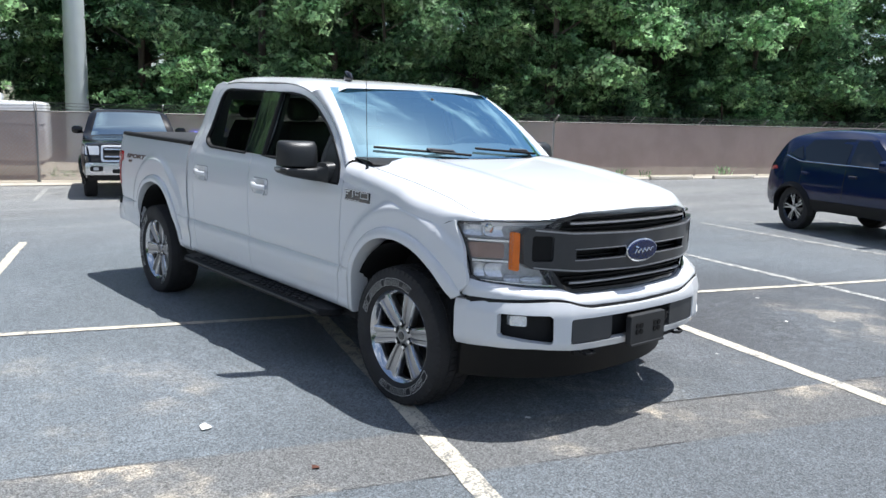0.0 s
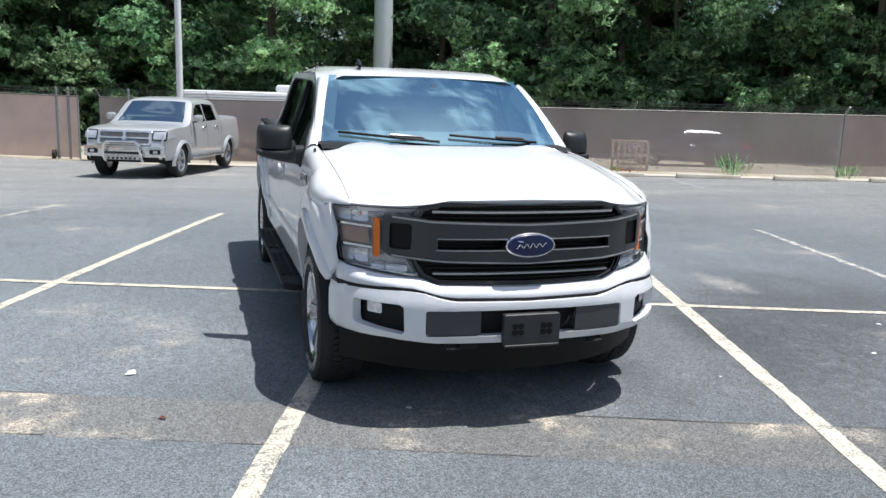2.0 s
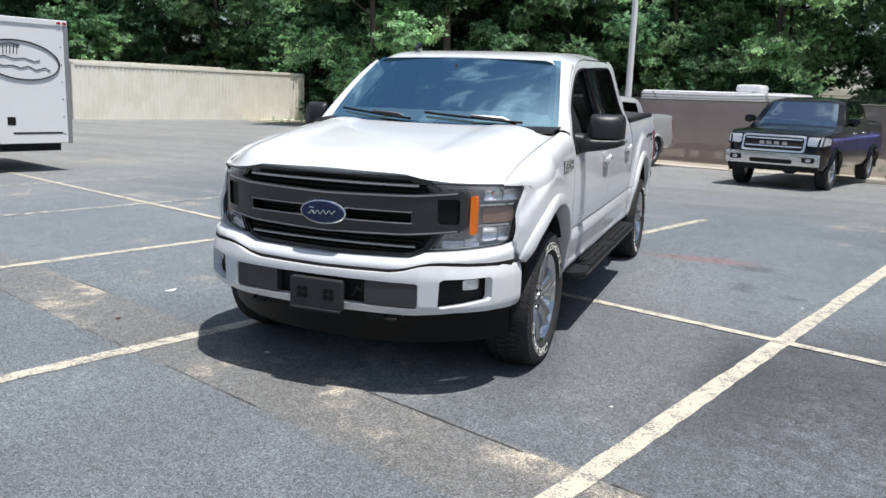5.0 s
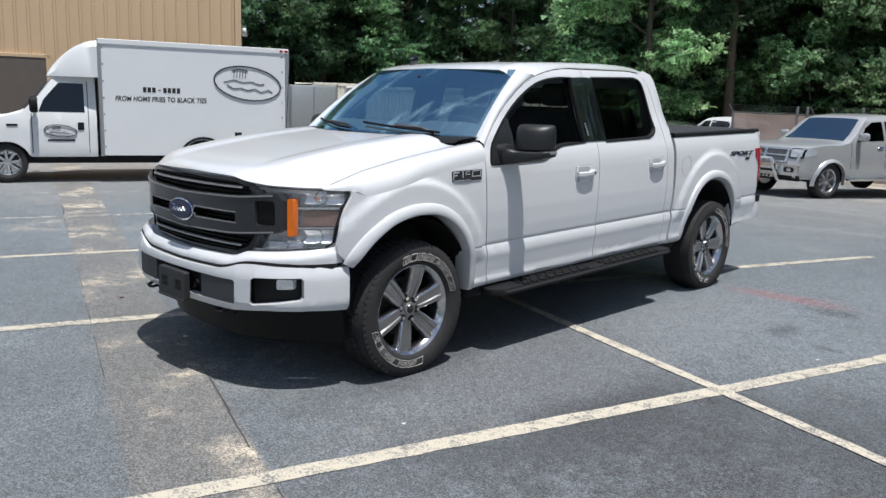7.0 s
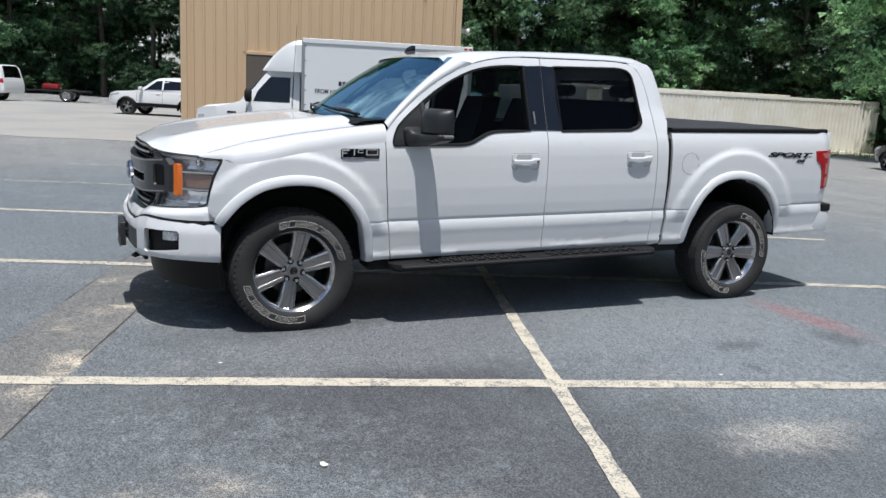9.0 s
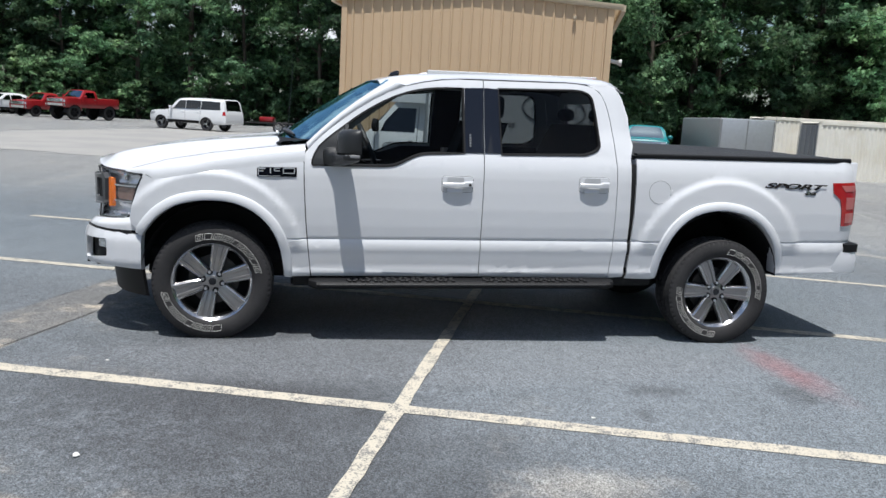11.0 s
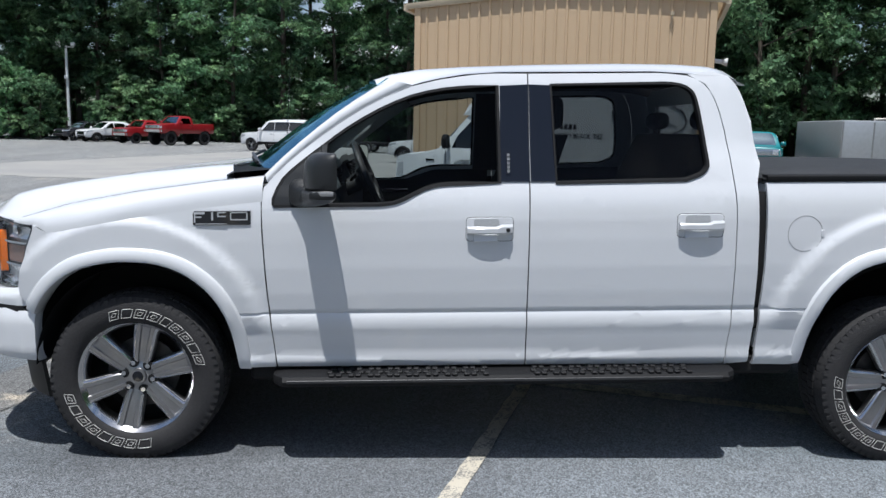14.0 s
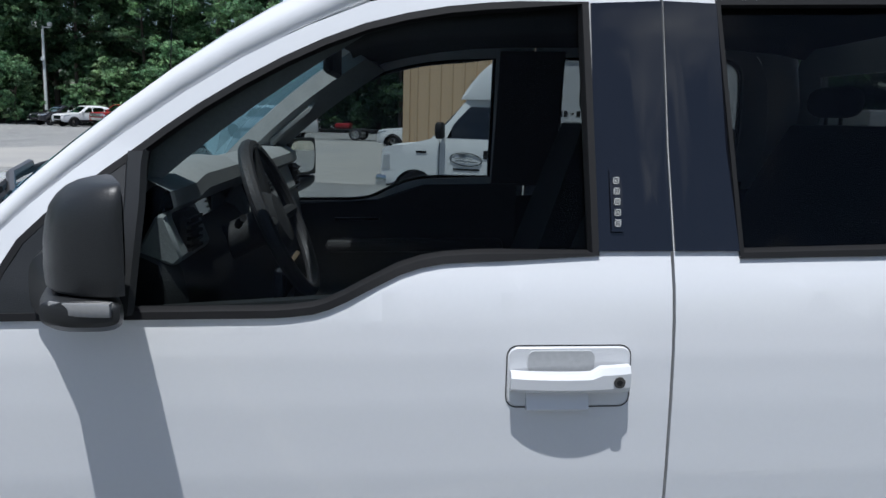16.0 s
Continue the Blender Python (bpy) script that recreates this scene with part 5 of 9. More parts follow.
# fuel door on the driver's side
ring = [(3.150 + 0.084 * math.cos(a), 1.070 + 0.084 * math.sin(a)) for a in uneven(0, 2 * math.pi, 48)[:-1]]
# the door's gap drawn as a thin grey ring
bm = bmesh.new()
tube(bm, [(side_x(y, z) + 0.0002, y, z) for y, z in ring], 0.0012, 5, True)
part("fuel_door_seam", rake(bm), material("faint_grey_seam", (0.20, 0.20, 0.21), 0.7), truck)
bm = bmesh.new()
prism(bm, rounded(3.226, 3.242, 1.052, 1.088, 0.007), side_x(3.23, 1.07) - 0.004, side_x(3.23, 1.07) + 0.004, "x", 0.002)
part("fuel_door_pull", rake(bm), WHITE, truck)
# keypad on the driver's door pillar
bm = bmesh.new()
loft(bm, [[Vector((side_x(y, z) + 0.0085, y, z)) for y in (1.726, 1.730, 1.744, 1.748)] for z in (1.352, 1.356, 1.40, 1.456, 1.460)], False, False)
bmesh.ops.recalc_face_normals(bm, faces=bm.faces[:])
keypad = part("keypad", rake(bm), BLACK_GLOSS, truck, "five-button door keypad")
KEY_PRINT = material("keypad_print", (0.62, 0.62, 0.60), 0.5)
for k in range(5):
    z = 1.361 + k * 0.0185
    o = side_x(1.737, z)
    bm = bmesh.new()
    for ya, yb, za, zb in ((1.7315, 1.7425, 0.0, 0.0016), (1.7315, 1.7425, 0.0104, 0.012), (1.7315, 1.7333, 0.0, 0.012), (1.7407, 1.7425, 0.0, 0.012), (1.7350, 1.7362, 0.003, 0.009), (1.7378, 1.7390, 0.003, 0.009)):
        box(bm, o + 0.007, o + 0.0105, ya, yb, z + za, z + zb)
    part("key", rake(bm), KEY_PRINT, keypad, "white-outlined key")

# bed: front, tailgate, floor, soft cover
bm = bmesh.new()
box(bm, -0.875, 0.875, 4.705, 4.775, 0.56, 1.318, 0.012, 2)
part("tailgate", rake(bm), WHITE, truck)
bm = bmesh.new()
box(bm, -0.91, 0.91, 2.965, 2.995, 0.5, 1.30, 0.004)
part("bed_front", rake(bm), WHITE, truck)
bm = bmesh.new()
rows = []
for y in [2.96, 2.975] + uneven(3.0, 4.66, 30) + [4.70, 4.715]:
    edge = ss((y - 2.955) / 0.03) * ss((4.718 - y) / 0.04)
    sag = 1.352 + 0.026 * (1 - abs((y - 3.75) / 0.95) ** 2.5) - 0.012 * math.exp(-((y - 3.52) / 0.02) ** 2) - 0.012 * math.exp(-((y - 4.10) / 0.02) ** 2) - 0.012 * (y - 2.95) / 1.8
    rows.append([Vector(((side_x(y, 1.31) - 0.006) * u, y, 1.326 + (sag - 1.326) * edge * (1 - abs(u) ** 14) + 0.004 * math.cos(u * 9) * edge * (1 - abs(u)))) for u in (-1, -0.995, -0.98, -0.9, -0.7, -0.45, -0.2, 0, 0.2, 0.45, 0.7, 0.9, 0.98, 0.995, 1)])
loft(bm, rows, False, False)
bmesh.ops.recalc_face_normals(bm, faces=bm.faces[:])
part("bed_cover", rake(bm), material("black_vinyl", (0.030, 0.031, 0.033), 0.6, vary=0.2, scale=6, bump=0.3), truck, "black folding vinyl bed cover")
for s in (1, -1):
    bm = bmesh.new()
    loft(bm, [[Vector((s * (side_x(y, 1.31) + o), y, z)) for o, z in ((-0.06, 1.312), (0.004, 1.312), (0.008, 1.322), (0.006, 1.338), (-0.004, 1.345), (-0.06, 1.345))] for y in uneven(2.965, 4.70, 12)], True, True)
    bmesh.ops.recalc_face_normals(bm, faces=bm.faces[:])
    part("bed_rail_cap", rake(bm), BLACK_PLASTIC, truck, "black bed rail cap")
# rear bumper
bm = bmesh.new()
rings = []
for x, y in ((-0.925, 4.620), (-0.930, 4.755), (-0.90, 4.830), (-0.82, 4.860), (0, 4.885), (0.82, 4.860), (0.90, 4.830), (0.930, 4.755), (0.925, 4.620)):
    rings.append([Vector((x, y, 0.47)), Vector((x * 1.004, y + 0.006, 0.50)), Vector((x * 1.006, y + 0.008, 0.58)), Vector((x, y, 0.63)), Vector((x * 0.93, y - 0.09, 0.635)), Vector((x * 0.93, y - 0.09, 0.47))])
loft(bm, rings, True, True)
bmesh.ops.recalc_face_normals(bm, faces=bm.faces[:])
rb = part("rear_bumper", rake(bm), WHITE, truck)
bm = bmesh.new()
rings = []
for x, y in ((-0.932, 4.720), (-0.932, 4.765), (-0.905, 4.840), (-0.82, 4.870), (0, 4.895), (0.82, 4.870), (0.905, 4.840), (0.932, 4.765), (0.932, 4.720)):
    rings.append([Vector((x, y, 0.632)), Vector((x, y, 0.690)), Vector((x * 0.97, y - 0.05, 0.700)), Vector((x * 0.9, y - 0.12, 0.700)), Vector((x * 0.9, y - 0.12, 0.632))])
loft(bm, rings, True, True)
bmesh.ops.recalc_face_normals(bm, faces=bm.faces[:])
part("bumper_step", rake(bm), BLACK_PLASTIC, rb, "black bumper step pad")
# underbody
bm = bmesh.new()
box(bm, -0.72, 0.72, -0.50, 4.5, 0.50, 0.60, 0.02)
for x in (-0.45, 0.45):
    box(bm, x - 0.05, x + 0.05, -0.5, 4.0, 0.36, 0.50, 0.01)
    box(bm, x - 0.05, x + 0.05, 3.9, 4.6, 0.49, 0.58, 0.01)
rod(bm, (-0.74, 3.683, 0.335), (0.74, 3.683, 0.335), 0.05, n=12)
rod(bm, (-0.74, 0, 0.41), (0.74, 0, 0.41), 0.04, n=12)
rod(bm, (0.2, 0.4, 0.38), (0.1, 3.6, 0.35), 0.04, n=10)
part("chassis", bm, DARK, truck)
bm = bmesh.new()
box(bm, -0.62, 0.62, -0.45, 0.55, 0.60, 1.14)
for s in (1, -1):
    box(bm, min(s * 0.60, s * 0.80), max(s * 0.60, s * 0.80), -0.46, 0.55, 0.94, 1.10)
box(bm, -0.56, 0.56, -0.76, -0.4, 0.50, 1.12)
part("engine_bay", bm, DARK, truck)

# ---- wheels ----
def wheel_parts(parent):
    """A wheel whose outer side looks to +x, hub at the origin."""
    bm = bmesh.new()
    prof = [(-0.10, 0.262), (-0.125, 0.285), (-0.1365, 0.325), (-0.134, 0.365), (-0.122, 0.388), (-0.105, 0.397), (0.105, 0.397), (0.122, 0.388), (0.134, 0.365), (0.1365, 0.325), (0.130, 0.292), (0.118, 0.272), (0.100, 0.262)]
    lathe(bm, prof, 64)
    bmesh.ops.recalc_face_normals(bm, faces=bm.faces[:])
    tyre = part("tyre", bm, RUBBER, parent, "black all-terrain tyre with white outline marks", 40)
    bm = bmesh.new()
    for k in range(64):
        a = 2 * math.pi * k / 64
        for x0, x1, da in ((-0.124, -0.066, 0.0), (-0.056, -0.006, 0.048), (0.006, 0.056, 0.0), (0.066, 0.124, 0.048)):
            vs = []
            for r in (0.390, 0.4055 if abs(x0) < 0.1 and abs(x1) < 0.1 else 0.402):
                for xx in (x0, x1):
                    for t in (a + da, a + da + 0.078):
                        rr = r - (0.010 if abs(xx) > 0.12 and r > 0.4 else 0)
                        vs.append(bm.verts.new((xx, rr * math.cos(t), rr * math.sin(t))))
            for f in ((0, 1, 3, 2), (4, 6, 7, 5), (0, 4, 5, 1), (2, 3, 7, 6), (0, 2, 6, 4), (1, 5, 7, 3)):
                bm.faces.new([vs[i] for i in f])
        t0, t1 = a + 0.01, a + 0.06
        vs = [bm.verts.new((x, r * math.cos(t), r * math.sin(t))) for x, r in ((0.1325, 0.358), (0.1235, 0.392)) for t in (t0, t1)]
        vo = [bm.verts.new((v.co.x + 0.0022, v.co.y * 1.003, v.co.z * 1.004)) for v in vs]
        bm.faces.new((vo[0], vo[1], vo[3], vo[2]))
        for i, j in ((0, 1), (1, 3), (3, 2), (2, 0)):
            bm.faces.new((vs[i], vs[j], vo[j], vo[i]))
    bmesh.ops.recalc_face_normals(bm, faces=bm.faces[:])
    tagged(part("tread", bm, RUBBER, tyre), kind="stuff")
    # raised white outline marks: two words' worth of plain slanted shapes round the sidewall
    for start, widths in ((radians(26), (8.5, 8.0, 9.0, 8.0, 6.5, 9.5, 8.5, 8.5, 8.0)), (radians(206), (8.0, 8.0, 9.0, 8.5, 9.5, 8.0, 8.5, 10.5))):
        t0 = start
        for k, width in enumerate(widths):
            bm = bmesh.new()
            t1 = t0 + radians(width)
            lean = radians(2.2)
            for inset, closed in ((0.0, True), (0.30, True)):
                da, dr = (t1 - t0) * inset, 0.040 * inset
                rect = []
                for t, r, q in [(t, 0.297 + dr, 0) for t in uneven(t0 + da, t1 - da, 4)] + [(t, 0.337 - dr, 1) for t in uneven(t1 - da, t0 + da, 4)]:
                    x = 0.1374 - 0.11 * abs(r - 0.325)
                    a = t - lean * (q - 0.5)
                    rect.append((x, r * math.cos(a), r * math.sin(a)))
                if inset and k % 3 == 1:
                    continue
                tube(bm, rect, 0.0017 if not inset else 0.0012, 4, closed)
            part("sidewall_mark", bm, WHITE_RUBBER, tyre)
            t0 = t1 + radians(2.6)
    bm = bmesh.new()
    lathe(bm, [(-0.10, 0.262), (-0.09, 0.235), (0.02, 0.228), (0.070, 0.236), (0.094, 0.247), (0.104, 0.256), (0.112, 0.264), (0.116, 0.268), (0.112, 0.273), (0.100, 0.268)], 64)
    bmesh.ops.recalc_face_normals(bm, faces=bm.faces[:])
    rim = part("rim", bm, RIM_LIGHT, parent, "six-spoke machined alloy rim", 40)
    bm = bmesh.new()
    lathe(bm, [(-0.02, 0.0), (-0.02, 0.17), (0.0, 0.17), (0.004, 0.0)], 40)
    part("brake_disc", bm, STEEL, rim)
    bm = bmesh.new()
    lathe(bm, [(-0.06, 0.235), (-0.05, 0.0)], 40)
    part("wheel_back", bm, DARK, rim)
    for k in range(6):
        a = 2 * math.pi * k / 6 + math.pi / 2
        c, s_ = math.cos(a), math.sin(a)
        def at(r, w, x):
            return Vector((x, r * c - w * s_, r * s_ + w * c))
        for light in (False, True):
            bm = bmesh.new()
            rings = []
            for r, w, x in ((0.040, 0.028, 0.070), (0.085, 0.043, 0.080), (0.150, 0.050, 0.092), (0.205, 0.054, 0.098), (0.240, 0.058, 0.100), (0.257, 0.066, 0.102)):
                if not light:
                    rings.append([at(r, -w, x - 0.045), at(r, -w, x - 0.010), at(r, -w * 0.80, x), at(r, -w * 0.40, x + 0.0015), at(r, -w * 0.30, x - 0.007), at(r, 0, x - 0.008), at(r, w * 0.30, x - 0.007), at(r, w * 0.40, x + 0.0015), at(r, w * 0.80, x), at(r, w, x - 0.010), at(r, w, x - 0.045)])
                else:
                    rings.append([at(r, -w * 1.01, x - 0.016), at(r, -w * 0.93, x - 0.003), at(r, -w * 0.80, x + 0.002), at(r, -w * 0.72, x + 0.0016)])
            loft(bm, rings, not light, not light)
            if light:
                loft(bm, [[at(r, w * q, x + o) for q, o in ((1.01, -0.016), (0.93, -0.003), (0.80, 0.002), (0.72, 0.0016))] for r, w, x in ((0.085, 0.043, 0.080), (0.150, 0.050, 0.092), (0.205, 0.054, 0.098), (0.240, 0.058, 0.100), (0.257, 0.066, 0.102))], False, False)
            bmesh.ops.recalc_face_normals(bm, faces=bm.faces[:])
            part("spoke_edge" if light else "spoke", bm, RIM_LIGHT if light else RIM_GREY, rim, angle=28)
        b = a + math.pi / 6
        bm = bmesh.new()
        rod(bm, (0.040, 0.068 * math.cos(b), 0.068 * math.sin(b)), (0.086, 0.068 * math.cos(b), 0.068 * math.sin(b)), 0.0145, 0.012, 6)
        part("lug_nut", bm, CHROME, rim)
        bm = bmesh.new()
        rod(bm, (0.03, 0.068 * math.cos(b), 0.068 * math.sin(b)), (0.0775, 0.068 * math.cos(b), 0.068 * math.sin(b)), 0.0235, n=14)
        part("lug_recess", bm, DARK, rim)
    bm = bmesh.new()
    lathe(bm, [(0.03, 0.085), (0.066, 0.082), (0.072, 0.060), (0.078, 0.040), (0.088, 0.036), (0.090, 0.0)], 32)
    bmesh.ops.recalc_face_normals(bm, faces=bm.faces[:])
    hub = part("hub", bm, RIM_GREY, rim)
    bm = bmesh.new()
    lathe(bm, [(0.0895, 0.026), (0.0925, 0.024), (0.0935, 0.0)], 24)
    part("centre_cap", bm, BLACK_GLOSS, rim, "small dark centre cap")


WHEEL_TURN = {(1, 0): -12, (1, 1): 148, (-1, 0): 40, (-1, 1): 95}
for s in (1, -1):
    for ax, y in ((0, 0.0), (1, 3.683)):
        w = new("wheel")
        w.parent = truck
        w.matrix_basis = Matrix.Translation((s * 0.858, y, 0.402 if ax == 0 else 0.400)) @ Euler((radians(WHEEL_TURN[s, ax]), 0, 0 if s > 0 else math.pi)).to_matrix().to_4x4()
        wheel_parts(w)

# ---- cab interior ----
bm = bmesh.new()
rows = []
for y in uneven(1.10, 2.86, 14):
    rows.append([Vector(roof_at(u, y)) + Vector((0, 0, -0.04)) for u in uneven(-0.93, 0.93, 12)])
loft(bm, rows, False, False)
part("headliner", rake(bm), CLOTH, truck, "dark grey headliner")
bm = bmesh.new()
box(bm, -0.90, 0.90, 0.55, 2.86, 0.50, 0.58)
part("cab_floor", rake(bm), DARK, truck)
bm = bmesh.new()
prism(bm, [(0.45, 0.70), (0.45, 1.30), (0.62, 1.33), (0.86, 1.335), (0.93, 1.30), (0.955, 1.20), (0.95, 1.05), (0.93, 0.90), (0.90, 0.70)], -0.855, 0.855, "x", 0.03)
dash = part("dashboard", rake(bm), CABIN_BLACK, truck, "black moulded dashboard with a pale grey upper pad")
# upper pad with a raised hood over the gauges
bm = bmesh.new()
rows = []
for x in uneven(-0.85, 0.85, 36):
    up = 0.014 * ss((x - 0.14) / 0.10) * ss((0.66 - x) / 0.08)
    rows.append([Vector((x, y, z + up * q)) for y, z, q in ((0.50, 1.335, 0), (0.62, 1.372, 0.2), (0.74, 1.422, 0.7), (0.82, 1.440, 1), (0.89, 1.436, 1), (0.928, 1.415, 1), (0.934, 1.385, 1), (0.910, 1.362, 0.6))])
loft(bm, rows, False, False)
bmesh.ops.recalc_face_normals(bm, faces=bm.faces[:])
part("dash_pad", rake(bm), LINING, dash, "pale grey upper pad")
for xa, xb in ((-0.85, 0.17), (0.63, 0.85)):
    bm = bmesh.new()
    prism(bm, [(0.86, 1.30), (0.90, 1.372), (0.916, 1.374), (0.948, 1.29), (0.93, 1.275)], xa, xb, "x", 0.006)
    part("dash_fascia", rake(bm), LINING, dash, "pale grey fascia")
bm = bmesh.new()
prism(bm, [(0.80, 1.24), (0.85, 1.40), (0.872, 1.40), (0.90, 1.24)], 0.18, 0.62, "x", 0.01)
part("gauge_cluster", rake(bm), BLACK_GLOSS, dash, "dark gauge cluster")
for x in (0.76, 0.10, -0.10, -0.76):
    bm = bmesh.new()
    box(bm, x - 0.055, x + 0.055, 0.905, 0.944, 1.288, 1.372, 0.010)
    for k in range(5):
        box(bm, x - 0.046, x + 0.046, 0.942, 0.952, 1.296 + k * 0.0145, 1.302 + k * 0.0145)
    part("air_vent", rake(bm), BLACK_PLASTIC, dash, "black slatted air vent")
bm = bmesh.new()
box(bm, -0.16, 0.16, 1.0, 1.035, 1.05, 1.14, 0.01)
part("centre_screen", rake(bm), BLACK_GLOSS, dash, "dark centre screen")
bm = bmesh.new()
box(bm, -0.16, 0.16, 1.05, 1.95, 0.6, 0.98, 0.03, 2)
part("centre_console", rake(bm), CABIN_BLACK, truck)
# steering wheel
sw = new("steering_wheel")
sw.parent = truck
sw.matrix_basis = Matrix.Translation((0.40, 1.06, 1.31 + RAKE * 1.06)) @ Euler((radians(-66), 0, 0)).to_matrix().to_4x4()
tagged(sw, "black leather steering wheel")
bm = bmesh.new()
tube(bm, [(0.185 * math.cos(a), 0.185 * math.sin(a), 0) for a in uneven(0, 2 * math.pi, 40)[:-1]], 0.017, 10, True)
part("wheel_rim", bm, LEATHER, sw)
bm = bmesh.new()
lathe(bm, [(-0.05, 0.0), (-0.05, 0.06), (-0.01, 0.078), (0.005, 0.06), (0.010, 0.0)], 20, "z")
for a in (0, 180, 270):
    t = radians(a)
    rod(bm, (0.05 * math.cos(t), 0.05 * math.sin(t), -0.015), (0.178 * math.cos(t), 0.178 * math.sin(t), 0), 0.017, n=8)
bmesh.ops.recalc_face_normals(bm, faces=bm.faces[:])
part("wheel_centre", bm, CABIN_BLACK, sw)
bm = bmesh.new()
rod(bm, (0.40, 1.04, 1.30), (0.40, 0.76, 1.17), 0.045, n=12)
part("steering_column", rake(bm), CABIN_BLACK, truck)
bm = bmesh.new()
tube(bm, [(0.46, 0.97, 1.30), (0.54, 0.99, 1.32), (0.60, 1.01, 1.335)], 0.009, 6)
part("indicator_stalk", rake(bm), BLACK_PLASTIC, truck)


def seat(x, y, w, rear=False):
    bm = bmesh.new()
    box(bm, x - w, x + w, y, y + 0.50, 0.82, 1.00, 0.05, 3)
    st = part("seat_cushion", rake(bm), CLOTH, truck, "dark cloth seat cushion")
    bm = bmesh.new()
    rings = []
    for t in uneven(0, 1, 8):
        k = w * (1 - 0.22 * t ** 3)
        yy, zz = y + 0.42 + 0.20 * t, 0.95 + 0.58 * t
        rings.append([Vector((x + k * a, yy + b, zz)) for a, b in ((-1, 0.02), (-0.9, -0.06), (-0.6, -0.045), (0.6, -0.045), (0.9, -0.06), (1, 0.02), (0.95, 0.09), (-0.95, 0.09))])
    loft(bm, rings, True, True)
    bmesh.ops.recalc_face_normals(bm, faces=bm.faces[:])
    part("seat_back", rake(bm), CLOTH, truck, "dark cloth seat back")
    for hx in ((x,) if not rear else (x - 0.42, x + 0.42)):
        bm = bmesh.new()
        box(bm, hx - 0.13, hx + 0.13, y + 0.60, y + 0.70, 1.555, 1.73 if not rear else 1.66, 0.045, 3)
        for dx in (-0.05, 0.05):
            rod(bm, (hx + dx, y + 0.65, 1.48), (hx + dx, y + 0.65, 1.60), 0.007, n=6)
        part("headrest", rake(bm), CLOTH, truck, "dark cloth headrest")


seat(0.42, 1.36, 0.25)
seat(-0.42, 1.36, 0.25)
seat(0.0, 2.18, 0.76, True)
for s in (1, -1):
    # inner door linings below the windows
    for loop in ([(0.70, 0.60), (1.80, 0.60), (1.80, 1.29), (1.43, 1.285), (1.25, 1.225), (0.70, 1.195)], [(1.88, 0.60), (2.78, 0.60), (2.70, 1.30), (1.88, 1.29)]):
        side_part("door_lining", [loop], s, CABIN_BLACK, -0.075, 0.03)
    bm = bmesh.new()
    box(bm, min(s * 0.79, s * 0.88), max(s * 0.79, s * 0.88), 1.05, 1.75, 1.02, 1.07, 0.02, 2)
    part("arm_rest", rake(bm), CABIN_BLACK, truck)
    bm = bmesh.new()
    box(bm, min(s * 0.845, s * 0.852), max(s * 0.845, s * 0.852), 1.08, 1.26, 1.14, 1.155, 0.003)
    part("inner_door_handle", rake(bm), CHROME, truck)
    side_part("inner_pillar", [[(1.70, 1.28), (1.945, 1.28), (1.940, 1.79), (1.70, 1.79)]], s, CABIN_BLACK, -0.05, 0.03)
    bm = bmesh.new()
    tube(bm, [(s * 0.70, 1.02, 1.60), (s * 0.69, 1.0, 1.57), (s * 0.735, 0.86, 1.46), (s * 0.75, 0.86, 1.43)], 0.014, 7)
    part("grab_handle", rake(bm), LINING, truck, "pale grey grab handle")
    rings = []
    for v in uneven(0.02, 0.98, 8):
        g = Vector(glass_at(s * 0.965, v))
        rings.append([g + Vector((-s * 0.004, 0.01, -0.012)), g + Vector((-s * 0.055, 0.060, -0.045)), g + Vector((s * 0.010, 0.125, -0.085)), g + Vector((s * 0.03, 0.06, -0.02))])
    bm = bmesh.new()
    loft(bm, rings, True, True)
    bmesh.ops.recalc_face_normals(bm, faces=bm.faces[:])
    part("pillar_lining", rake(bm), LINING, truck, "pale grey pillar lining")
bm = bmesh.new()
box(bm, -0.13, 0.13, 0.985, 1.02, 1.655, 1.725, 0.015, 2)
rod(bm, (0, 0.985, 1.70), (0, 0.93, 1.755), 0.012, n=8)
part("inside_mirror", rake(bm), BLACK_PLASTIC, truck)
bm = bmesh.new()
for x in (0.36, -0.36):
    box(bm, x - 0.18, x + 0.18, 1.10, 1.13, 1.68, 1.79, 0.01)
part("sun_visors", rake(bm), CLOTH, truck)

# wipers, cowl slots, washer, aerials
for x0, x1, yp in ((0.62, -0.02, 0.0), (-0.10, -0.72, 0.0)):
    bm = bmesh.new()
    pts = []
    for k in range(9):
        t = k / 8
        x = x0 + (x1 - x0) * t
        g = Vector(glass_at(x / 0.82, 0.055 + 0.075 * t))
        pts.append(g + Vector((0, -0.012, 0.016)))
    tube(bm, pts, 0.0085, 6)
    wp = part("wiper_blade", rake(bm), BLACK_PLASTIC, truck, "black wiper blade")
    bm = bmesh.new()
    b0 = Vector((x0 - 0.03, 0.46 + 0.1 * abs(x0), 1.385))
    tube(bm, [b0, b0.lerp(pts[3], 0.4) + Vector((0, -0.01, 0.025)), pts[4] + Vector((0, -0.004, 0.014))], 0.010, 6)
    part("wiper_arm", rake(bm), material("wiper_metal", (0.12, 0.12, 0.13), 0.35, 0.5), wp)
bm = bmesh.new()
for x in uneven(-0.42, 0.42, 22):
    box(bm, x - 0.012, x + 0.012, 0.372, 0.395, 1.372, 1.3765)
part("cowl_slots", rake(bm), DARK, truck)
bm = bmesh.new()
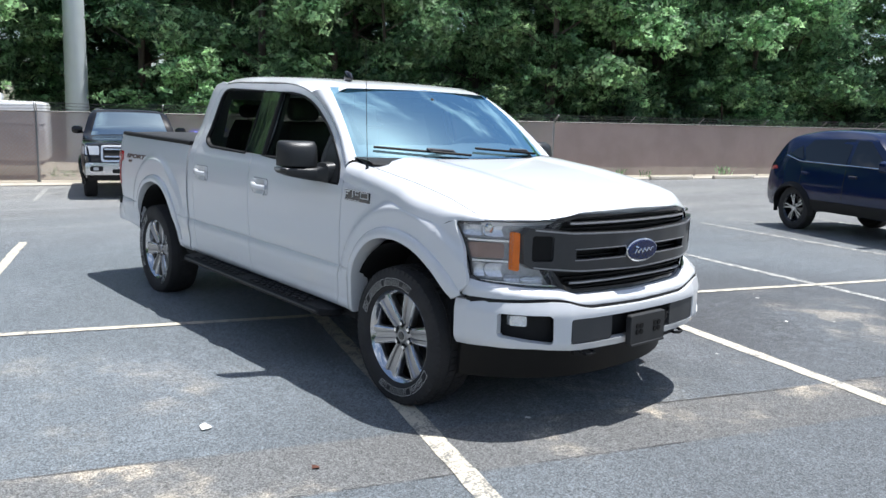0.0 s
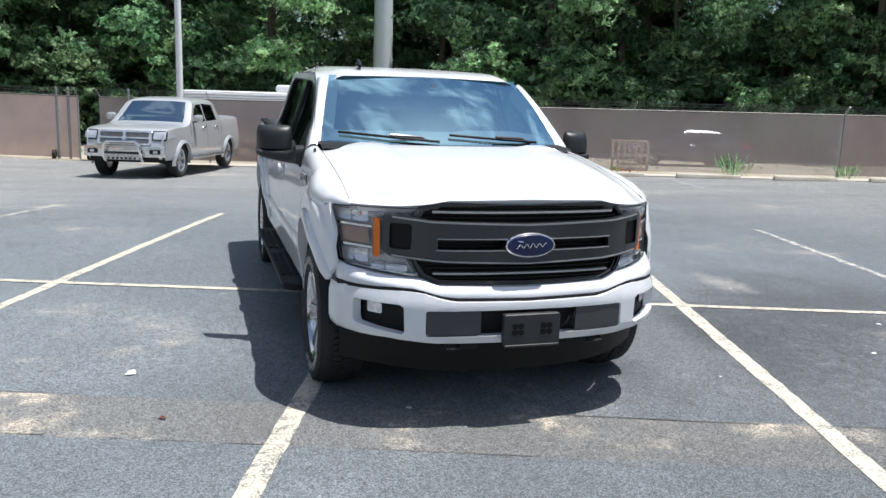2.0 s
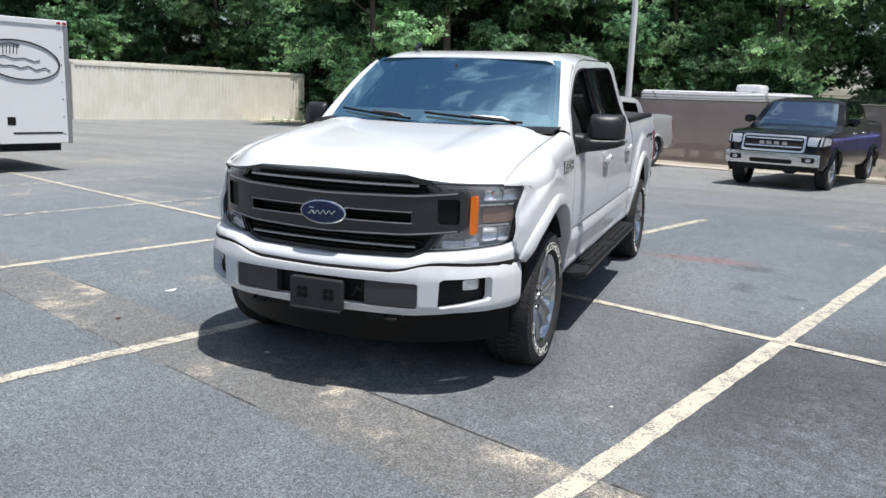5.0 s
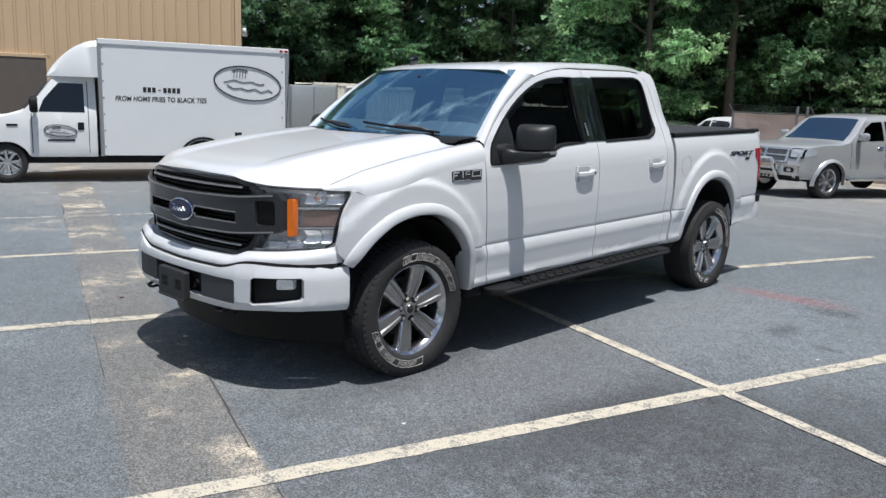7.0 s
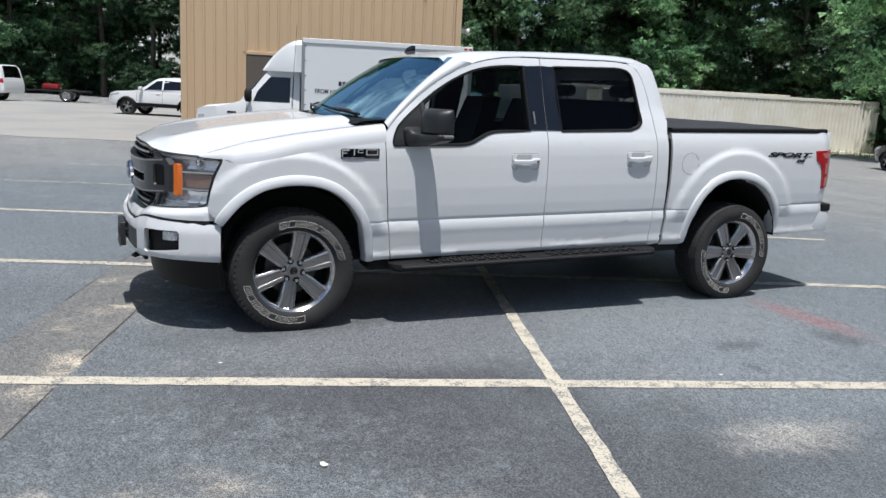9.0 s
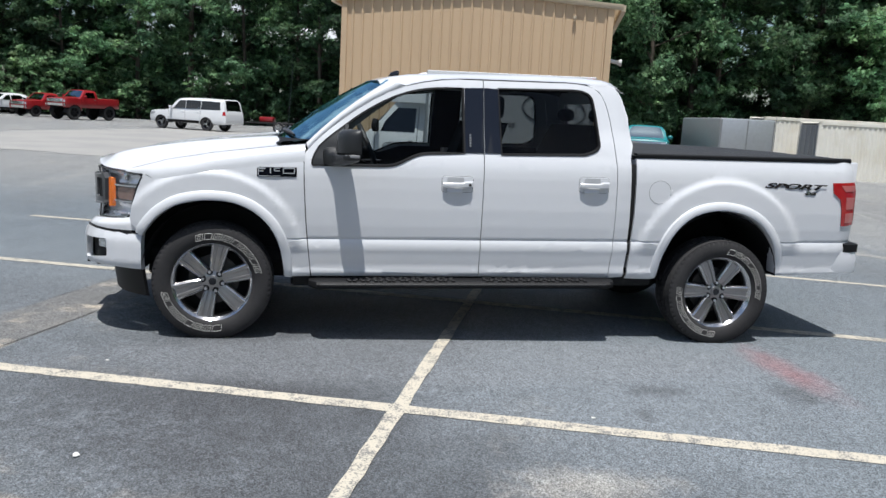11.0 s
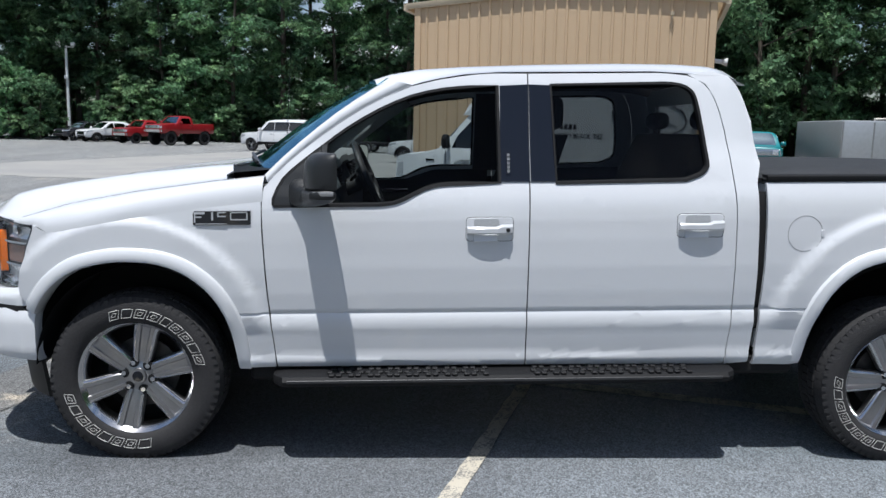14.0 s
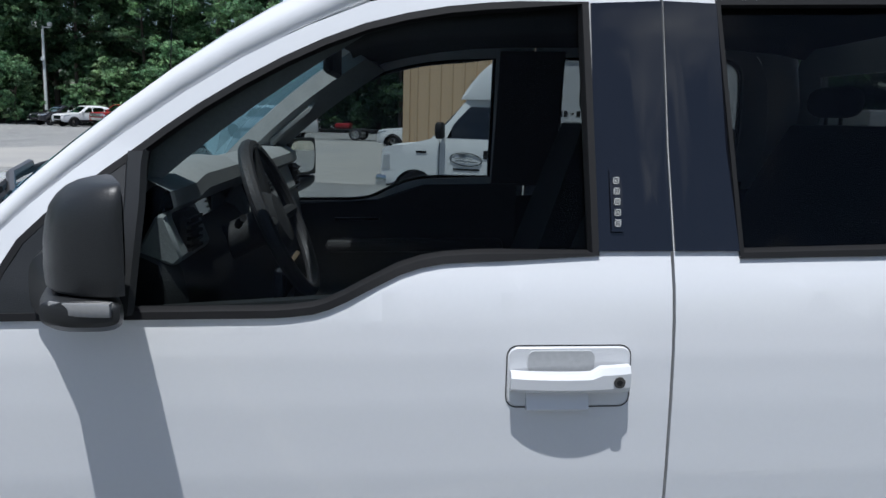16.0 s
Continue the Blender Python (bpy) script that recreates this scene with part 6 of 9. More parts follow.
rings = [superring((-0.46, y, z), w, h, 12, 2.2) for y, z, w, h in ((1.262, 1.875, 0.010, 0.012), (1.285, 1.885, 0.020, 0.030), (1.325, 1.892, 0.020, 0.038), (1.35, 1.892, 0.012, 0.036))]
loft(bm, rings, True, True)
part("roof_fin", rake(bm), BLACK_GLOSS, truck, "small black roof aerial fin")
bm = bmesh.new()
rod(bm, (-0.905, 0.42, 1.30), (-0.905, 0.42, 1.345), 0.014, 0.008, 10)
rod(bm, (-0.905, 0.42, 1.345), (-0.900, 0.46, 2.07), 0.0024, 0.0016, 6)
part("whip_aerial", rake(bm), BLACK_GLOSS, truck, "thin black whip aerial")

# ---- other vehicles on and beside the lot ----
DARK_GLASS = glass_material("dark_car_glass", (0.03, 0.035, 0.036), 1.0, straight=0.08)
# stronger reflection, given the sky's blue as its own tint
SKY_GLASS = glass_material("windshield_glass_dark", (0.05, 0.07, 0.08), 1.0, straight=0.46, cast=(0.66, 0.88, 1.0))
ALLOY = material("silver_alloy", (0.55, 0.56, 0.57), 0.25, 0.9, vary=0.1)
LAMP_CLEAR = material("clear_headlamp", (0.60, 0.62, 0.65), 0.12, 0.4, vary=0.2, scale=30, coat=0.6)


def car_wheel(parent, x, y, r, width, rim_mat, spokes, z=None, slim=False):
    s = 1 if x > 0 else -1
    w = new("wheel")
    w.parent = parent
    w.matrix_basis = Matrix.Translation((x - s * width / 2, y, r if z is None else z)) @ Euler((rnd(0, 6), 0, 0 if s > 0 else math.pi)).to_matrix().to_4x4()
    h = width / 2
    bm = bmesh.new()
    lathe(bm, [(-h * 0.8, r * 0.64), (-h, r * 0.80), (-h * 0.9, r * 0.95), (-h * 0.7, r), (h * 0.7, r), (h * 0.9, r * 0.95), (h, r * 0.80), (h * 0.8, r * 0.66)], 28)
    bmesh.ops.recalc_face_normals(bm, faces=bm.faces[:])
    part("tyre", bm, RUBBER, w)
    bm = bmesh.new()
    lathe(bm, [(-h * 0.5, 0.0), (-h * 0.5, r * 0.56), (h * 0.6, r * 0.60), (h * 0.8, r * 0.66), (h * 0.7, r * 0.68)], 28)
    bmesh.ops.recalc_face_normals(bm, faces=bm.faces[:])
    rim = part("rim", bm, BLACK_GLOSS if slim else rim_mat, w)
    for k in range(spokes):
        a = 2 * math.pi * (k // 2 * 2 + 0.5 + (-0.24 if k % 2 else 0.24)) / spokes if slim else 2 * math.pi * k / spokes
        c, q = math.cos(a), math.sin(a)
        wide = 0.034 if slim else 0.088
        rings = []
        for rr, ww, xx in ((r * 0.08, r * wide, h * 0.60), (r * 0.60, r * wide * 1.15, h * 0.66)):
            rings.append([Vector((x0, rr * c - w0 * q, rr * q + w0 * c)) for x0, w0 in ((xx - 0.03, -ww), (xx, -ww * 0.7), (xx, ww * 0.7), (xx - 0.03, ww))])
        bm = bmesh.new()
        loft(bm, rings, True, True)
        bmesh.ops.recalc_face_normals(bm, faces=bm.faces[:])
        part("spoke", bm, rim_mat, rim)
    bm = bmesh.new()
    lathe(bm, [(h * 0.5, r * 0.17), (h * 0.66, r * 0.15), (h * 0.70, r * 0.06), (h * 0.70, 0.0)], 14)
    bmesh.ops.recalc_face_normals(bm, faces=bm.faces[:])
    part("hub_cap", bm, rim_mat, rim)


CROWN = 0.055
FACES = {}


def vehicle(name, label, category, x, y, turn, spec, paint, rim=None, group=""):
    """A parked vehicle. Local axes: front towards -y, front axle at y = 0. spec holds its profile."""
    root = thing(name, (x, y, ground_z(x, y)), label, category, group, turn=turn)
    W, wb, r = spec["half"], spec["wb"], spec["wheel"]
    zb, belt = spec["sill"], spec["belt"]
    top = spec["top"]
    rim = rim or ALLOY
    narrow = spec.get("narrow", 0.30)
    y0, y1 = top[0][0], top[-1][0]
    z_roof = max(p[1] for p in top)
    soft = arc(top, 3)

    def half(yy, z):
        w = W - (0.04 * ss((zb + 0.12 - z) / 0.12)) - 0.02 * ss((z - belt + 0.25) / 0.25) - max(0, z - belt) * narrow
        w -= 0.55 * max(0, (y0 + 0.50) - yy) ** 2 + 0.5 * max(0, yy - (y1 - 0.45)) ** 2
        w -= 0.075 * ss((z - (z_roof - 0.16)) / 0.16) ** 1.5
        w += 0.018 * math.exp(-((z - (zb + 0.42 * (belt - zb))) / 0.22) ** 2)
        return w

    # top skin over hood, roof and tail, cut where the glass sits
    glass = spec["glass"]
    def strip_of(a, b, inset, lift):
        rings = []
        pts = soft[3 * a:3 * b + 1]
        fine = []
        for (p, q) in zip(pts, pts[1:]):
            n = max(1, int(math.hypot(q[0] - p[0], q[1] - p[1]) / 0.12))
            fine += [(p[0] + (q[0] - p[0]) * i / n, p[1] + (q[1] - p[1]) * i / n) for i in range(n)]
        fine.append(pts[-1])
        for yy, z in fine:
            w = half(yy, z) - inset
            rings.append([Vector((w * u, yy + (0.05 * u * u if z < belt + 0.1 and yy < 0 else 0), z + lift - CROWN * (0.35 * u * u + 0.65 * abs(u) ** 9))) for u in (-1, -0.985, -0.96, -0.92, -0.85, -0.7, -0.5, -0.25, 0, 0.25, 0.5, 0.7, 0.85, 0.92, 0.96, 0.985, 1)])
        bm = bmesh.new()
        loft(bm, rings, False, False)
        bmesh.ops.recalc_face_normals(bm, faces=bm.faces[:])
        return bm
    part("body", strip_of(0, len(top) - 1, 0.0, 0.0), paint, root)
    for a, b, nm in glass:
        part(nm, strip_of(a, b, 0.055, 0.006), SKY_GLASS if nm == "windshield" else DARK_GLASS, root, "dark reflective " + nm.replace("_", " "))
    # side sheets with wheel arches
    def arch(cy):
        ra = r * 1.17
        return [(cy + ra * math.cos(a), r + ra * math.sin(a)) for a in uneven(0.0, math.pi, 12)]
    low = [(y0 + 0.06, zb)] + [(p[0], max(p[1], zb)) for p in arch(0.0)[::-1]] + [(p[0], max(p[1], zb)) for p in arch(wb)[::-1]] + [(y1 - 0.06, zb)]
    loop = low + [(p[0], p[1]) for p in soft[::-1] if p[1] > zb + 0.01]
    for s in (1, -1):
        bm = skin([loop], lambda u, v: (s * half(u, v), u, v - CROWN * 1.0), steps(y0, y1, 0.16)[1:-1], [zb + 0.06, zb + 0.12, zb + 0.25, belt - 0.35, belt - 0.25, belt - 0.12, belt - 0.02, belt + 0.1, belt + 0.3, z_roof - 0.16, z_roof - 0.10, z_roof - 0.05], 0.03, (-s, 0, 0))
        part("side_panel", bm, paint, root)
        for w in spec["windows"]:
            bm = skin([w], lambda u, v: (s * (half(u, v) + 0.006), u, v - CROWN), steps(y0, y1, 0.16), [belt + 0.1, belt + 0.3], 0.01, (-s, 0, 0))
            part("side_window", bm, DARK_GLASS, root)
        if spec.get("cladding"):
            loop3 = [(r * 1.2, zb + 0.005), (wb - r * 1.2, zb + 0.005), (wb - r * 1.2, zb + 0.17), (r * 1.2, zb + 0.17)]
            bm = skin([loop3], lambda u, v: (s * (half(u, v) + 0.012), u, v - CROWN), steps(y0, y1, 0.16), [zb + 0.08], 0.01, (-s, 0, 0))
            part("sill_cladding", bm, BLACK_PLASTIC, root, "black sill cladding")
            bm = bmesh.new()
            tube(bm, [(s * (half(yy, belt + 0.03) + 0.010), yy, belt + CROWN + 0.02 * (yy - 0.8) - CROWN) for yy in uneven(0.75, 2.60, 8)] + [(s * (half(2.95, 1.2) + 0.012), 2.95, belt + 0.12)], 0.009, 5)
            part("window_trim", bm, CHROME, root, "chrome window trim")
        for yy in spec["seams"]:
            bm = skin([[(yy, zb + 0.06), (yy + 0.012, zb + 0.06), (yy + 0.012, belt), (yy, belt)]], lambda u, v: (s * (half(u, v) + 0.003), u, v - CROWN), [], [zb + 0.25, belt - 0.25, belt - 0.02], 0.004, (-s, 0, 0))
            part("door_seam", bm, DARK, root)
        for yy in spec["handles"]:
            bm = bmesh.new()
            o = half(yy, belt - 0.12)
            box(bm, min(s * (o - 0.01), s * (o + 0.03)), max(s * (o - 0.01), s * (o + 0.03)), yy, yy + 0.18, belt - 0.175, belt - 0.13, 0.012)
            part("door_handle", bm, spec.get("handle_mat", paint), root)
        for cy in (0.0, wb):
            car_wheel(root, s * (W - 0.015), cy, r, spec.get("tyre", 0.23), rim, spec.get("spokes", 5), slim=spec.get("slim", False))
            bm = bmesh.new()
            ra = r * 1.16
            loft(bm, [[Vector((s * xx, cy + ra * math.cos(a), r - 0.03 + ra * math.sin(a))) for xx in (W - 0.5, W - 0.05)] for a in uneven(0, math.pi, 12)], False, False)
            part("wheel_well", bm, DARK, root)
            if spec.get("flare"):
                bm = bmesh.new()
                rings = []
                for a in uneven(-0.1, math.pi + 0.1, 16):
                    def at(k, o):
                        yy, zz = cy + (ra + k) * math.cos(a), r + (ra + k) * math.sin(a)
                        return Vector((s * (half(yy, zz) + o), yy, zz - CROWN))
                    rings.append([at(0.07, 0.0), at(0.05, 0.03), at(0.0, CROWN), at(-0.01, -0.02)])
                loft(bm, rings, False, False)
                bmesh.ops.recalc_face_normals(bm, faces=bm.faces[:])
                part("wheel_flare", bm, spec.get("flare_mat", paint), root)
        # mirrors and lamps
        ym, zm = spec["mirror"]
        bm = bmesh.new()
        o = half(ym, zm)
        loft(bm, [superring((s * (o + 0.14), yy, zm), w, h, 12, 2.6) for yy, w, h in ((ym - 0.03, 0.05, 0.04), (ym, 0.11, 0.085), (ym + 0.10, 0.12, 0.09), (ym + 0.12, 0.10, 0.075))], True, True)
        box(bm, min(s * (o - 0.05), s * (o + 0.06)), max(s * (o - 0.05), s * (o + 0.06)), ym + 0.02, ym + 0.08, zm - 0.08, zm - 0.04)
        bmesh.ops.recalc_face_normals(bm, faces=bm.faces[:])
        part("door_mirror", bm, spec.get("mirror_mat", paint), root)
        for nm, loop2, mat in (("headlamp", spec["head"], LAMP_CLEAR), ("tail_lamp", spec["tail"], RED_LENS)):
            bm = skin([loop2], lambda u, v: (s * (half(u, v) + 0.007), u, v - CROWN), steps(y0, y1, 0.08), [], 0.02, (-s, 0, 0))
            part(nm, bm, mat, root)
    # nose: lamps, grille, bumper
    f = spec["front"]
    def face_y(z):
        best = y0
        for (p, q) in zip(soft, soft[1:]):
            if p[1] <= z <= q[1] and q[0] < 0.4:
                best = p[0] + (q[0] - p[0]) * (z - p[1]) / max(q[1] - p[1], 1e-6)
                break
        return best

    def front_at(x, z, lift=0.0):
        """The nose's surface at x across and height z, moved out by lift."""
        yy = face_y(z)
        for _ in range(3):
            k = min(1.0, abs(x) / max(half(yy, z), 0.1))
            yy = face_y(z + CROWN * (0.35 * k * k + 0.65 * k ** 9)) + 0.05 * k * k
        return (x, yy - lift, z)
    FACES[root.name] = front_at
    for nm, x0, x1, z0, z1, mat, both, *more in f:
        lift = more[0] if more else 0.014
        for s in ((1, -1) if both else (1,)):
            a, b = (x0, x1) if s > 0 else (-x1, -x0)
            bm = skin([rounded(a, b, z0, z1, min(0.03, (z1 - z0) / 3, (b - a) / 3))], lambda u, v: front_at(u, v, lift), steps(a, b, 0.08)[1:-1], steps(z0, z1, 0.05)[1:-1], 0.06, (0, 1, 0))
            part(nm, bm, mat, root)
    if "rear" in spec:
        for nm, x0, x1, z0, z1, mat in spec["rear"]:
            bm = bmesh.new()
            box(bm, x0, x1, y1 - 0.10, y1 + 0.02, z0, z1, 0.01)
            part(nm, bm, mat, root)
    bm = bmesh.new()
    box(bm, -W + 0.22, W - 0.22, y0 + 0.2, y1 - 0.15, zb - 0.04, zb + 0.25)
    part("underbody", bm, DARK, root)
    return root


SILVER_TRIM = material("bright_silver_trim", (0.70, 0.71, 0.72), 0.22, 0.8, vary=0.05)
PICKUP_TOP = [(-0.90, 0.46), (-0.95, 0.60), (-0.95, 0.78), (-0.90, 0.95), (-0.84, 1.12), (-0.66, 1.19), (-0.2, 1.245), (0.55, 1.31), (1.16, 1.80), (1.45, 1.885), (2.0, 1.92), (2.55, 1.90), (2.76, 1.85), (2.93, 1.42), (2.97, 1.385), (4.60, 1.40), (4.74, 1.37), (4.79, 0.80), (4.80, 0.55)]
PICKUP = dict(half=1.0, wb=3.57, wheel=0.41, sill=0.50, belt=1.31, top=PICKUP_TOP, glass=[(7, 8, "windshield"), (12, 13, "rear_window")], narrow=0.30,
              windows=[[(0.82, 1.35), (1.72, 1.37), (1.72, 1.80), (1.38, 1.78), (1.15, 1.66)], [(1.82, 1.37), (2.62, 1.39), (2.55, 1.78), (1.82, 1.81)]], seams=[0.62, 1.77, 2.70, 2.95], handles=[1.50, 2.42],
              mirror=(0.80, 1.40), head=[(-0.88, 0.98), (-0.50, 1.02), (-0.48, 1.14), (-0.80, 1.17)], tail=[(4.62, 0.95), (4.78, 0.95), (4.74, 1.33), (4.62, 1.33)], flare=True, tyre=0.27, spokes=6,
              front=[("lower_valance", -0.90, 0.90, 0.40, 0.53, BLACK_PLASTIC, False, 0.004), ("bumper", -0.93, 0.93, 0.52, 0.765, SILVER_TRIM, False, 0.05), ("bumper_slot", -0.42, 0.42, 0.555, 0.64, DARK, False, 0.060), ("fog_recess", 0.60, 0.84, 0.595, 0.70, DARK, True, 0.060), ("fog_lamp", 0.68, 0.78, 0.615, 0.68, LAMP_CLEAR, True, 0.068),
                     ("lamp_surround", 0.63, 0.945, 0.90, 1.125, BLACK_GLOSS, True, 0.014), ("headlamp", 0.66, 0.93, 0.93, 1.105, LAMP_CLEAR, True, 0.026), ("grille", -0.61, 0.61, 0.79, 1.12, DARK, False, 0.014)],
              rear=[("rear_bumper", -0.95, 0.95, 0.52, 0.70, CHROME)], handle_mat=CHROME)
SILVER = material("silver_metallic_paint", (0.54, 0.55, 0.56), 0.30, 0.45, vary=0.03, coat=0.6)
BLACK_PAINT = material("black_car_paint", (0.004, 0.0045, 0.006), 0.14, spec=0.35, vary=0.05, coat=0.25)
NAVY = material("navy_blue_paint", (0.005, 0.013, 0.052), 0.10, 0.0, spec=0.4, vary=0.05, coat=0.2)
GREY_PAINT = material("dark_grey_paint", (0.042, 0.043, 0.054), 0.25, 0.25, vary=0.05, coat=0.7)
RED_PAINT = material("red_paint", (0.30, 0.014, 0.018), 0.3, vary=0.1, coat=0.5)
TEAL = material("teal_paint", (0.010, 0.20, 0.22), 0.35, vary=0.12, coat=0.4)
BLUE_PAINT = material("bright_blue_paint", (0.02, 0.05, 0.60), 0.28, 0.2, vary=0.08, coat=0.6)

# silver pickup with a tubular bull bar
ram = vehicle("pickup_truck", "silver crew-cab pickup with chrome bull bar, parked by the fence", "pickup truck", -2.78, 15.25, -19.5, PICKUP, SILVER)
ram.scale = (0.965, 0.97, 0.955)
bm = bmesh.new()
tube(bm, [(-0.42, -0.96, 0.42), (-0.44, -1.06, 0.55), (-0.40, -1.10, 0.80), (-0.33, -1.10, 0.88), (0.33, -1.10, 0.88), (0.40, -1.10, 0.80), (0.44, -1.06, 0.55), (0.42, -0.96, 0.42)], 0.038, 8)
part("bull_bar", bm, CHROME, ram, "chrome tubular bull bar")
bm = bmesh.new()
prism(bm, [(-0.40, 0.46), (0.40, 0.46), (0.43, 0.60), (-0.43, 0.60)], -1.09, -1.03, "y", 0.01)
part("skid_plate", bm, ALLOY, ram)
for x in [-0.30 + 0.1 * k for k in range(7)]:
    bm = bmesh.new()
    rod(bm, (x, -1.093, 0.50), (x, -1.097, 0.50), 0.026, n=10)
    part("skid_hole", bm, DARK, ram)
face = FACES[ram.name]
MESH = material("grille_mesh", (0.16, 0.16, 0.165), 0.4, 0.6, vary=0.4, fine=180)
bm = skin([rounded(-0.62, 0.62, 0.80, 1.125, 0.05), rounded(-0.565, -0.03, 0.975, 1.085, 0.03), rounded(0.03, 0.565, 0.975, 1.085, 0.03), rounded(-0.565, -0.03, 0.835, 0.945, 0.03), rounded(0.03, 0.565, 0.835, 0.945, 0.03)], lambda u, v: face(u, v, 0.034), steps(-0.6, 0.6, 0.06), steps(0.80, 1.12, 0.05), 0.03, (0, 1, 0))
part("grille_frame", bm, SILVER_TRIM, ram, "silver cross-bar grille frame")
for x in (-0.30, 0.30):
    for z in (0.835, 0.975):
        bm = skin([rounded(x - 0.27, x + 0.27, z, z + 0.11, 0.02)], lambda u, v: face(u, v, 0.020), steps(x - 0.27, x + 0.27, 0.08)[1:-1], [], 0.02, (0, 1, 0))
        part("grille_insert", bm, MESH, ram)
for s in (1, -1):
    bm = bmesh.new()
    box(bm, min(s * 0.93, s * 1.08), max(s * 0.93, s * 1.08), 0.60, 2.9, 0.40, 0.46, 0.02)
    part("side_step", bm, CHROME, ram)

# dark pickup with a chrome bumper
dark = vehicle("pickup_truck", "black crew-cab pickup with chrome bumper, parked by the fence", "pickup truck", 2.5, 14.3, -17.0, PICKUP, BLACK_PAINT)
face = FACES[dark.name]
for z in (0.88, 1.03):
    bm = skin([rounded(-0.56, 0.56, z, z + 0.03, 0.008)], lambda u, v: face(u, v, 0.030), steps(-0.5, 0.5, 0.08), [], 0.02, (0, 1, 0))
    part("grille_slat", bm, SILVER_TRIM, dark)
bm = skin([rounded(-0.63, 0.63, 0.785, 1.125, 0.06), rounded(-0.59, 0.59, 0.825, 1.085, 0.05)], lambda u, v: face(u, v, 0.036), steps(-0.6, 0.6, 0.08), steps(0.8, 1.1, 0.06), 0.03, (0, 1, 0))
part("grille_frame", bm, SILVER_TRIM, dark, "bright silver grille frame")
bm = bmesh.new()
for k, x in enumerate((-0.22, -0.08, 0.07, 0.23)):
    box(bm, x - 0.05, x + 0.05, face(0, 0.95)[1] - 0.05, face(0, 0.95)[1] - 0.01, 0.925, 0.99, 0.006)
part("grille_badge", bm, ALLOY, dark, "bright grille badge as plain bars")

# dark blue compact SUV
SUV_TOP = [(-0.82, 0.42), (-0.88, 0.55), (-0.88, 0.72), (-0.80, 0.92), (-0.55, 1.00), (0.45, 1.10), (1.18, 1.56), (1.50, 1.64), (2.2, 1.67), (2.75, 1.62), (3.08, 1.50), (3.38, 1.10), (3.46, 0.95), (3.48, 0.62), (3.41, 0.42)]
SUV = dict(half=0.92, wb=2.70, wheel=0.36, sill=0.42, belt=1.10, top=SUV_TOP, glass=[(5, 6, "windshield"), (10, 11, "rear_window")], narrow=0.34,
           windows=[[(0.80, 1.15), (1.55, 1.16), (1.55, 1.56), (1.30, 1.54)], [(1.63, 1.16), (2.50, 1.20), (2.62, 1.40), (2.48, 1.54), (1.63, 1.57)], [(2.58, 1.22), (2.94, 1.30), (2.70, 1.44)]], seams=[0.45, 1.59, 2.54], handles=[1.32, 2.36],
           mirror=(0.62, 1.14), head=[(-0.82, 0.82), (-0.35, 0.92), (-0.35, 0.99), (-0.74, 0.93)], tail=[(3.14, 1.04), (3.44, 1.00), (3.40, 1.07), (3.20, 1.09)], flare=True, flare_mat=BLACK_PLASTIC, spokes=10, slim=True, tyre=0.22,
           front=[("grille", -0.48, 0.48, 0.56, 0.84, BLACK_GLOSS, False), ("headlamp", 0.52, 0.86, 0.78, 0.89, LAMP_CLEAR, True), ("lower_grille", -0.5, 0.5, 0.40, 0.50, DARK, False)],
           rear=[("rear_bumper", -0.70, 0.70, 0.44, 0.60, BLACK_PLASTIC)], cladding=True)
vehicle("suv", "dark blue compact SUV with alloy wheels, parked on asphalt", "SUV", 9.12, 0.09, -24.0, SUV, NAVY)

SEDAN_TOP = [(-0.86, 0.32), (-0.92, 0.45), (-0.90, 0.62), (-0.78, 0.76), (-0.45, 0.86), (0.42, 0.96), (1.20, 1.36), (1.60, 1.42), (2.10, 1.41), (2.75, 1.28), (3.30, 1.06), (3.62, 1.02), (3.70, 0.85), (3.74, 0.55), (3.66, 0.34)]
SEDAN = dict(half=0.90, wb=2.70, wheel=0.325, sill=0.34, belt=0.95, top=SEDAN_TOP, glass=[(5, 6, "windshield"), (9, 10, "rear_window")], narrow=0.42,
             windows=[[(0.80, 0.99), (1.58, 1.0), (1.58, 1.34), (1.32, 1.32)], [(1.64, 1.0), (2.60, 1.03), (2.35, 1.27), (1.64, 1.35)]], seams=[0.42, 1.60, 2.45], handles=[1.34, 2.28],
             mirror=(0.66, 0.99), head=[(-0.84, 0.66), (-0.36, 0.78), (-0.36, 0.85), (-0.72, 0.78)], tail=[(3.22, 0.90), (3.50, 0.80), (3.70, 0.77), (3.69, 0.84), (3.56, 0.87), (3.60, 0.93), (3.40, 0.97)], slim=True, spokes=10, tyre=0.21,
             front=[("grille", -0.55, 0.55, 0.56, 0.68, BLACK_GLOSS, False), ("headlamp", 0.55, 0.84, 0.60, 0.72, LAMP_CLEAR, True), ("lower_grille", -0.6, 0.6, 0.36, 0.47, DARK, False)],
             rear=[("rear_bumper", -0.80, 0.80, 0.36, 0.55, BLACK_PLASTIC)])
vehicle("sedan", "dark grey four-door sedan parked at the lot's edge", "sedan", -11.95, 23.85, 246.5, SEDAN, GREY_PAINT)
CAR_WHITE = material("white_paint", (0.74, 0.75, 0.76), 0.28, vary=0.02, coat=0.5)
vehicle("suv", "white SUV parked behind the sedan", "SUV", -11.7, 28.0, 250.0, SUV, CAR_WHITE)
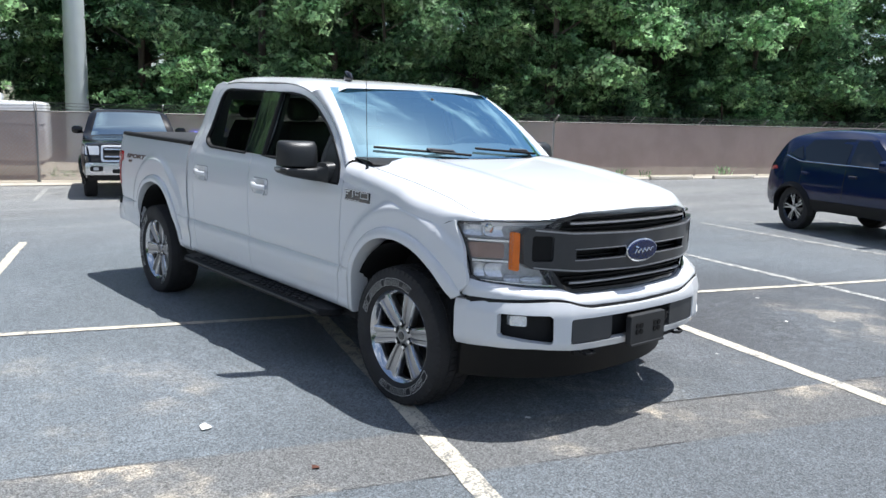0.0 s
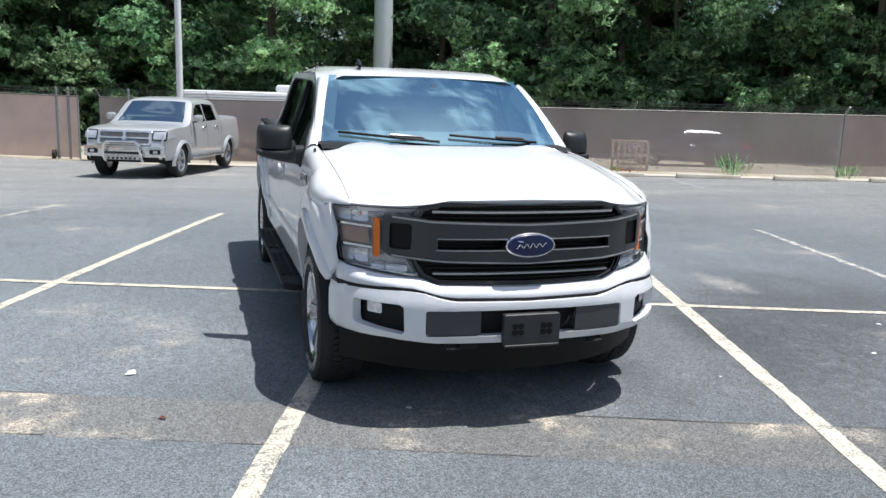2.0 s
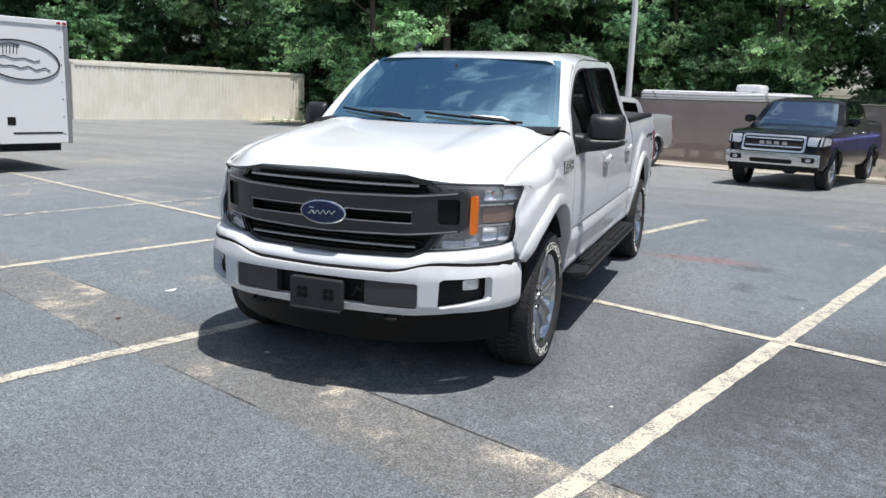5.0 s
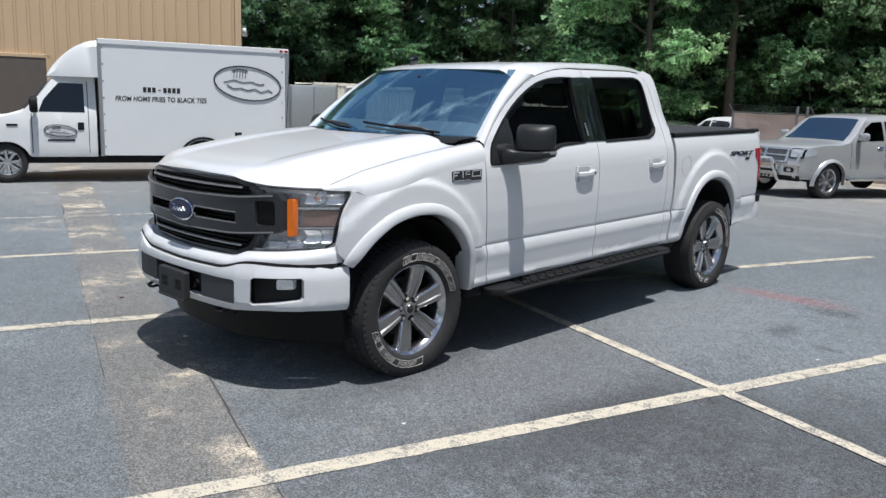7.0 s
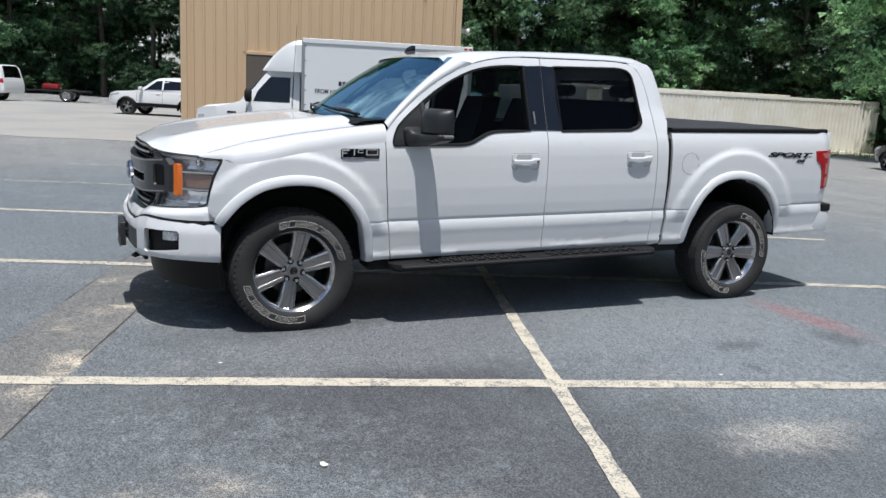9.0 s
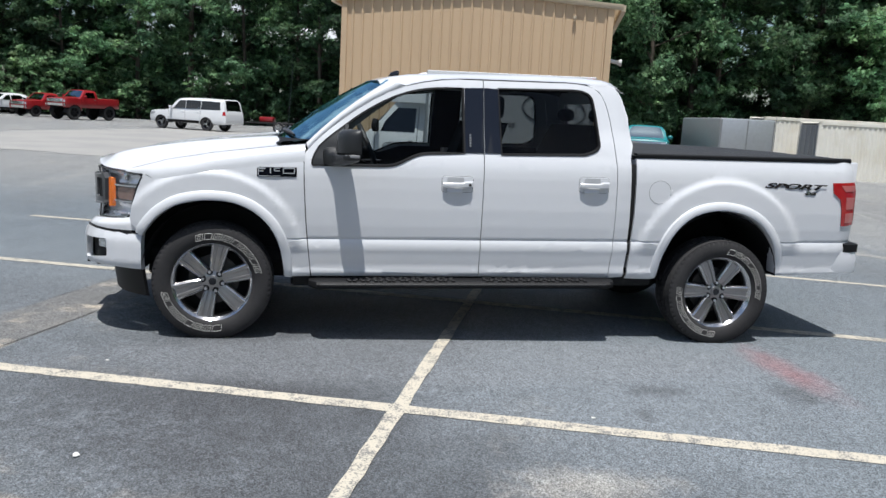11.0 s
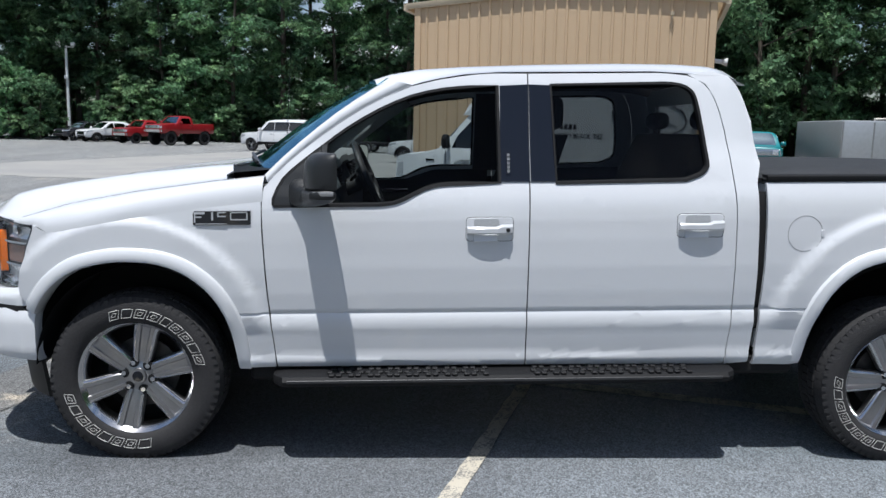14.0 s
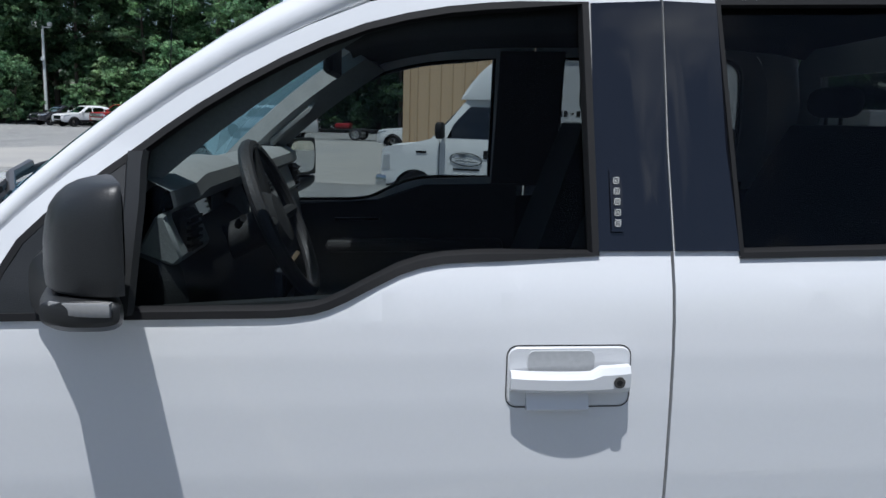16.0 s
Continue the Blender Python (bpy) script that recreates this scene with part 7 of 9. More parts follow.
vehicle("hatchback", "bright blue hatchback parked behind the fence screen", "hatchback", 7.3, 25.8, 253.0, dict(SUV, wheel=0.33, top=[(p[0], p[1] * 0.93) for p in SUV_TOP], belt=1.02, flare=False), BLUE_PAINT)
vehicle("sedan", "old dark grey sedan parked behind the fence screen", "sedan", 14.6, 22.2, 253.0, SEDAN, GREY_PAINT)
vehicle("suv", "white SUV parked beside the tan building", "SUV", -32.6, 1.3, -30.0, SUV, CAR_WHITE)
BIG_TOP = [(-0.90, 0.46), (-0.95, 0.62), (-0.94, 0.84), (-0.86, 1.06), (-0.6, 1.14), (0.50, 1.24), (1.10, 1.80), (1.45, 1.92), (2.6, 1.96), (4.05, 1.93), (4.45, 1.86), (4.62, 1.25), (4.68, 1.0), (4.70, 0.60), (4.64, 0.46)]
BIG = dict(SUV, half=1.0, wb=3.33, wheel=0.41, sill=0.48, belt=1.25, top=BIG_TOP, glass=[(5, 6, "windshield"), (10, 11, "rear_window")], narrow=0.22, flare=False,
           windows=[[(0.86, 1.30), (1.79, 1.31), (1.79, 1.83), (1.34, 1.82)], [(1.82, 1.31), (2.89, 1.32), (2.89, 1.84), (1.82, 1.84)], [(2.92, 1.32), (4.34, 1.33), (4.24, 1.81), (2.92, 1.84)]], seams=[0.55, 1.80, 2.90], handles=[1.55, 2.65], mirror=(0.75, 1.34),
           head=[(-0.86, 0.88), (-0.45, 0.95), (-0.45, 1.08), (-0.78, 1.08)], tail=[(4.48, 1.02), (4.68, 1.02), (4.62, 1.25), (4.50, 1.25)],
           front=[("grille", -0.5, 0.5, 0.76, 1.02, CHROME, False), ("headlamp", 0.56, 0.92, 0.86, 1.05, LAMP_CLEAR, True)], rear=[("rear_bumper", -0.94, 0.94, 0.50, 0.72, CAR_WHITE)], spokes=6)
vehicle("suv", "large white SUV parked at the tree line", "SUV", -46.7, -8.2, -30.0, BIG, CAR_WHITE)
CLASSIC_TOP = [(-0.86, 0.62), (-0.90, 0.75), (-0.90, 1.0), (-0.86, 1.16), (-0.7, 1.20), (0.2, 1.24), (0.55, 1.27), (0.98, 1.74), (1.2, 1.80), (1.75, 1.80), (1.95, 1.72), (2.02, 1.28), (2.08, 1.24), (3.95, 1.24), (4.05, 1.20), (4.08, 0.75), (4.05, 0.62)]
CLASSIC = dict(PICKUP, half=0.97, wb=3.1, wheel=0.42, sill=0.62, belt=1.24, top=CLASSIC_TOP, glass=[(6, 7, "windshield"), (10, 11, "rear_window")], windows=[[(0.78, 1.28), (1.80, 1.29), (1.74, 1.68), (1.08, 1.68)]], seams=[0.55, 1.90], handles=[1.65], mirror=(0.75, 1.32), flare=False,
               head=[(-0.88, 0.95), (-0.78, 0.95), (-0.78, 1.12), (-0.86, 1.12)], tail=[(3.98, 0.85), (4.06, 0.85), (4.04, 1.15), (3.98, 1.15)], front=[("grille", -0.80, 0.80, 0.88, 1.12, ALLOY, False), ("headlamp", 0.58, 0.80, 0.92, 1.09, LAMP_CLEAR, True), ("bumper", -0.95, 0.95, 0.62, 0.80, CHROME, False)], rear=[("rear_bumper", -0.9, 0.9, 0.62, 0.76, CHROME)])
lifted = dict(CLASSIC, wheel=0.52, sill=0.92, belt=1.60, top=[(p[0], p[1] + 0.34) for p in CLASSIC_TOP], windows=[[(p[0], p[1] + 0.34) for p in CLASSIC["windows"][0]]], mirror=(0.75, 1.66), head=[(p[0], p[1] + 0.34) for p in CLASSIC["head"]], tail=[(p[0], p[1] + 0.34) for p in CLASSIC["tail"]],
              front=[(n_, a, b, c + 0.34, d + 0.34, m_, t_) for n_, a, b, c, d, m_, t_ in CLASSIC["front"]], rear=[(n_, a, b, c + 0.34, d + 0.34, m_) for n_, a, b, c, d, m_ in CLASSIC["rear"]])
vehicle("pickup_truck", "lifted red and grey classic pickup parked by the trees", "pickup truck", -55.2, -16.9, 56.0, lifted, RED_PAINT, DARK)
vehicle("pickup_truck", "red classic pickup parked by the trees", "pickup truck", -58.9, -20.6, 54.0, CLASSIC, RED_PAINT, DARK)
vehicle("suv", "white crossover parked by the trees", "SUV", -62.5, -24.9, 52.0, SUV, CAR_WHITE)
vehicle("suv", "dark grey SUV parked by the trees", "SUV", -64.7, -27.6, 52.0, SUV, GREY_PAINT)
vehicle("pickup_truck", "teal classic pickup seen from behind, parked by the building", "pickup truck", -27.2, 14.95, 205.0 - 90 - 45, CLASSIC, TEAL)

# ---- box van ----
VAN_WHITE = material("van_white", (0.77, 0.78, 0.79), 0.38, vary=0.03, scale=2)
PRINT = material("black_print", (0.02, 0.02, 0.022), 0.5)
van = thing("box_van", (-11.6, 1.82, ground_z(-11.6, 1.8) + 0.02), "white box van with black lettering, parked by the tan building", "box van", turn=-19.0)
for s in (1, -1):
    car_wheel(van, s * 0.96, 0.0, 0.375, 0.24, CHROME, 8)
    car_wheel(van, s * 1.00, 3.75, 0.375, 0.24, CHROME, 8)
    car_wheel(van, s * 0.72, 3.75, 0.375, 0.24, CHROME, 8)
VAN_TOP = [(-0.66, 0.48), (-0.70, 0.60), (-0.70, 0.86), (-0.67, 1.10), (-0.56, 1.22), (0.28, 1.37), (0.86, 2.02), (1.05, 2.13), (1.60, 2.16)]


def van_half(y, z):
    return 1.0 - 0.03 * ss((0.6 - z) / 0.15) - 0.24 * max(0, z - 1.25) - 0.6 * max(0, -0.35 - y) ** 2


rings = []
for y, z in arc(VAN_TOP, 3):
    w = van_half(y, z)
    rings.append([Vector((w * u, y + 0.06 * u * u * (1 if y < 0 else 0), z - 0.03 * abs(u) ** 4)) for u in (-1, -0.95, -0.8, -0.4, 0, 0.4, 0.8, 0.95, 1)])
bm = bmesh.new()
loft(bm, rings, False, False)
bmesh.ops.recalc_face_normals(bm, faces=bm.faces[:])
part("cab", bm, VAN_WHITE, van)
rings = []
for y, z in [(0.34 + 0.46 * k / 6, 1.435 + 0.52 * k / 6) for k in range(7)]:
    w = van_half(y, z) - 0.08
    rings.append([Vector((w * u, y - 0.012, z + 0.006 - 0.03 * abs(u) ** 4)) for u in uneven(-1, 1, 8)])
bm = bmesh.new()
loft(bm, rings, False, False)
part("windshield", bm, SKY_GLASS, van, "dark windshield")
ra = 0.44
front = [(0.0 + ra * math.cos(a), 0.375 + ra * math.sin(a)) for a in uneven(math.pi, 0, 14)]
cab_side = [(-0.64, 0.50)] + [p for p in front if p[1] > 0.5] + [(0.44, 0.52), (1.66, 0.52), (1.66, 2.1)] + [p for p in arc(VAN_TOP, 2)[::-1] if p[1] > 0.6]
for s in (1, -1):
    bm = skin([cab_side], lambda u, v: (s * van_half(u, v), u, v - 0.03), steps(-0.9, 1.6, 0.12), [0.6, 0.8, 1.0, 1.25, 1.5, 1.8], 0.03, (-s, 0, 0))
    part("cab_side", bm, VAN_WHITE, van)
    bm = skin([[(0.60, 1.40), (1.44, 1.40), (1.44, 1.96), (0.98, 1.96), (0.70, 1.64)]], lambda u, v: (s * (van_half(u, v) + 0.006), u, v - 0.03), [], [1.5, 1.7], 0.01, (-s, 0, 0))
    part("side_window", bm, DARK_GLASS, van)
    for y in (0.46, 1.50):
        bm = skin([[(y, 0.60), (y + 0.014, 0.60), (y + 0.014, 2.0 if y > 1 else 1.36), (y, 2.0 if y > 1 else 1.36)]], lambda u, v: (s * (van_half(u, v) + 0.003), u, v - 0.03), [], [0.8, 1.25, 1.6], 0.004, (-s, 0, 0))
        part("door_seam", bm, DARK, van)
    bm = bmesh.new()
    box(bm, min(s * 1.0, s * 1.012), max(s * 1.0, s * 1.012), 1.30, 1.42, 1.02, 1.17, 0.004)
    part("door_handle", bm, BLACK_PLASTIC, van)
    bm = bmesh.new()
    loft(bm, [superring((s * 1.16, yy, 1.50), w, h, 12, 3) for yy, w, h in ((0.44, 0.06, 0.10), (0.47, 0.10, 0.15), (0.57, 0.10, 0.15), (0.59, 0.08, 0.13))], True, True)
    box(bm, min(s * 0.92, s * 1.08), max(s * 0.92, s * 1.08), 0.50, 0.56, 1.38, 1.43)
    bmesh.ops.recalc_face_normals(bm, faces=bm.faces[:])
    part("door_mirror", bm, BLACK_PLASTIC, van)
    bm = skin([[(-0.67, 0.76), (-0.50, 0.77), (-0.50, 1.04), (-0.64, 1.02)]], lambda u, v: (s * (van_half(u, v) + 0.008), u, v), steps(-0.7, -0.5, 0.05), [], 0.03, (-s, 0, 0))
    part("headlamp", bm, LAMP_CLEAR, van)
    bm = bmesh.new()
    loft(bm, [[Vector((s * xx, ra * math.cos(a), 0.375 + ra * math.sin(a))) for xx in (0.5, 0.97)] for a in uneven(0, math.pi, 12)], False, False)
    part("wheel_well", bm, DARK, van)
bm = bmesh.new()
box(bm, -0.98, 0.98, -0.80, -0.56, 0.44, 0.66, 0.04, 2)
part("front_bumper", bm, CHROME, van)
bm = bmesh.new()
box(bm, -0.6, 0.6, -0.74, -0.68, 0.72, 1.02, 0.02)
part("grille", bm, ALLOY, van)
bm = bmesh.new()
box(bm, 1.0, 1.012, 0.02, 0.22, 1.085, 1.125, 0.003)
part("fender_vent", bm, BLACK_PLASTIC, van)
van.scale = (0.93, 0.868, 0.885)
# cargo box with rubber corner posts and the fairing over the cab
BX = 1.12
Y0, Y1, Z0, Z1 = 1.72, 5.62, 0.52, 2.80
bm = bmesh.new()
box(bm, -BX, BX, Y0, Y1, Z0, Z1, 0.012)
cargo = part("cargo_box", bm, VAN_WHITE, van)
rings = []
for k in range(9):
    t = k / 8
    y = Y0 - 0.92 * (1 - t)
    z = 2.12 + (Z1 - 2.12) * math.sin(t * math.pi / 2) ** 0.85
    w = (0.82 + (BX - 0.82) * ss(t * 1.1))
    rings.append([Vector((-w, y, 2.06)), Vector((-w, y, max(2.07, z - 0.14))), Vector((-w * 0.93, y, max(2.08, z - 0.03))), Vector((0, y, z)), Vector((w * 0.93, y, max(2.08, z - 0.03))), Vector((w, y, max(2.07, z - 0.14))), Vector((w, y, 2.06))])
bm = bmesh.new()
loft(bm, rings, True, True)
bmesh.ops.recalc_face_normals(bm, faces=bm.faces[:])
part("roof_fairing", bm, VAN_WHITE, van)
for s in (1, -1):
    for ya, yb in ((Y0 - 0.012, Y0 + 0.06), (Y1 - 0.075, Y1 + 0.012)):
        bm = bmesh.new()
        box(bm, min(s * (BX - 0.03), s * (BX + 0.018)), max(s * (BX - 0.03), s * (BX + 0.018)), ya, yb, Z0 - 0.01, Z1 + 0.012, 0.008)
        part("corner_post", bm, material("grey_aluminium", (0.42, 0.43, 0.44), 0.4, 0.7, vary=0.1), cargo)
    bm = bmesh.new()
    box(bm, min(s * (BX - 0.03), s * (BX + 0.02)), max(s * (BX - 0.03), s * (BX + 0.02)), Y0, Y1, Z1 - 0.09, Z1 + 0.014, 0.008)
    part("top_rail", bm, VAN_WHITE, cargo)
    for y in (5.42, 5.53):
        bm = bmesh.new()
        box(bm, min(s * (BX + 0.018), s * (BX + 0.034)), max(s * (BX + 0.018), s * (BX + 0.034)), y, y + 0.07, Z1 - 0.06, Z1 - 0.02, 0.004)
        part("marker_lamp", bm, RED_LENS, cargo)
    for y in (1.80, 5.48):
        for z in uneven(0.70, 2.65, 6):
            bm = bmesh.new()
            rod(bm, (s * BX, y, z), (s * (BX + 0.008), y, z), 0.014, n=8)
            part("rivet", bm, ALLOY, cargo)
bm = bmesh.new()
ra2 = 0.50
rings = []
for a in uneven(0.05, math.pi - 0.05, 16):
    rings.append([Vector((BX + xx, 3.75 + rr * math.cos(a), 0.375 + rr * math.sin(a))) for xx, rr in ((0.002, ra2 + 0.04), (0.05, ra2 + 0.03), (0.05, ra2), (0.002, ra2 - 0.01))])
loft(bm, rings, True, True)
part("rear_fender", bm, BLACK_PLASTIC, cargo, "black rubber wheel fender")
bm = bmesh.new()
prism(bm, [(3.75 + 0.47 * math.cos(a), 0.375 + 0.47 * math.sin(a)) for a in uneven(0.3, math.pi - 0.3, 12)], BX - 0.02, BX + 0.006, "x")
part("wheel_opening", bm, DARK, cargo)
bm = bmesh.new()
box(bm, BX - 0.01, BX + 0.006, 4.42, 4.58, 0.86, 1.02, 0.01)
part("fuel_cap", bm, BLACK_PLASTIC, cargo)
bm = bmesh.new()
box(bm, -0.9, 0.9, -0.5, 5.5, 0.36, 0.52)
part("chassis", bm, DARK, van)
SIDE = Matrix(((0, 0, 1, BX + 0.004), (1, 0, 0, 0), (0, 1, 0, 0), (0, 0, 0, 1)))
lettering("FROM HOME FRIES TO BLACK TIES", 0.135, PRINT, cargo, SIDE @ Matrix.Translation((2.92, 1.62, 0)), "slogan", 0.001, 0.15, 0.002, 0.87)
bm = bmesh.new()
for k, x in enumerate((2.59, 2.68, 2.77, 2.88, 2.99, 3.08, 3.17, 3.26)):
    if k == 3:
        box(bm, BX + 0.001, BX + 0.005, x - 0.025, x + 0.025, 1.84, 1.86)
    else:
        box(bm, BX + 0.001, BX + 0.005, x - 0.034, x + 0.034, 1.80, 1.90)
        box(bm, BX + 0.001, BX + 0.0055, x - 0.01, x + 0.034, 1.83, 1.845)
part("number_bars", bm, PRINT, cargo, "black bars in place of a number")
def oval_mark(yc, zc, ry, rz, parent, xx, thick):
    bm = bmesh.new()
    tube(bm, [(xx, yc + ry * math.cos(a), zc + rz * math.sin(a) - 0.18 * ry * math.cos(a) * (rz / ry)) for a in uneven(0, 2 * math.pi, 40)[:-1]], thick, 4, True)
    part("oval_mark", bm, PRINT, parent, "black outlined oval with plain strokes")
    bm = bmesh.new()
    tube(bm, [(xx, yc + ry * p, zc + rz * q) for p, q in ((-0.62, -0.1), (-0.45, -0.32), (-0.2, -0.28), (0.0, -0.42), (0.2, -0.3), (0.4, -0.5), (0.62, -0.35), (0.75, -0.5))], thick * 0.55, 4)
    tube(bm, [(xx, yc + ry * p, zc + rz * q) for p, q in ((-0.72, 0.05), (-0.4, 0.2), (-0.15, 0.05), (0.1, 0.12), (0.35, -0.05), (0.5, 0.02))], thick * 0.5, 4)
    for k in range(5):
        yy = yc + ry * (-0.42 + 0.085 * k)
        tube(bm, [(xx, yy, zc + rz * 0.30), (xx, yy + ry * 0.02, zc + rz * 0.74)], thick * 0.5, 4)
    tube(bm, [(xx, yc + ry * p, zc + rz * q) for p, q in ((-0.48, 0.74), (-0.25, 0.84), (0.0, 0.74))], thick * 0.6, 4)
    part("oval_strokes", bm, PRINT, parent)
oval_mark(4.72, 2.05, 0.72, 0.35, cargo, BX + 0.006, 0.017)
oval_mark(0.98, 1.00, 0.30, 0.115, van, 1.012, 0.009)
bm = bmesh.new()
box(bm, BX + 0.001, BX + 0.005, 4.52, 5.45, 0.70, 0.735)
part("web_bars", bm, PRINT, cargo)
bm = bmesh.new()
box(bm, 1.003, 1.008, 0.74, 1.24, 0.80, 0.835)
part("door_bars", bm, PRINT, van)

# ---- building ----
TAN = material("tan_metal_siding", (0.60, 0.435, 0.275), 0.5, vary=0.05, scale=1.2, stretch=(1, 1, 0.15))
TRIM = material("cream_trim", (0.55, 0.45, 0.32), 0.5, vary=0.05)
BROWN = material("brown_door", (0.12, 0.10, 0.085), 0.5, vary=0.15)
bx, by = -16.3, 1.38
BL = 7.1
building = thing("metal_building", (bx, by, ground_z(bx, by)), "tan ribbed metal building with a low gable roof", "building", turn=-17.5)
# local: the long front runs along +y from the corner, the building lies to -x
def wall_rib(bm, a, b, z1, flat=0.30, rib=0.05, depth=0.035, top=None):
    """Ribbed siding along +y on the plane x = 0."""
    y = a
    pts = []
    while y < b - 0.01:
        for dy, dx in ((0.0, 0.0), (flat - rib * 1.6, 0.0), (flat - rib * 1.2, depth), (flat - rib * 0.4, depth)):
            if y + dy < b:
                pts.append((y + dy, dx))
        y += flat
    pts.append((b, 0.0))
    lo = [bm.verts.new((dx, yy, 0.0)) for yy, dx in pts]
    hi = [bm.verts.new((dx, yy, top(yy) if top else z1)) for yy, dx in pts]
    for i in range(len(pts) - 1):
        bm.faces.new((lo[i], lo[i + 1], hi[i + 1], hi[i]))


def gable(y):
    return 4.64 + 0.30 * (1 - abs(y - BL / 2) / (BL / 2))


bm = bmesh.new()
wall_rib(bm, 0.0, BL, 4.7, 0.27, top=gable)
part("front_wall", bm, TAN, building, flat=True)
for nm, y in (("side_wall", 0.0), ("side_wall", BL)):
    bm = bmesh.new()
    wall_rib(bm, 0.0, 16.0, 4.62)
    bmesh.ops.rotate(bm, verts=bm.verts[:], cent=(0, 0, 0), matrix=Matrix.Rotation(radians(90), 3, "Z"))
    bmesh.ops.translate(bm, verts=bm.verts[:], vec=(0, y, 0))
    part(nm, bm, TAN, building, flat=True)
bm = bmesh.new()
box(bm, -16.02, -15.98, 0, BL, 0, 4.62)
part("back_wall", bm, TAN, building)
for side in (0, 1):
    bm = bmesh.new()
    ya, yb = (-0.30, BL / 2) if side == 0 else (BL / 2, BL + 0.30)
    za, zb2 = (gable(0) - 0.035, gable(BL / 2)) if side == 0 else (gable(BL / 2), gable(BL) - 0.035)
    vs = [bm.verts.new(p) for p in ((0.07, ya, za + 0.05), (0.07, yb, zb2 + 0.05), (-16.2, yb, zb2 + 0.05), (-16.2, ya, za + 0.05))]
    bm.faces.new(vs)
    bmesh.ops.solidify(bm, geom=bm.faces[:], thickness=-0.06)
    part("roof", bm, TRIM, building)
    bm = bmesh.new()
    rings = [[Vector((x, y, z + o)) for x, o in ((0.04, -0.07), (0.09, -0.07), (0.115, -0.02), (0.115, 0.07), (0.07, 0.07), (0.04, 0.0))] for y, z in ((ya, za), (yb, zb2))]
    loft(bm, rings, True, True)
    bmesh.ops.recalc_face_normals(bm, faces=bm.faces[:])
    part("gable_trim", bm, TRIM, building)
    ye = ya if side == 0 else yb
    bm = bmesh.new()
    box(bm, -16.2, 0.10, ye - 0.06, ye + 0.06, (za if side == 0 else zb2) - 0.10, (za if side == 0 else zb2) + 0.05, 0.01)
    part("eave_gutter", bm, TRIM, building)
for y in (0.0, BL):
    bm = bmesh.new()
    box(bm, -0.03, 0.05, y - 0.08, y + 0.08, 0, 4.60, 0.01)
    part("corner_trim", bm, TAN, building)
bm = bmesh.new()
box(bm, 0.005, 0.06, 1.58, 2.70, 0.05, 2.32, 0.01)
door = part("door", bm, BROWN, building, "dark brown metal door")
for a, b, c, d in ((1.50, 1.58, 0, 2.40), (2.70, 2.78, 0, 2.40), (1.50, 2.78, 2.32, 2.40)):
    bm = bmesh.new()
    box(bm, 0.0, 0.075, a, b, c, d, 0.006)
    part("door_frame", bm, TAN, door)
bm = bmesh.new()
box(bm, -0.95, -0.85, BL + 0.02, BL + 0.14, 3.27, 3.39, 0.02)
rod(bm, (-0.9, BL + 0.10, 3.33), (-0.9, BL + 0.32, 3.30), 0.055, n=12)
rod(bm, (-0.9, BL + 0.30, 3.30), (-0.9, BL + 0.42, 3.29), 0.060, 0.105, 12)
part("flood_lamp", bm, CAR_WHITE, building, "white wall flood lamp")
# short vent pipe stub high on the front wall
bm = bmesh.new()
rod(bm, (0.09, BL - 0.92, 4.36), (0.09, BL - 0.92, 4.28), 0.055, 0.05, 10)
rod(bm, (0.03, BL - 0.92, 4.24), (0.12, BL - 0.92, 4.24), 0.025, n=8)
part("vent_pipe", bm, TRIM, building, "small cream vent pipe stub")
bm = bmesh.new()
box(bm, -0.02, 0.06, 0, BL, 0.0, 0.12, 0.01)
part("base_trim", bm, CONCRETE, building)

# sandy apron round the building, and the soil along the fence and the far edge
def field(name, u0, u1, v0, v1, mat, label, category, lift=0.006, rag=0.25, step=0.8):
    nu, nv = max(2, int((u1 - u0) / step)), max(2, int((v1 - v0) / step))
    bm = bmesh.new()
    vs = {}
    for i in range(nu + 1):
        for j in range(nv + 1):
            e = rag if i in (0, nu) or j in (0, nv) else 0
            p = grid_at(u0 + (u1 - u0) * i / nu + rnd(-e, e), v0 + (v1 - v0) * j / nv + rnd(-e, e))
            vs[i, j] = bm.verts.new((p.x, p.y, ground_z(*p) + lift))
    for i in range(nu):
        for j in range(nv):
            bm.faces.new((vs[i, j], vs[i + 1, j], vs[i + 1, j + 1], vs[i, j + 1]))
    return tagged(part(name, bm, mat), label, category, kind="structure")


field("apron", -42, -15.2, -21.0, -3.6, APRON, "pale worn concrete apron beside the building", "apron", 0.008)
field("verge_north", -19.5, 42, 19.3, 70, SOIL, "dry soil verge under the fence and trees", "soil verge", 0.010)
field("verge_west", -46, -19.5, 22.5, 70, SOIL, "dry soil verge beside the containers", "soil verge", 0.012)

# ---- fence with privacy screen and barbed wire ----
GALV = material("galvanised_steel", (0.36, 0.37, 0.38), 0.45, 0.7, vary=0.15)
RUST = material("dark_fence_wire", (0.16, 0.155, 0.15), 0.6, 0.5, vary=0.2)


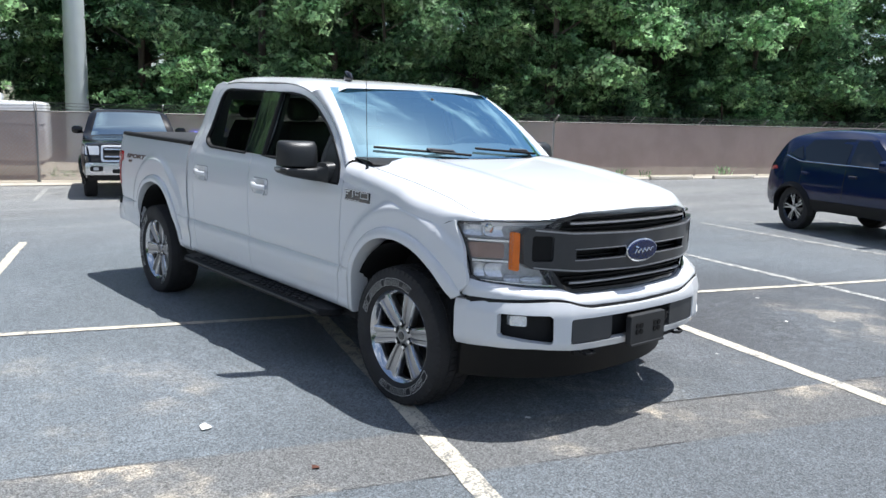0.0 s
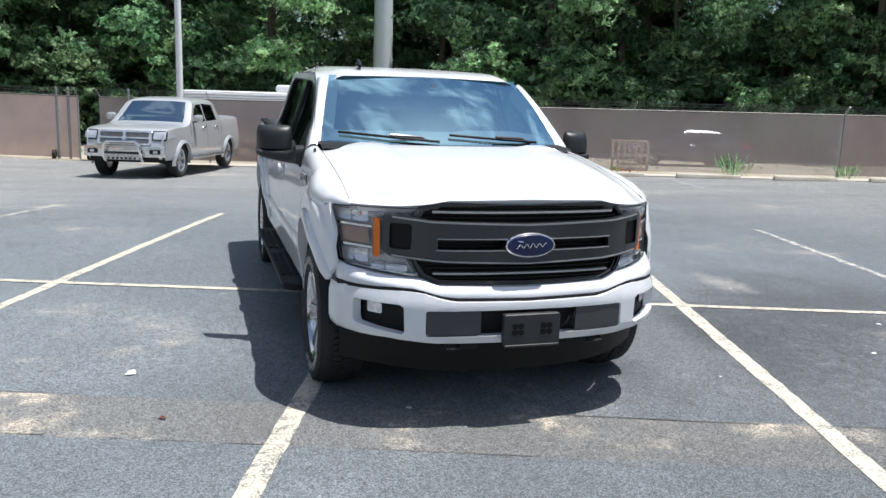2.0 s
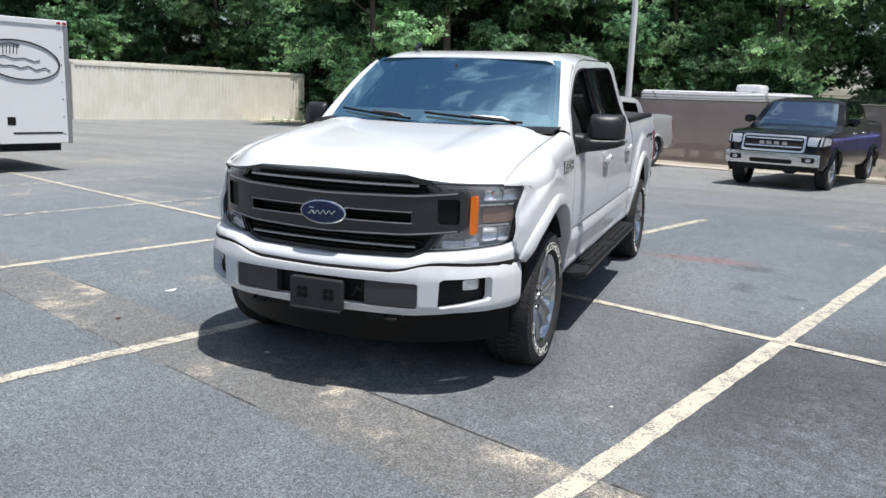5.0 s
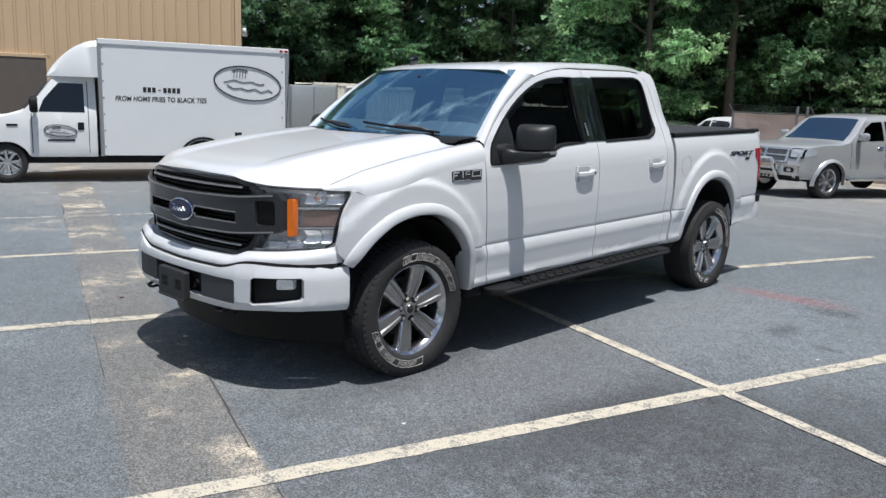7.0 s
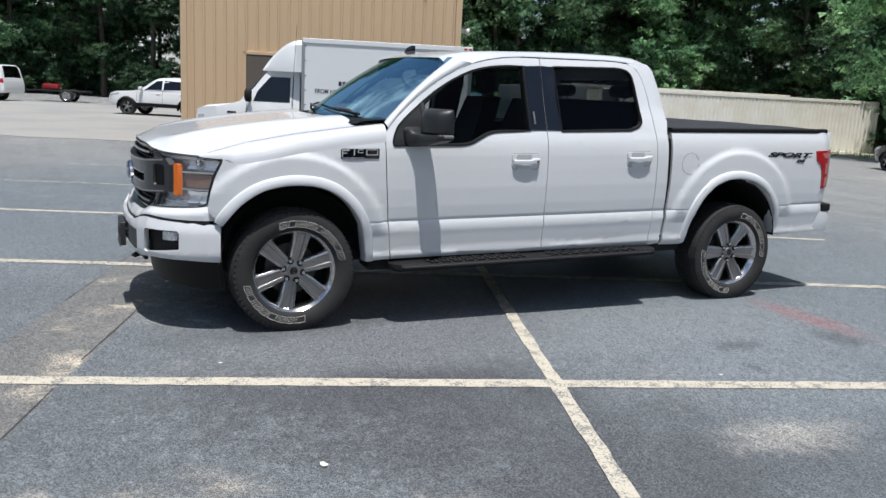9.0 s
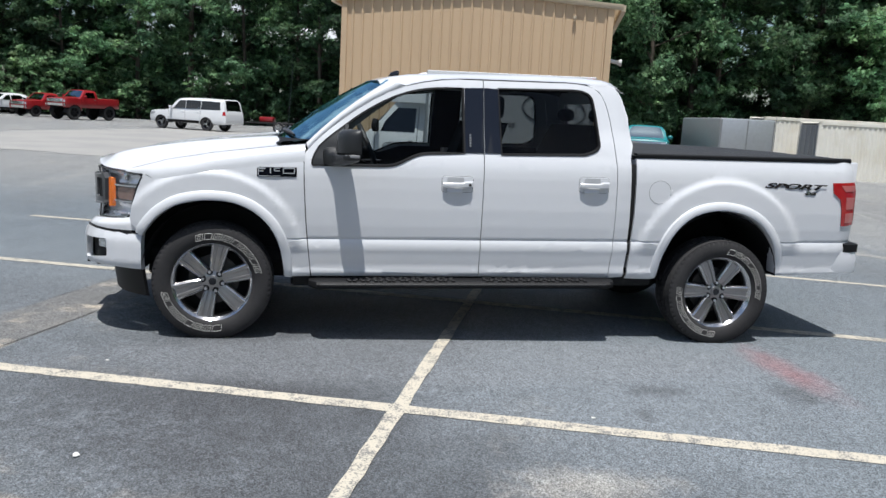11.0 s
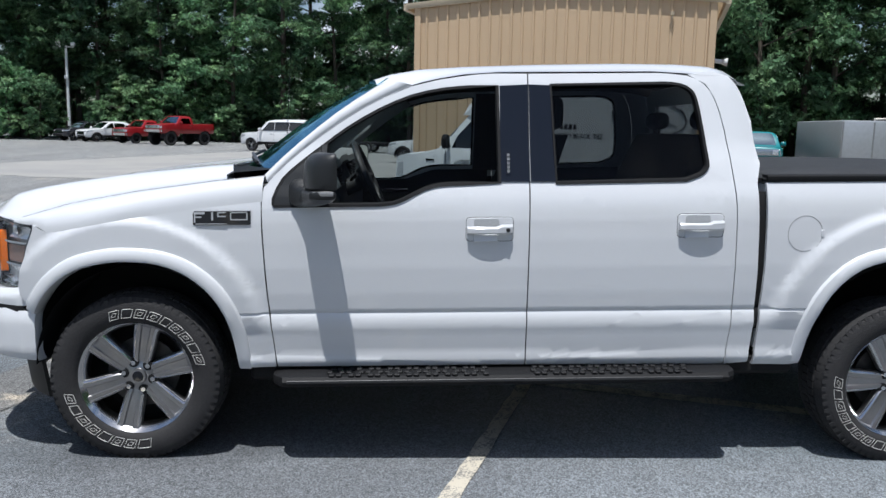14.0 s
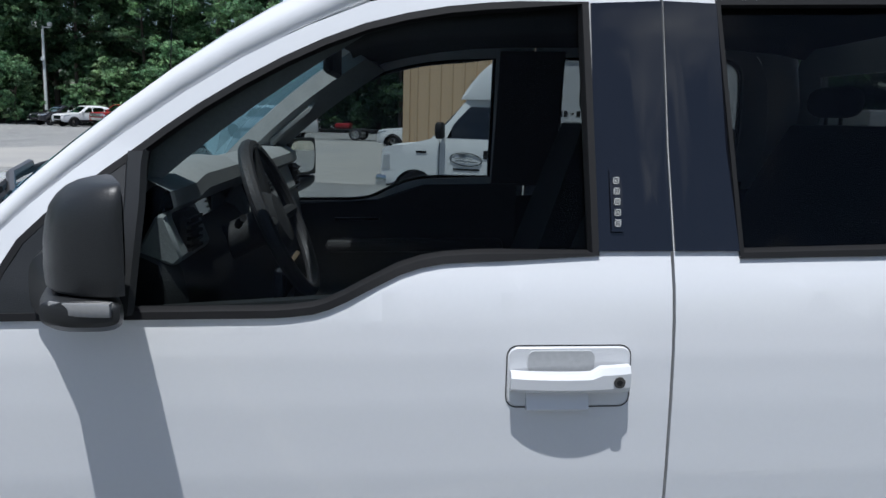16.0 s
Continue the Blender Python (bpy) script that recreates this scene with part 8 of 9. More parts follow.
def screen_material(name, color, clear):
    m = material(name, color, 0.85, vary=0.14, scale=0.9, fine=60, bump=0.3, bump_scale=60, tint=tuple(c * 0.82 for c in color))
    n, l = m.node_tree.nodes, m.node_tree.links
    tr, mx = n.new("ShaderNodeBsdfTransparent"), n.new("ShaderNodeMixShader")
    mx.inputs["Fac"].default_value = 1 - clear
    l.new(tr.outputs[0], mx.inputs[1])
    l.new(n["Principled BSDF"].outputs[0], mx.inputs[2])
    l.new(mx.outputs[0], n["Material Output"].inputs["Surface"])
    return m


SCREEN = screen_material("brown_privacy_screen", (0.43, 0.34, 0.32), 0.14)
SCREEN_TAN = screen_material("faded_tan_screen", (0.78, 0.58, 0.49), 0.04)
SCREEN_OPEN = screen_material("open_weave_brown_screen", (0.68, 0.555, 0.53), 0.48)
FV, FH = 19.9, 1.90


def fence_run(u0, v0, u1, v1, screen, label, h=FH, arms=True, mesh=True, post_side=0.045):
    a, b = grid_at(u0, v0), grid_at(u1, v1)
    d = (b - a)
    L = d.length
    d.normalize()
    nrm = Vector((-d.y, d.x))
    root = thing("fence", (a.x, a.y, 0), label, "fence", "perimeter fence")

    def at(s, z, o=0.0):
        p = a + d * s + nrm * o
        return Vector((p.x - a.x, p.y - a.y, ground_z(*p) + z))
    n = max(2, int(L / 0.45))
    bm = bmesh.new()
    rows = [[at(L * i / n, z, 0.02 * math.sin(i * 1.7 + z * 3) * (0.3 + z / 2)) for z in (0.06, 0.5, 1.0, 1.5, h)] for i in range(n + 1)]
    loft(bm, rows, False, False)
    part("screen", bm, screen, root)
    k = max(1, round(L / 3.0))
    for i in range(k + 1):
        s = L * i / k
        bm = bmesh.new()
        tube(bm, [at(s, 0, post_side), at(s, h + 0.03, post_side)], 0.030, 8)
        if arms:
            tube(bm, [at(s, h, post_side), at(s, h + 0.24, -0.30 if i % 2 else -0.26)], 0.014, 6)
        part("post", bm, GALV, root)
    bm = bmesh.new()
    tube(bm, [at(s, h, -0.04) for s in uneven(0, L, max(2, int(L / 2)))], 0.021, 6)
    part("top_rail", bm, RUST, root)
    for q in (1, 2, 3):
        bm = bmesh.new()
        tube(bm, [at(s, h + 0.24 * q / 3 - 0.03 * math.sin((s / L * k % 1) * math.pi), -0.04 - 0.24 * q / 3) for s in uneven(0, L, max(4, int(L / 0.7)))], 0.009, 4)
        part("barbed_wire", bm, RUST, root)
    if mesh:
        # diamond wire mesh
        bm = bmesh.new()
        step = 0.11
        count = int(L / step)
        for i in range(-int(h / step) - 1, count + 1):
            for sgn in (1, -1):
                s0 = i * step if sgn > 0 else i * step + h
                s1 = s0 + sgn * h
                lo, hi = min(s0, s1), max(s0, s1)
                if hi < 0 or lo > L:
                    continue
                z0, z1, p0, p1 = 0.05, h, s0, s1
                if p0 < 0 or p0 > L:
                    c = 0 if p0 < 0 else L
                    z0 += (c - p0) / (p1 - p0) * (z1 - z0)
                    p0 = c
                if p1 < 0 or p1 > L:
                    c = 0 if p1 < 0 else L
                    z1 = z0 + (c - p0) / (p1 - p0) * (z1 - z0) if p1 != p0 else z1
                    p1 = c
                A, B = at(p0, z0, -0.025), at(p1, z1, -0.025)
                w = Vector((d.x, d.y, 0)) * 0.004
                bm.faces.new([bm.verts.new(v) for v in (A - w, A + w, B + w, B - w)])
        tagged(part("wire_mesh", bm, GALV, root, flat=True), kind="stuff")
    return root


fence_run(-10.6, FV, -4.0, FV, SCREEN, "chain-link fence with brown privacy screen and barbed wire")
fence_run(-3.95, FV, 12.0, FV, SCREEN_OPEN, "chain-link fence with brown privacy screen and barbed wire")
fence_run(12.05, FV, 40.0, FV, SCREEN, "long chain-link fence with brown screen and barbed wire", mesh=False)
fence_run(-14.2, FV - 0.25, -11.2, FV - 0.1, SCREEN_TAN, "chain-link fence section with faded tan screen", mesh=False, post_side=-0.05)
# rolling gate end: thick posts and a wheel
first_post = None
for u in (-11.85, -11.50, -9.68):
    p = grid_at(u, FV - 0.12)
    post = thing("gate_post", (p.x, p.y, ground_z(*p)), "thick galvanised steel gate post", "gate post", "gate posts")
    bm = bmesh.new()
    rod(bm, (0, 0, 0), (0, 0, 2.12), 0.040, n=12)
    part("post", bm, GALV, post)
    bm = bmesh.new()
    lathe(bm, [(2.12, 0.045), (2.15, 0.038), (2.165, 0.0)], 12, "z")
    part("cap", bm, GALV, post)
    first_post = first_post or post
bm = bmesh.new()
lathe(bm, [(-0.05, 0.06), (-0.05, 0.14), (0.05, 0.14), (0.05, 0.06)], 18)
bmesh.ops.translate(bm, verts=bm.verts[:], vec=(-0.12, -0.12, 0.15))
part("roller", bm, RUBBER, first_post, "black rubber gate roller")

# wheel stops along the fence, and short stall lines before them
for k in range(13):
    u = -0.9 + 2.74 * k
    p = grid_at(u + 0.05, 17.9 + rnd(-0.08, 0.08))
    stop = thing("wheel_stop", (p.x, p.y, ground_z(*p)), "weathered concrete wheel stop on asphalt", "wheel stop", "wheel stops", turn=-17 + rnd(-2, 2))
    bm = bmesh.new()
    prism(bm, [(-0.075, 0.0), (0.075, 0.0), (0.06, 0.09), (0.035, 0.125), (-0.035, 0.125), (-0.06, 0.09)], -0.90, 0.90, "x", 0.012)
    part("block", bm, CONCRETE, stop)
    parking_line(u - 1.32, 13.4, u - 1.32, 17.5, 0.10, True)
for u in (-6.4, -3.66):
    parking_line(u, 13.4, u, 17.5, 0.10, True)
for u0, v0, u1 in ((-16.5, 9.4, -9.5), (-21.5, 11.6, -14.0)):
    parking_line(u0, v0, u1, v0, 0.09, True)
field("kerb_strip", -9.0, 41.0, 18.3, 19.4, CONCRETE, "pale concrete strip along the fence", "concrete strip", 0.016, 0.04, 1.2)

# wooden pallet standing on edge behind the fence
PALLET = material("weathered_pallet_wood", (0.60, 0.50, 0.38), 0.85, vary=0.2, scale=8, stretch=(1, 1, 0.2))
def pallet(x, y, turn, tilt, z, label):
    """Slats on three stringers, standing on its edge before it is tilted."""
    root = thing("pallet", (x, y, ground_z(x, y) + z), label, "pallet", "pallets")
    root.matrix_basis = root.matrix_basis @ Euler((radians(tilt), 0, radians(turn))).to_matrix().to_4x4()
    for i in range(7):
        bm = bmesh.new()
        prism(bm, [(-0.60 + i * 0.185, 0.0), (-0.60 + i * 0.185 + 0.095, 0.0), (-0.60 + i * 0.185 + 0.095, 1.0), (-0.60 + i * 0.185, 1.0)], -0.02, 0.0, "y", 0.003)
        part("slat", bm, PALLET, root)
    for zz in (0.02, 0.46, 0.89):
        bm = bmesh.new()
        prism(bm, [(-0.605, zz), (0.61, zz), (0.61, zz + 0.09), (-0.605, zz + 0.09)], 0.0005, 0.09, "y", 0.004)
        part("stringer", bm, PALLET, root)


pallet(11.7, 18.35, -20.0, 0, 0, "weathered wooden pallet standing on edge behind the fence")
pallet(-18.3, 34.6, 28.0, -32, 0.02, "grey weathered pallet leaning on a heap by the trees")
for k in range(4):
    pallet(-18.0 + 0.05 * k, 35.2 + 0.03 * (k % 2), 24.0 + 3 * k, -90, 0.02 + 0.125 * k, "grey weathered pallet lying in a low stack by the trees")

# dry leaves gathered by the wheel stops
LITTER = material("dry_orange_leaves", (0.42, 0.17, 0.06), 0.8, vary=0.4, scale=20, tint=(0.30, 0.14, 0.07))
litter = random.Random(21)
for cx, cy, wide, count in ((8.0, 17.9, 0.75, 150), (9.5, 16.5, 0.5, 60), (10.8, 17.4, 0.5, 50)):
    bm = bmesh.new()
    for _ in range(count):
        u, v = litter.gauss(0, wide * 0.5), litter.gauss(0, 0.09)
        x, y = u * math.cos(GRID) + v * math.sin(GRID), -u * math.sin(GRID) + v * math.cos(GRID)
        a, r = litter.uniform(0, 6.28), litter.uniform(0.035, 0.075)
        z = litter.uniform(0.005, 0.07) * math.exp(-(u / wide) ** 2)
        p = [Vector((x + r * math.cos(a + q) * k, y + r * math.sin(a + q) * k, z + h)) for q, k, h in ((0, 1.2, 0.03), (1.6, 0.6, 0.0), (3.14, 1.0, 0.02), (4.7, 0.6, 0.0))]
        bm.faces.new([bm.verts.new(c) for c in p])
    ob = part("leaf_litter", bm, LITTER, flat=True)
    ob.matrix_basis = pose(cx, cy, ground_z(cx, cy) + 0.04)
    tagged(ob, "small heap of dry orange-brown leaves by a wheel stop", "dry leaves", kind="stuff")

# ---- poles ----
POLE = material("pale_steel_pole", (0.62, 0.67, 0.69), 0.55, 0.1, vary=0.06, scale=2)
pole = thing("utility_pole", (7.52, 35.8, ground_z(7.52, 35.8)), "wide tapered pale steel pole behind the fence", "pole")
bm = bmesh.new()
rod(bm, (0, 0, 0), (0, 0, 19.0), 0.52, 0.34, 24)
part("shaft", bm, POLE, pole)
bm = bmesh.new()
lathe(bm, [(0.0, 0.68), (0.12, 0.68), (0.14, 0.5)], 24, "z")
part("base_flange", bm, POLE, pole)
lp = thing("light_pole", (-1.98, 20.9, ground_z(-1.98, 20.9)), "thin white light pole at the fence", "light pole")
bm = bmesh.new()
rod(bm, (0, 0, 0), (0, 0, 9.5), 0.105, 0.075, 14)
part("shaft", bm, CAR_WHITE, lp)
bm = bmesh.new()
box(bm, -0.35, 0.35, -0.2, 0.2, 9.45, 9.62, 0.03)
part("lamp_head", bm, CAR_WHITE, lp)
fl = thing("flood_light_pole", (-67.2, -28.5, ground_z(-67.2, -28.5)), "white pole with two flood lamps by the trees", "light pole")
bm = bmesh.new()
rod(bm, (0, 0, 0), (0, 0, 8.0), 0.14, 0.10, 10)
part("shaft", bm, CAR_WHITE, fl)
bm = bmesh.new()
rod(bm, (0.12, -0.62, 7.9), (-0.12, 0.62, 7.9), 0.05, n=8)
part("cross_arm", bm, CAR_WHITE, fl)
for y in (-0.62, 0.62):
    bm = bmesh.new()
    box(bm, -0.10, 0.22, y - 0.16, y + 0.16, 7.98, 8.30, 0.05)
    part("lamp_head", bm, CAR_WHITE, fl)
bm = bmesh.new()
box(bm, 0.1, 0.3, -0.15, 0.15, 5.2, 5.5, 0.03)
part("junction_box", bm, CAR_WHITE, fl)

# ---- shipping containers and trailers ----
BEIGE = material("beige_container_paint", (0.86, 0.83, 0.75), 0.6, vary=0.04, scale=1.2, tint=(0.78, 0.74, 0.64))
GREY_DOOR = material("grey_container_door", (0.27, 0.285, 0.30), 0.55, vary=0.1)


def container(u, v, length, label, body, door, h=2.6, w=2.44):
    p = grid_at(u, v)
    root = thing("shipping_container", (p.x, p.y, ground_z(*grid_at(u - w / 2, v + length / 2)) - 0.16), label, "shipping container", "containers", turn=-14.0)
    # local: the long near side lies on x = 0 and runs along +y; the body lies to -x
    def corrugated(l, height, z0):
        bm = bmesh.new()
        pts, y = [], 0.10
        while y < l - 0.12:
            pts += [(y, 0.0), (y + 0.07, 0.0), (y + 0.105, -0.024), (y + 0.175, -0.024)]
            y += 0.21
        pts.append((l - 0.10, 0.0))
        lo = [bm.verts.new((dx - 0.02, yy, z0)) for yy, dx in pts]
        hi = [bm.verts.new((dx - 0.02, yy, height)) for yy, dx in pts]
        for i in range(len(pts) - 1):
            bm.faces.new((lo[i], lo[i + 1], hi[i + 1], hi[i]))
        return bm
    part("long_side", corrugated(length, h - 0.08, 0.14), body, root, flat=True)
    bm = corrugated(length, h - 0.08, 0.14)
    bmesh.ops.translate(bm, verts=bm.verts[:], vec=(-w + 0.05, 0, 0))
    part("long_side", bm, body, root, flat=True)
    for z in (0.0, h - 0.09):
        for x in (-0.10, -w):
            bm = bmesh.new()
            box(bm, x, x + 0.10, 0, length, z, z + 0.14, 0.008)
            part("rail", bm, body, root)
    for y in (0.0, length - 0.12):
        for x in (-0.12, -w):
            bm = bmesh.new()
            box(bm, x, x + 0.12, y, y + 0.12, 0, h + 0.05, 0.008)
            part("corner_post", bm, body, root)
    bm = bmesh.new()
    box(bm, -w + 0.03, -0.03, 0.05, length - 0.05, h - 0.04, h, 0.01)
    part("roof", bm, body, root)
    bm = bmesh.new()
    box(bm, -w + 0.1, -0.1, length - 0.05, length - 0.02, 0.1, h - 0.05)
    part("end_wall", bm, body, root)
    for x0, x1 in ((-w + 0.10, -w / 2 - 0.01), (-w / 2 + 0.01, -0.10)):
        bm = bmesh.new()
        box(bm, x0, x1, 0.02, 0.07, 0.15, h - 0.10, 0.008)
        dr = part("door", bm, door, root, "grey double door leaf")
        for x in (x0 + 0.28, x1 - 0.28):
            bm = bmesh.new()
            rod(bm, (x, 0.0, 0.12), (x, 0.0, h - 0.08), 0.022, n=8)
            part("lock_rod", bm, GALV, dr)
        for z in (0.75, 1.3, 1.9):
            bm = bmesh.new()
            box(bm, x0 + 0.02, x1 - 0.02, 0.010, 0.022, z, z + 0.05)
            part("door_rib", bm, door, dr)
    return root


cu = -25.4 * GU.x + 21.9 * GU.y
cv = -25.4 * GV.x + 21.9 * GV.y
container(cu, cv, 13.6, "long beige corrugated shipping container with grey doors", BEIGE, GREY_DOOR)
container(cu - 3.3, cv - 1.5, 12.2, "beige shipping container with grey doors beside another", BEIGE, GREY_DOOR, 2.75)
SILVER_PANEL = material("grey_trailer_panel", (0.46, 0.48, 0.50), 0.4, 0.5, vary=0.1)
tr = thing("cargo_trailer", (-24.0, 19.05, ground_z(-24.0, 19.0)), "grey enclosed cargo trailer standing by the containers", "trailer", turn=82.0)
bm = bmesh.new()
box(bm, -2.25, 0, 0, 5.0, 0.40, 2.29, 0.06, 2)
part("body", bm, SILVER_PANEL, tr)
for x in (-2.2, -1.125, -0.05):
    bm = bmesh.new()
    box(bm, x - 0.025, x + 0.025, -0.014, 0.0, 0.45, 2.24, 0.004)
    part("door_post", bm, GALV, tr)
for x in (-0.1, -2.1):
    car_wheel(tr, x + (0.1 if x > -1 else 0.22), 2.6, 0.36, 0.22, GALV, 6)
for y in uneven(0.0, 5.0, 4):
    bm = bmesh.new()
    box(bm, 0.0, 0.012, y - 0.02, y + 0.02, 0.5, 2.4)
    part("panel_seam", bm, GALV, tr)

# white trailer behind the fence
p = grid_at(-8.7, 21.7)
wt = thing("travel_trailer", (p.x, p.y, ground_z(*p)), "white enclosed trailer parked behind the fence screen", "trailer", turn=-17.0)
bm = bmesh.new()
box(bm, 0, 4.9, 0, 2.3, 0.55, 2.25, 0.12, 3)
part("body", bm, CAR_WHITE, wt)
bm = bmesh.new()
box(bm, 0.05, 4.85, -0.012, 2.31, 1.55, 1.62, 0.004)
part("belt_stripe", bm, GREY_DOOR, wt)
bm = bmesh.new()
box(bm, 2.9, 3.7, 0.7, 1.6, 2.24, 2.5, 0.10, 2)
part("roof_unit", bm, CAR_WHITE, wt)
for x in (2.0, 2.8):
    bm = bmesh.new()
    lathe(bm, [(-0.1, 0.2), (-0.1, 0.34), (0.1, 0.34), (0.1, 0.2)], 20)
    bmesh.ops.rotate(bm, verts=bm.verts[:], cent=(0, 0, 0), matrix=Matrix.Rotation(radians(90), 3, "Z"))
    bmesh.ops.translate(bm, verts=bm.verts[:], vec=(x, 0.12, 0.34))
    part("wheel", bm, RUBBER, wt)
bm = bmesh.new()
box(bm, 0.2, 4.7, 0.3, 2.0, 0.40, 0.56)
part("chassis", bm, DARK, wt)

# small flat trailer at the far edge
ft = thing("utility_trailer", (-47.4, -2.9, ground_z(-47.4, -2.9)), "small dark utility trailer with a red load", "trailer", turn=-12.0)
bm = bmesh.new()
box(bm, -0.8, 0.8, 0, 2.6, 0.55, 0.66, 0.02)
rod(bm, (0, 0, 0.6), (0, -1.4, 0.55), 0.05, n=6)
part("bed", bm, DARK, ft)
for x in (-0.95, 0.95):
    car_wheel(ft, x, 1.5, 0.36, 0.2, ALLOY, 6)
bm = bmesh.new()
box(bm, -0.4, 0.4, 0.1, 1.0, 0.66, 1.0, 0.08, 2)
part("load", bm, RED_PAINT, ft)
# red fuel can at the corner of the building
can = thing("fuel_can", (-16.9, 1.15, ground_z(-16.9, 1.15)), "small red plastic fuel can beside the tan building", "fuel can", turn=20)
bm = bmesh.new()
box(bm, -0.13, 0.13, -0.10, 0.10, 0.0, 0.30, 0.03, 2)
part("body", bm, RED_PAINT, can)
bm = bmesh.new()
tube(bm, [(-0.09, 0, 0.29), (-0.07, 0, 0.36), (0.06, 0, 0.36), (0.08, 0, 0.29)], 0.014, 6)
part("handle", bm, RED_PAINT, can)
bm = bmesh.new()
rod(bm, (0.07, 0, 0.29), (0.17, 0, 0.42), 0.016, 0.012, 8)
part("spout", bm, BLACK_PLASTIC, can, "black plastic spout")
# litter on the asphalt
PAPER = material("white_litter", (0.72, 0.71, 0.68), 0.8)
LEAF_DRY = material("dry_leaf", (0.10, 0.035, 0.02), 0.8)
for x, y, r, mat, nm, lb in ((-2.02, 0.258, 0.040, PAPER, "paper_scrap", "torn white paper scrap on asphalt"), (-0.54, -0.637, 0.022, PAPER, "paper_scrap", "small white paper scrap on asphalt"), (-1.816, -0.50, 0.019, LEAF_DRY, "dry_leaf", "small dry brown leaf on asphalt"), (2.9, -0.35, 0.018, PAPER, "paper_scrap", "small white paper scrap on asphalt"), (3.6, 0.3, 0.02, PAPER, "paper_scrap", "small white paper scrap on asphalt"), (3.25, -0.6, 0.012, PAPER, "paper_scrap", "small white paper scrap on asphalt"), (2.5, 2.2, 0.010, PAPER, "paper_scrap", "small white paper scrap on asphalt"), (1.5, -0.55, 0.012, PAPER, "paper_scrap", "small white paper scrap on asphalt")):
    bm = bmesh.new()
    pts = []
    for k in range(7):
        a = 2 * math.pi * k / 7
        q = r * rnd(0.5, 1.2)
        pts.append((q * math.cos(a) * 1.3, q * math.sin(a), rnd(0.0, 0.010)))
    prism(bm, [(p_[0], p_[1]) for p_ in pts], 0.0, 0.002, "z")
    for v in bm.verts:
        v.co.z += 0.35 * abs(v.co.x) * rnd(0.2, 0.6)
    ob = part(nm, bm, mat, flat=True)
    ob.matrix_basis = pose(x, y, ground_z(x, y) + 0.005, 0, 0, rnd(0, 360))
    tagged(ob, lb, "litter")

# ---- woods round the lot ----
def leaf_material(name, color, bright):
    m = bpy.data.materials.new(name)
    m.use_nodes = True
    n, l = m.node_tree.nodes, m.node_tree.links
    b = n["Principled BSDF"]
    b.inputs["Roughness"].default_value = 0.55
    b.inputs["Specular IOR Level"].default_value = 0.4
    geo, info = n.new("ShaderNodeNewGeometry"), n.new("ShaderNodeObjectInfo")
    r1, r2, r3 = n.new("ShaderNodeMapRange"), n.new("ShaderNodeMapRange"), n.new("ShaderNodeMath")
    r1.inputs["To Min"].default_value, r1.inputs["To Max"].default_value = 0.30, 1.70
    r2.inputs["To Min"].default_value, r2.inputs["To Max"].default_value = 0.65, 1.35
    l.new(geo.outputs["Random Per Island"], r1.inputs["Value"])
    l.new(info.outputs["Random"], r2.inputs["Value"])
    r3.operation = "MULTIPLY"
    l.new(r1.outputs["Result"], r3.inputs[0])
    l.new(r2.outputs["Result"], r3.inputs[1])
    co, no = n.new("ShaderNodeTexCoord"), n.new("ShaderNodeTexNoise")
    no.inputs["Scale"].default_value, no.inputs["Detail"].default_value = 0.55, 3
    l.new(co.outputs["Object"], no.inputs["Vector"])
    mx = n.new("ShaderNodeMix")
    mx.data_type = "RGBA"
    mx.inputs["A"].default_value, mx.inputs["B"].default_value = (*color, 1), (*bright, 1)
    rr = n.new("ShaderNodeMapRange")
    rr.inputs["From Min"].default_value, rr.inputs["From Max"].default_value = 0.45, 0.65
    l.new(no.outputs["Fac"], rr.inputs["Value"])
    l.new(rr.outputs["Result"], mx.inputs["Factor"])
    sc = n.new("ShaderNodeVectorMath")
    sc.operation = "SCALE"
    l.new(mx.outputs["Result"], sc.inputs[0])
    l.new(r3.outputs[0], sc.inputs["Scale"])
    l.new(sc.outputs[0], b.inputs["Base Color"])
    tr, ms = n.new("ShaderNodeBsdfTranslucent"), n.new("ShaderNodeMixShader")
    l.new(sc.outputs[0], tr.inputs["Color"])
    ms.inputs["Fac"].default_value = 0.52
    l.new(b.outputs[0], ms.inputs[1])
    l.new(tr.outputs[0], ms.inputs[2])
    # each spray is cut into small leaflets with gaps between them
    vo, cut = n.new("ShaderNodeTexVoronoi"), n.new("ShaderNodeMath")
    vo.inputs["Scale"].default_value = 8.0
    l.new(co.outputs["Object"], vo.inputs["Vector"])
    cut.operation = "LESS_THAN"
    cut.inputs[1].default_value = 0.56
    l.new(vo.outputs["Distance"], cut.inputs[0])
    gap, mg = n.new("ShaderNodeBsdfTransparent"), n.new("ShaderNodeMixShader")
    l.new(cut.outputs[0], mg.inputs["Fac"])
    l.new(gap.outputs[0], mg.inputs[1])
    l.new(ms.outputs[0], mg.inputs[2])
    l.new(mg.outputs[0], n["Material Output"].inputs["Surface"])
    return m


# lit and shaded copies of one leaf; albedo raised to carry light in crowns
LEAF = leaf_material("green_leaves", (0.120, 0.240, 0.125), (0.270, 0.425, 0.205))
LEAF_SUNLIT = leaf_material("sunlit_green_leaves", (0.225, 0.385, 0.195), (0.430, 0.600, 0.320))
LEAF_SHADED = leaf_material("shaded_green_leaves", (0.062, 0.132, 0.070), (0.135, 0.230, 0.110))
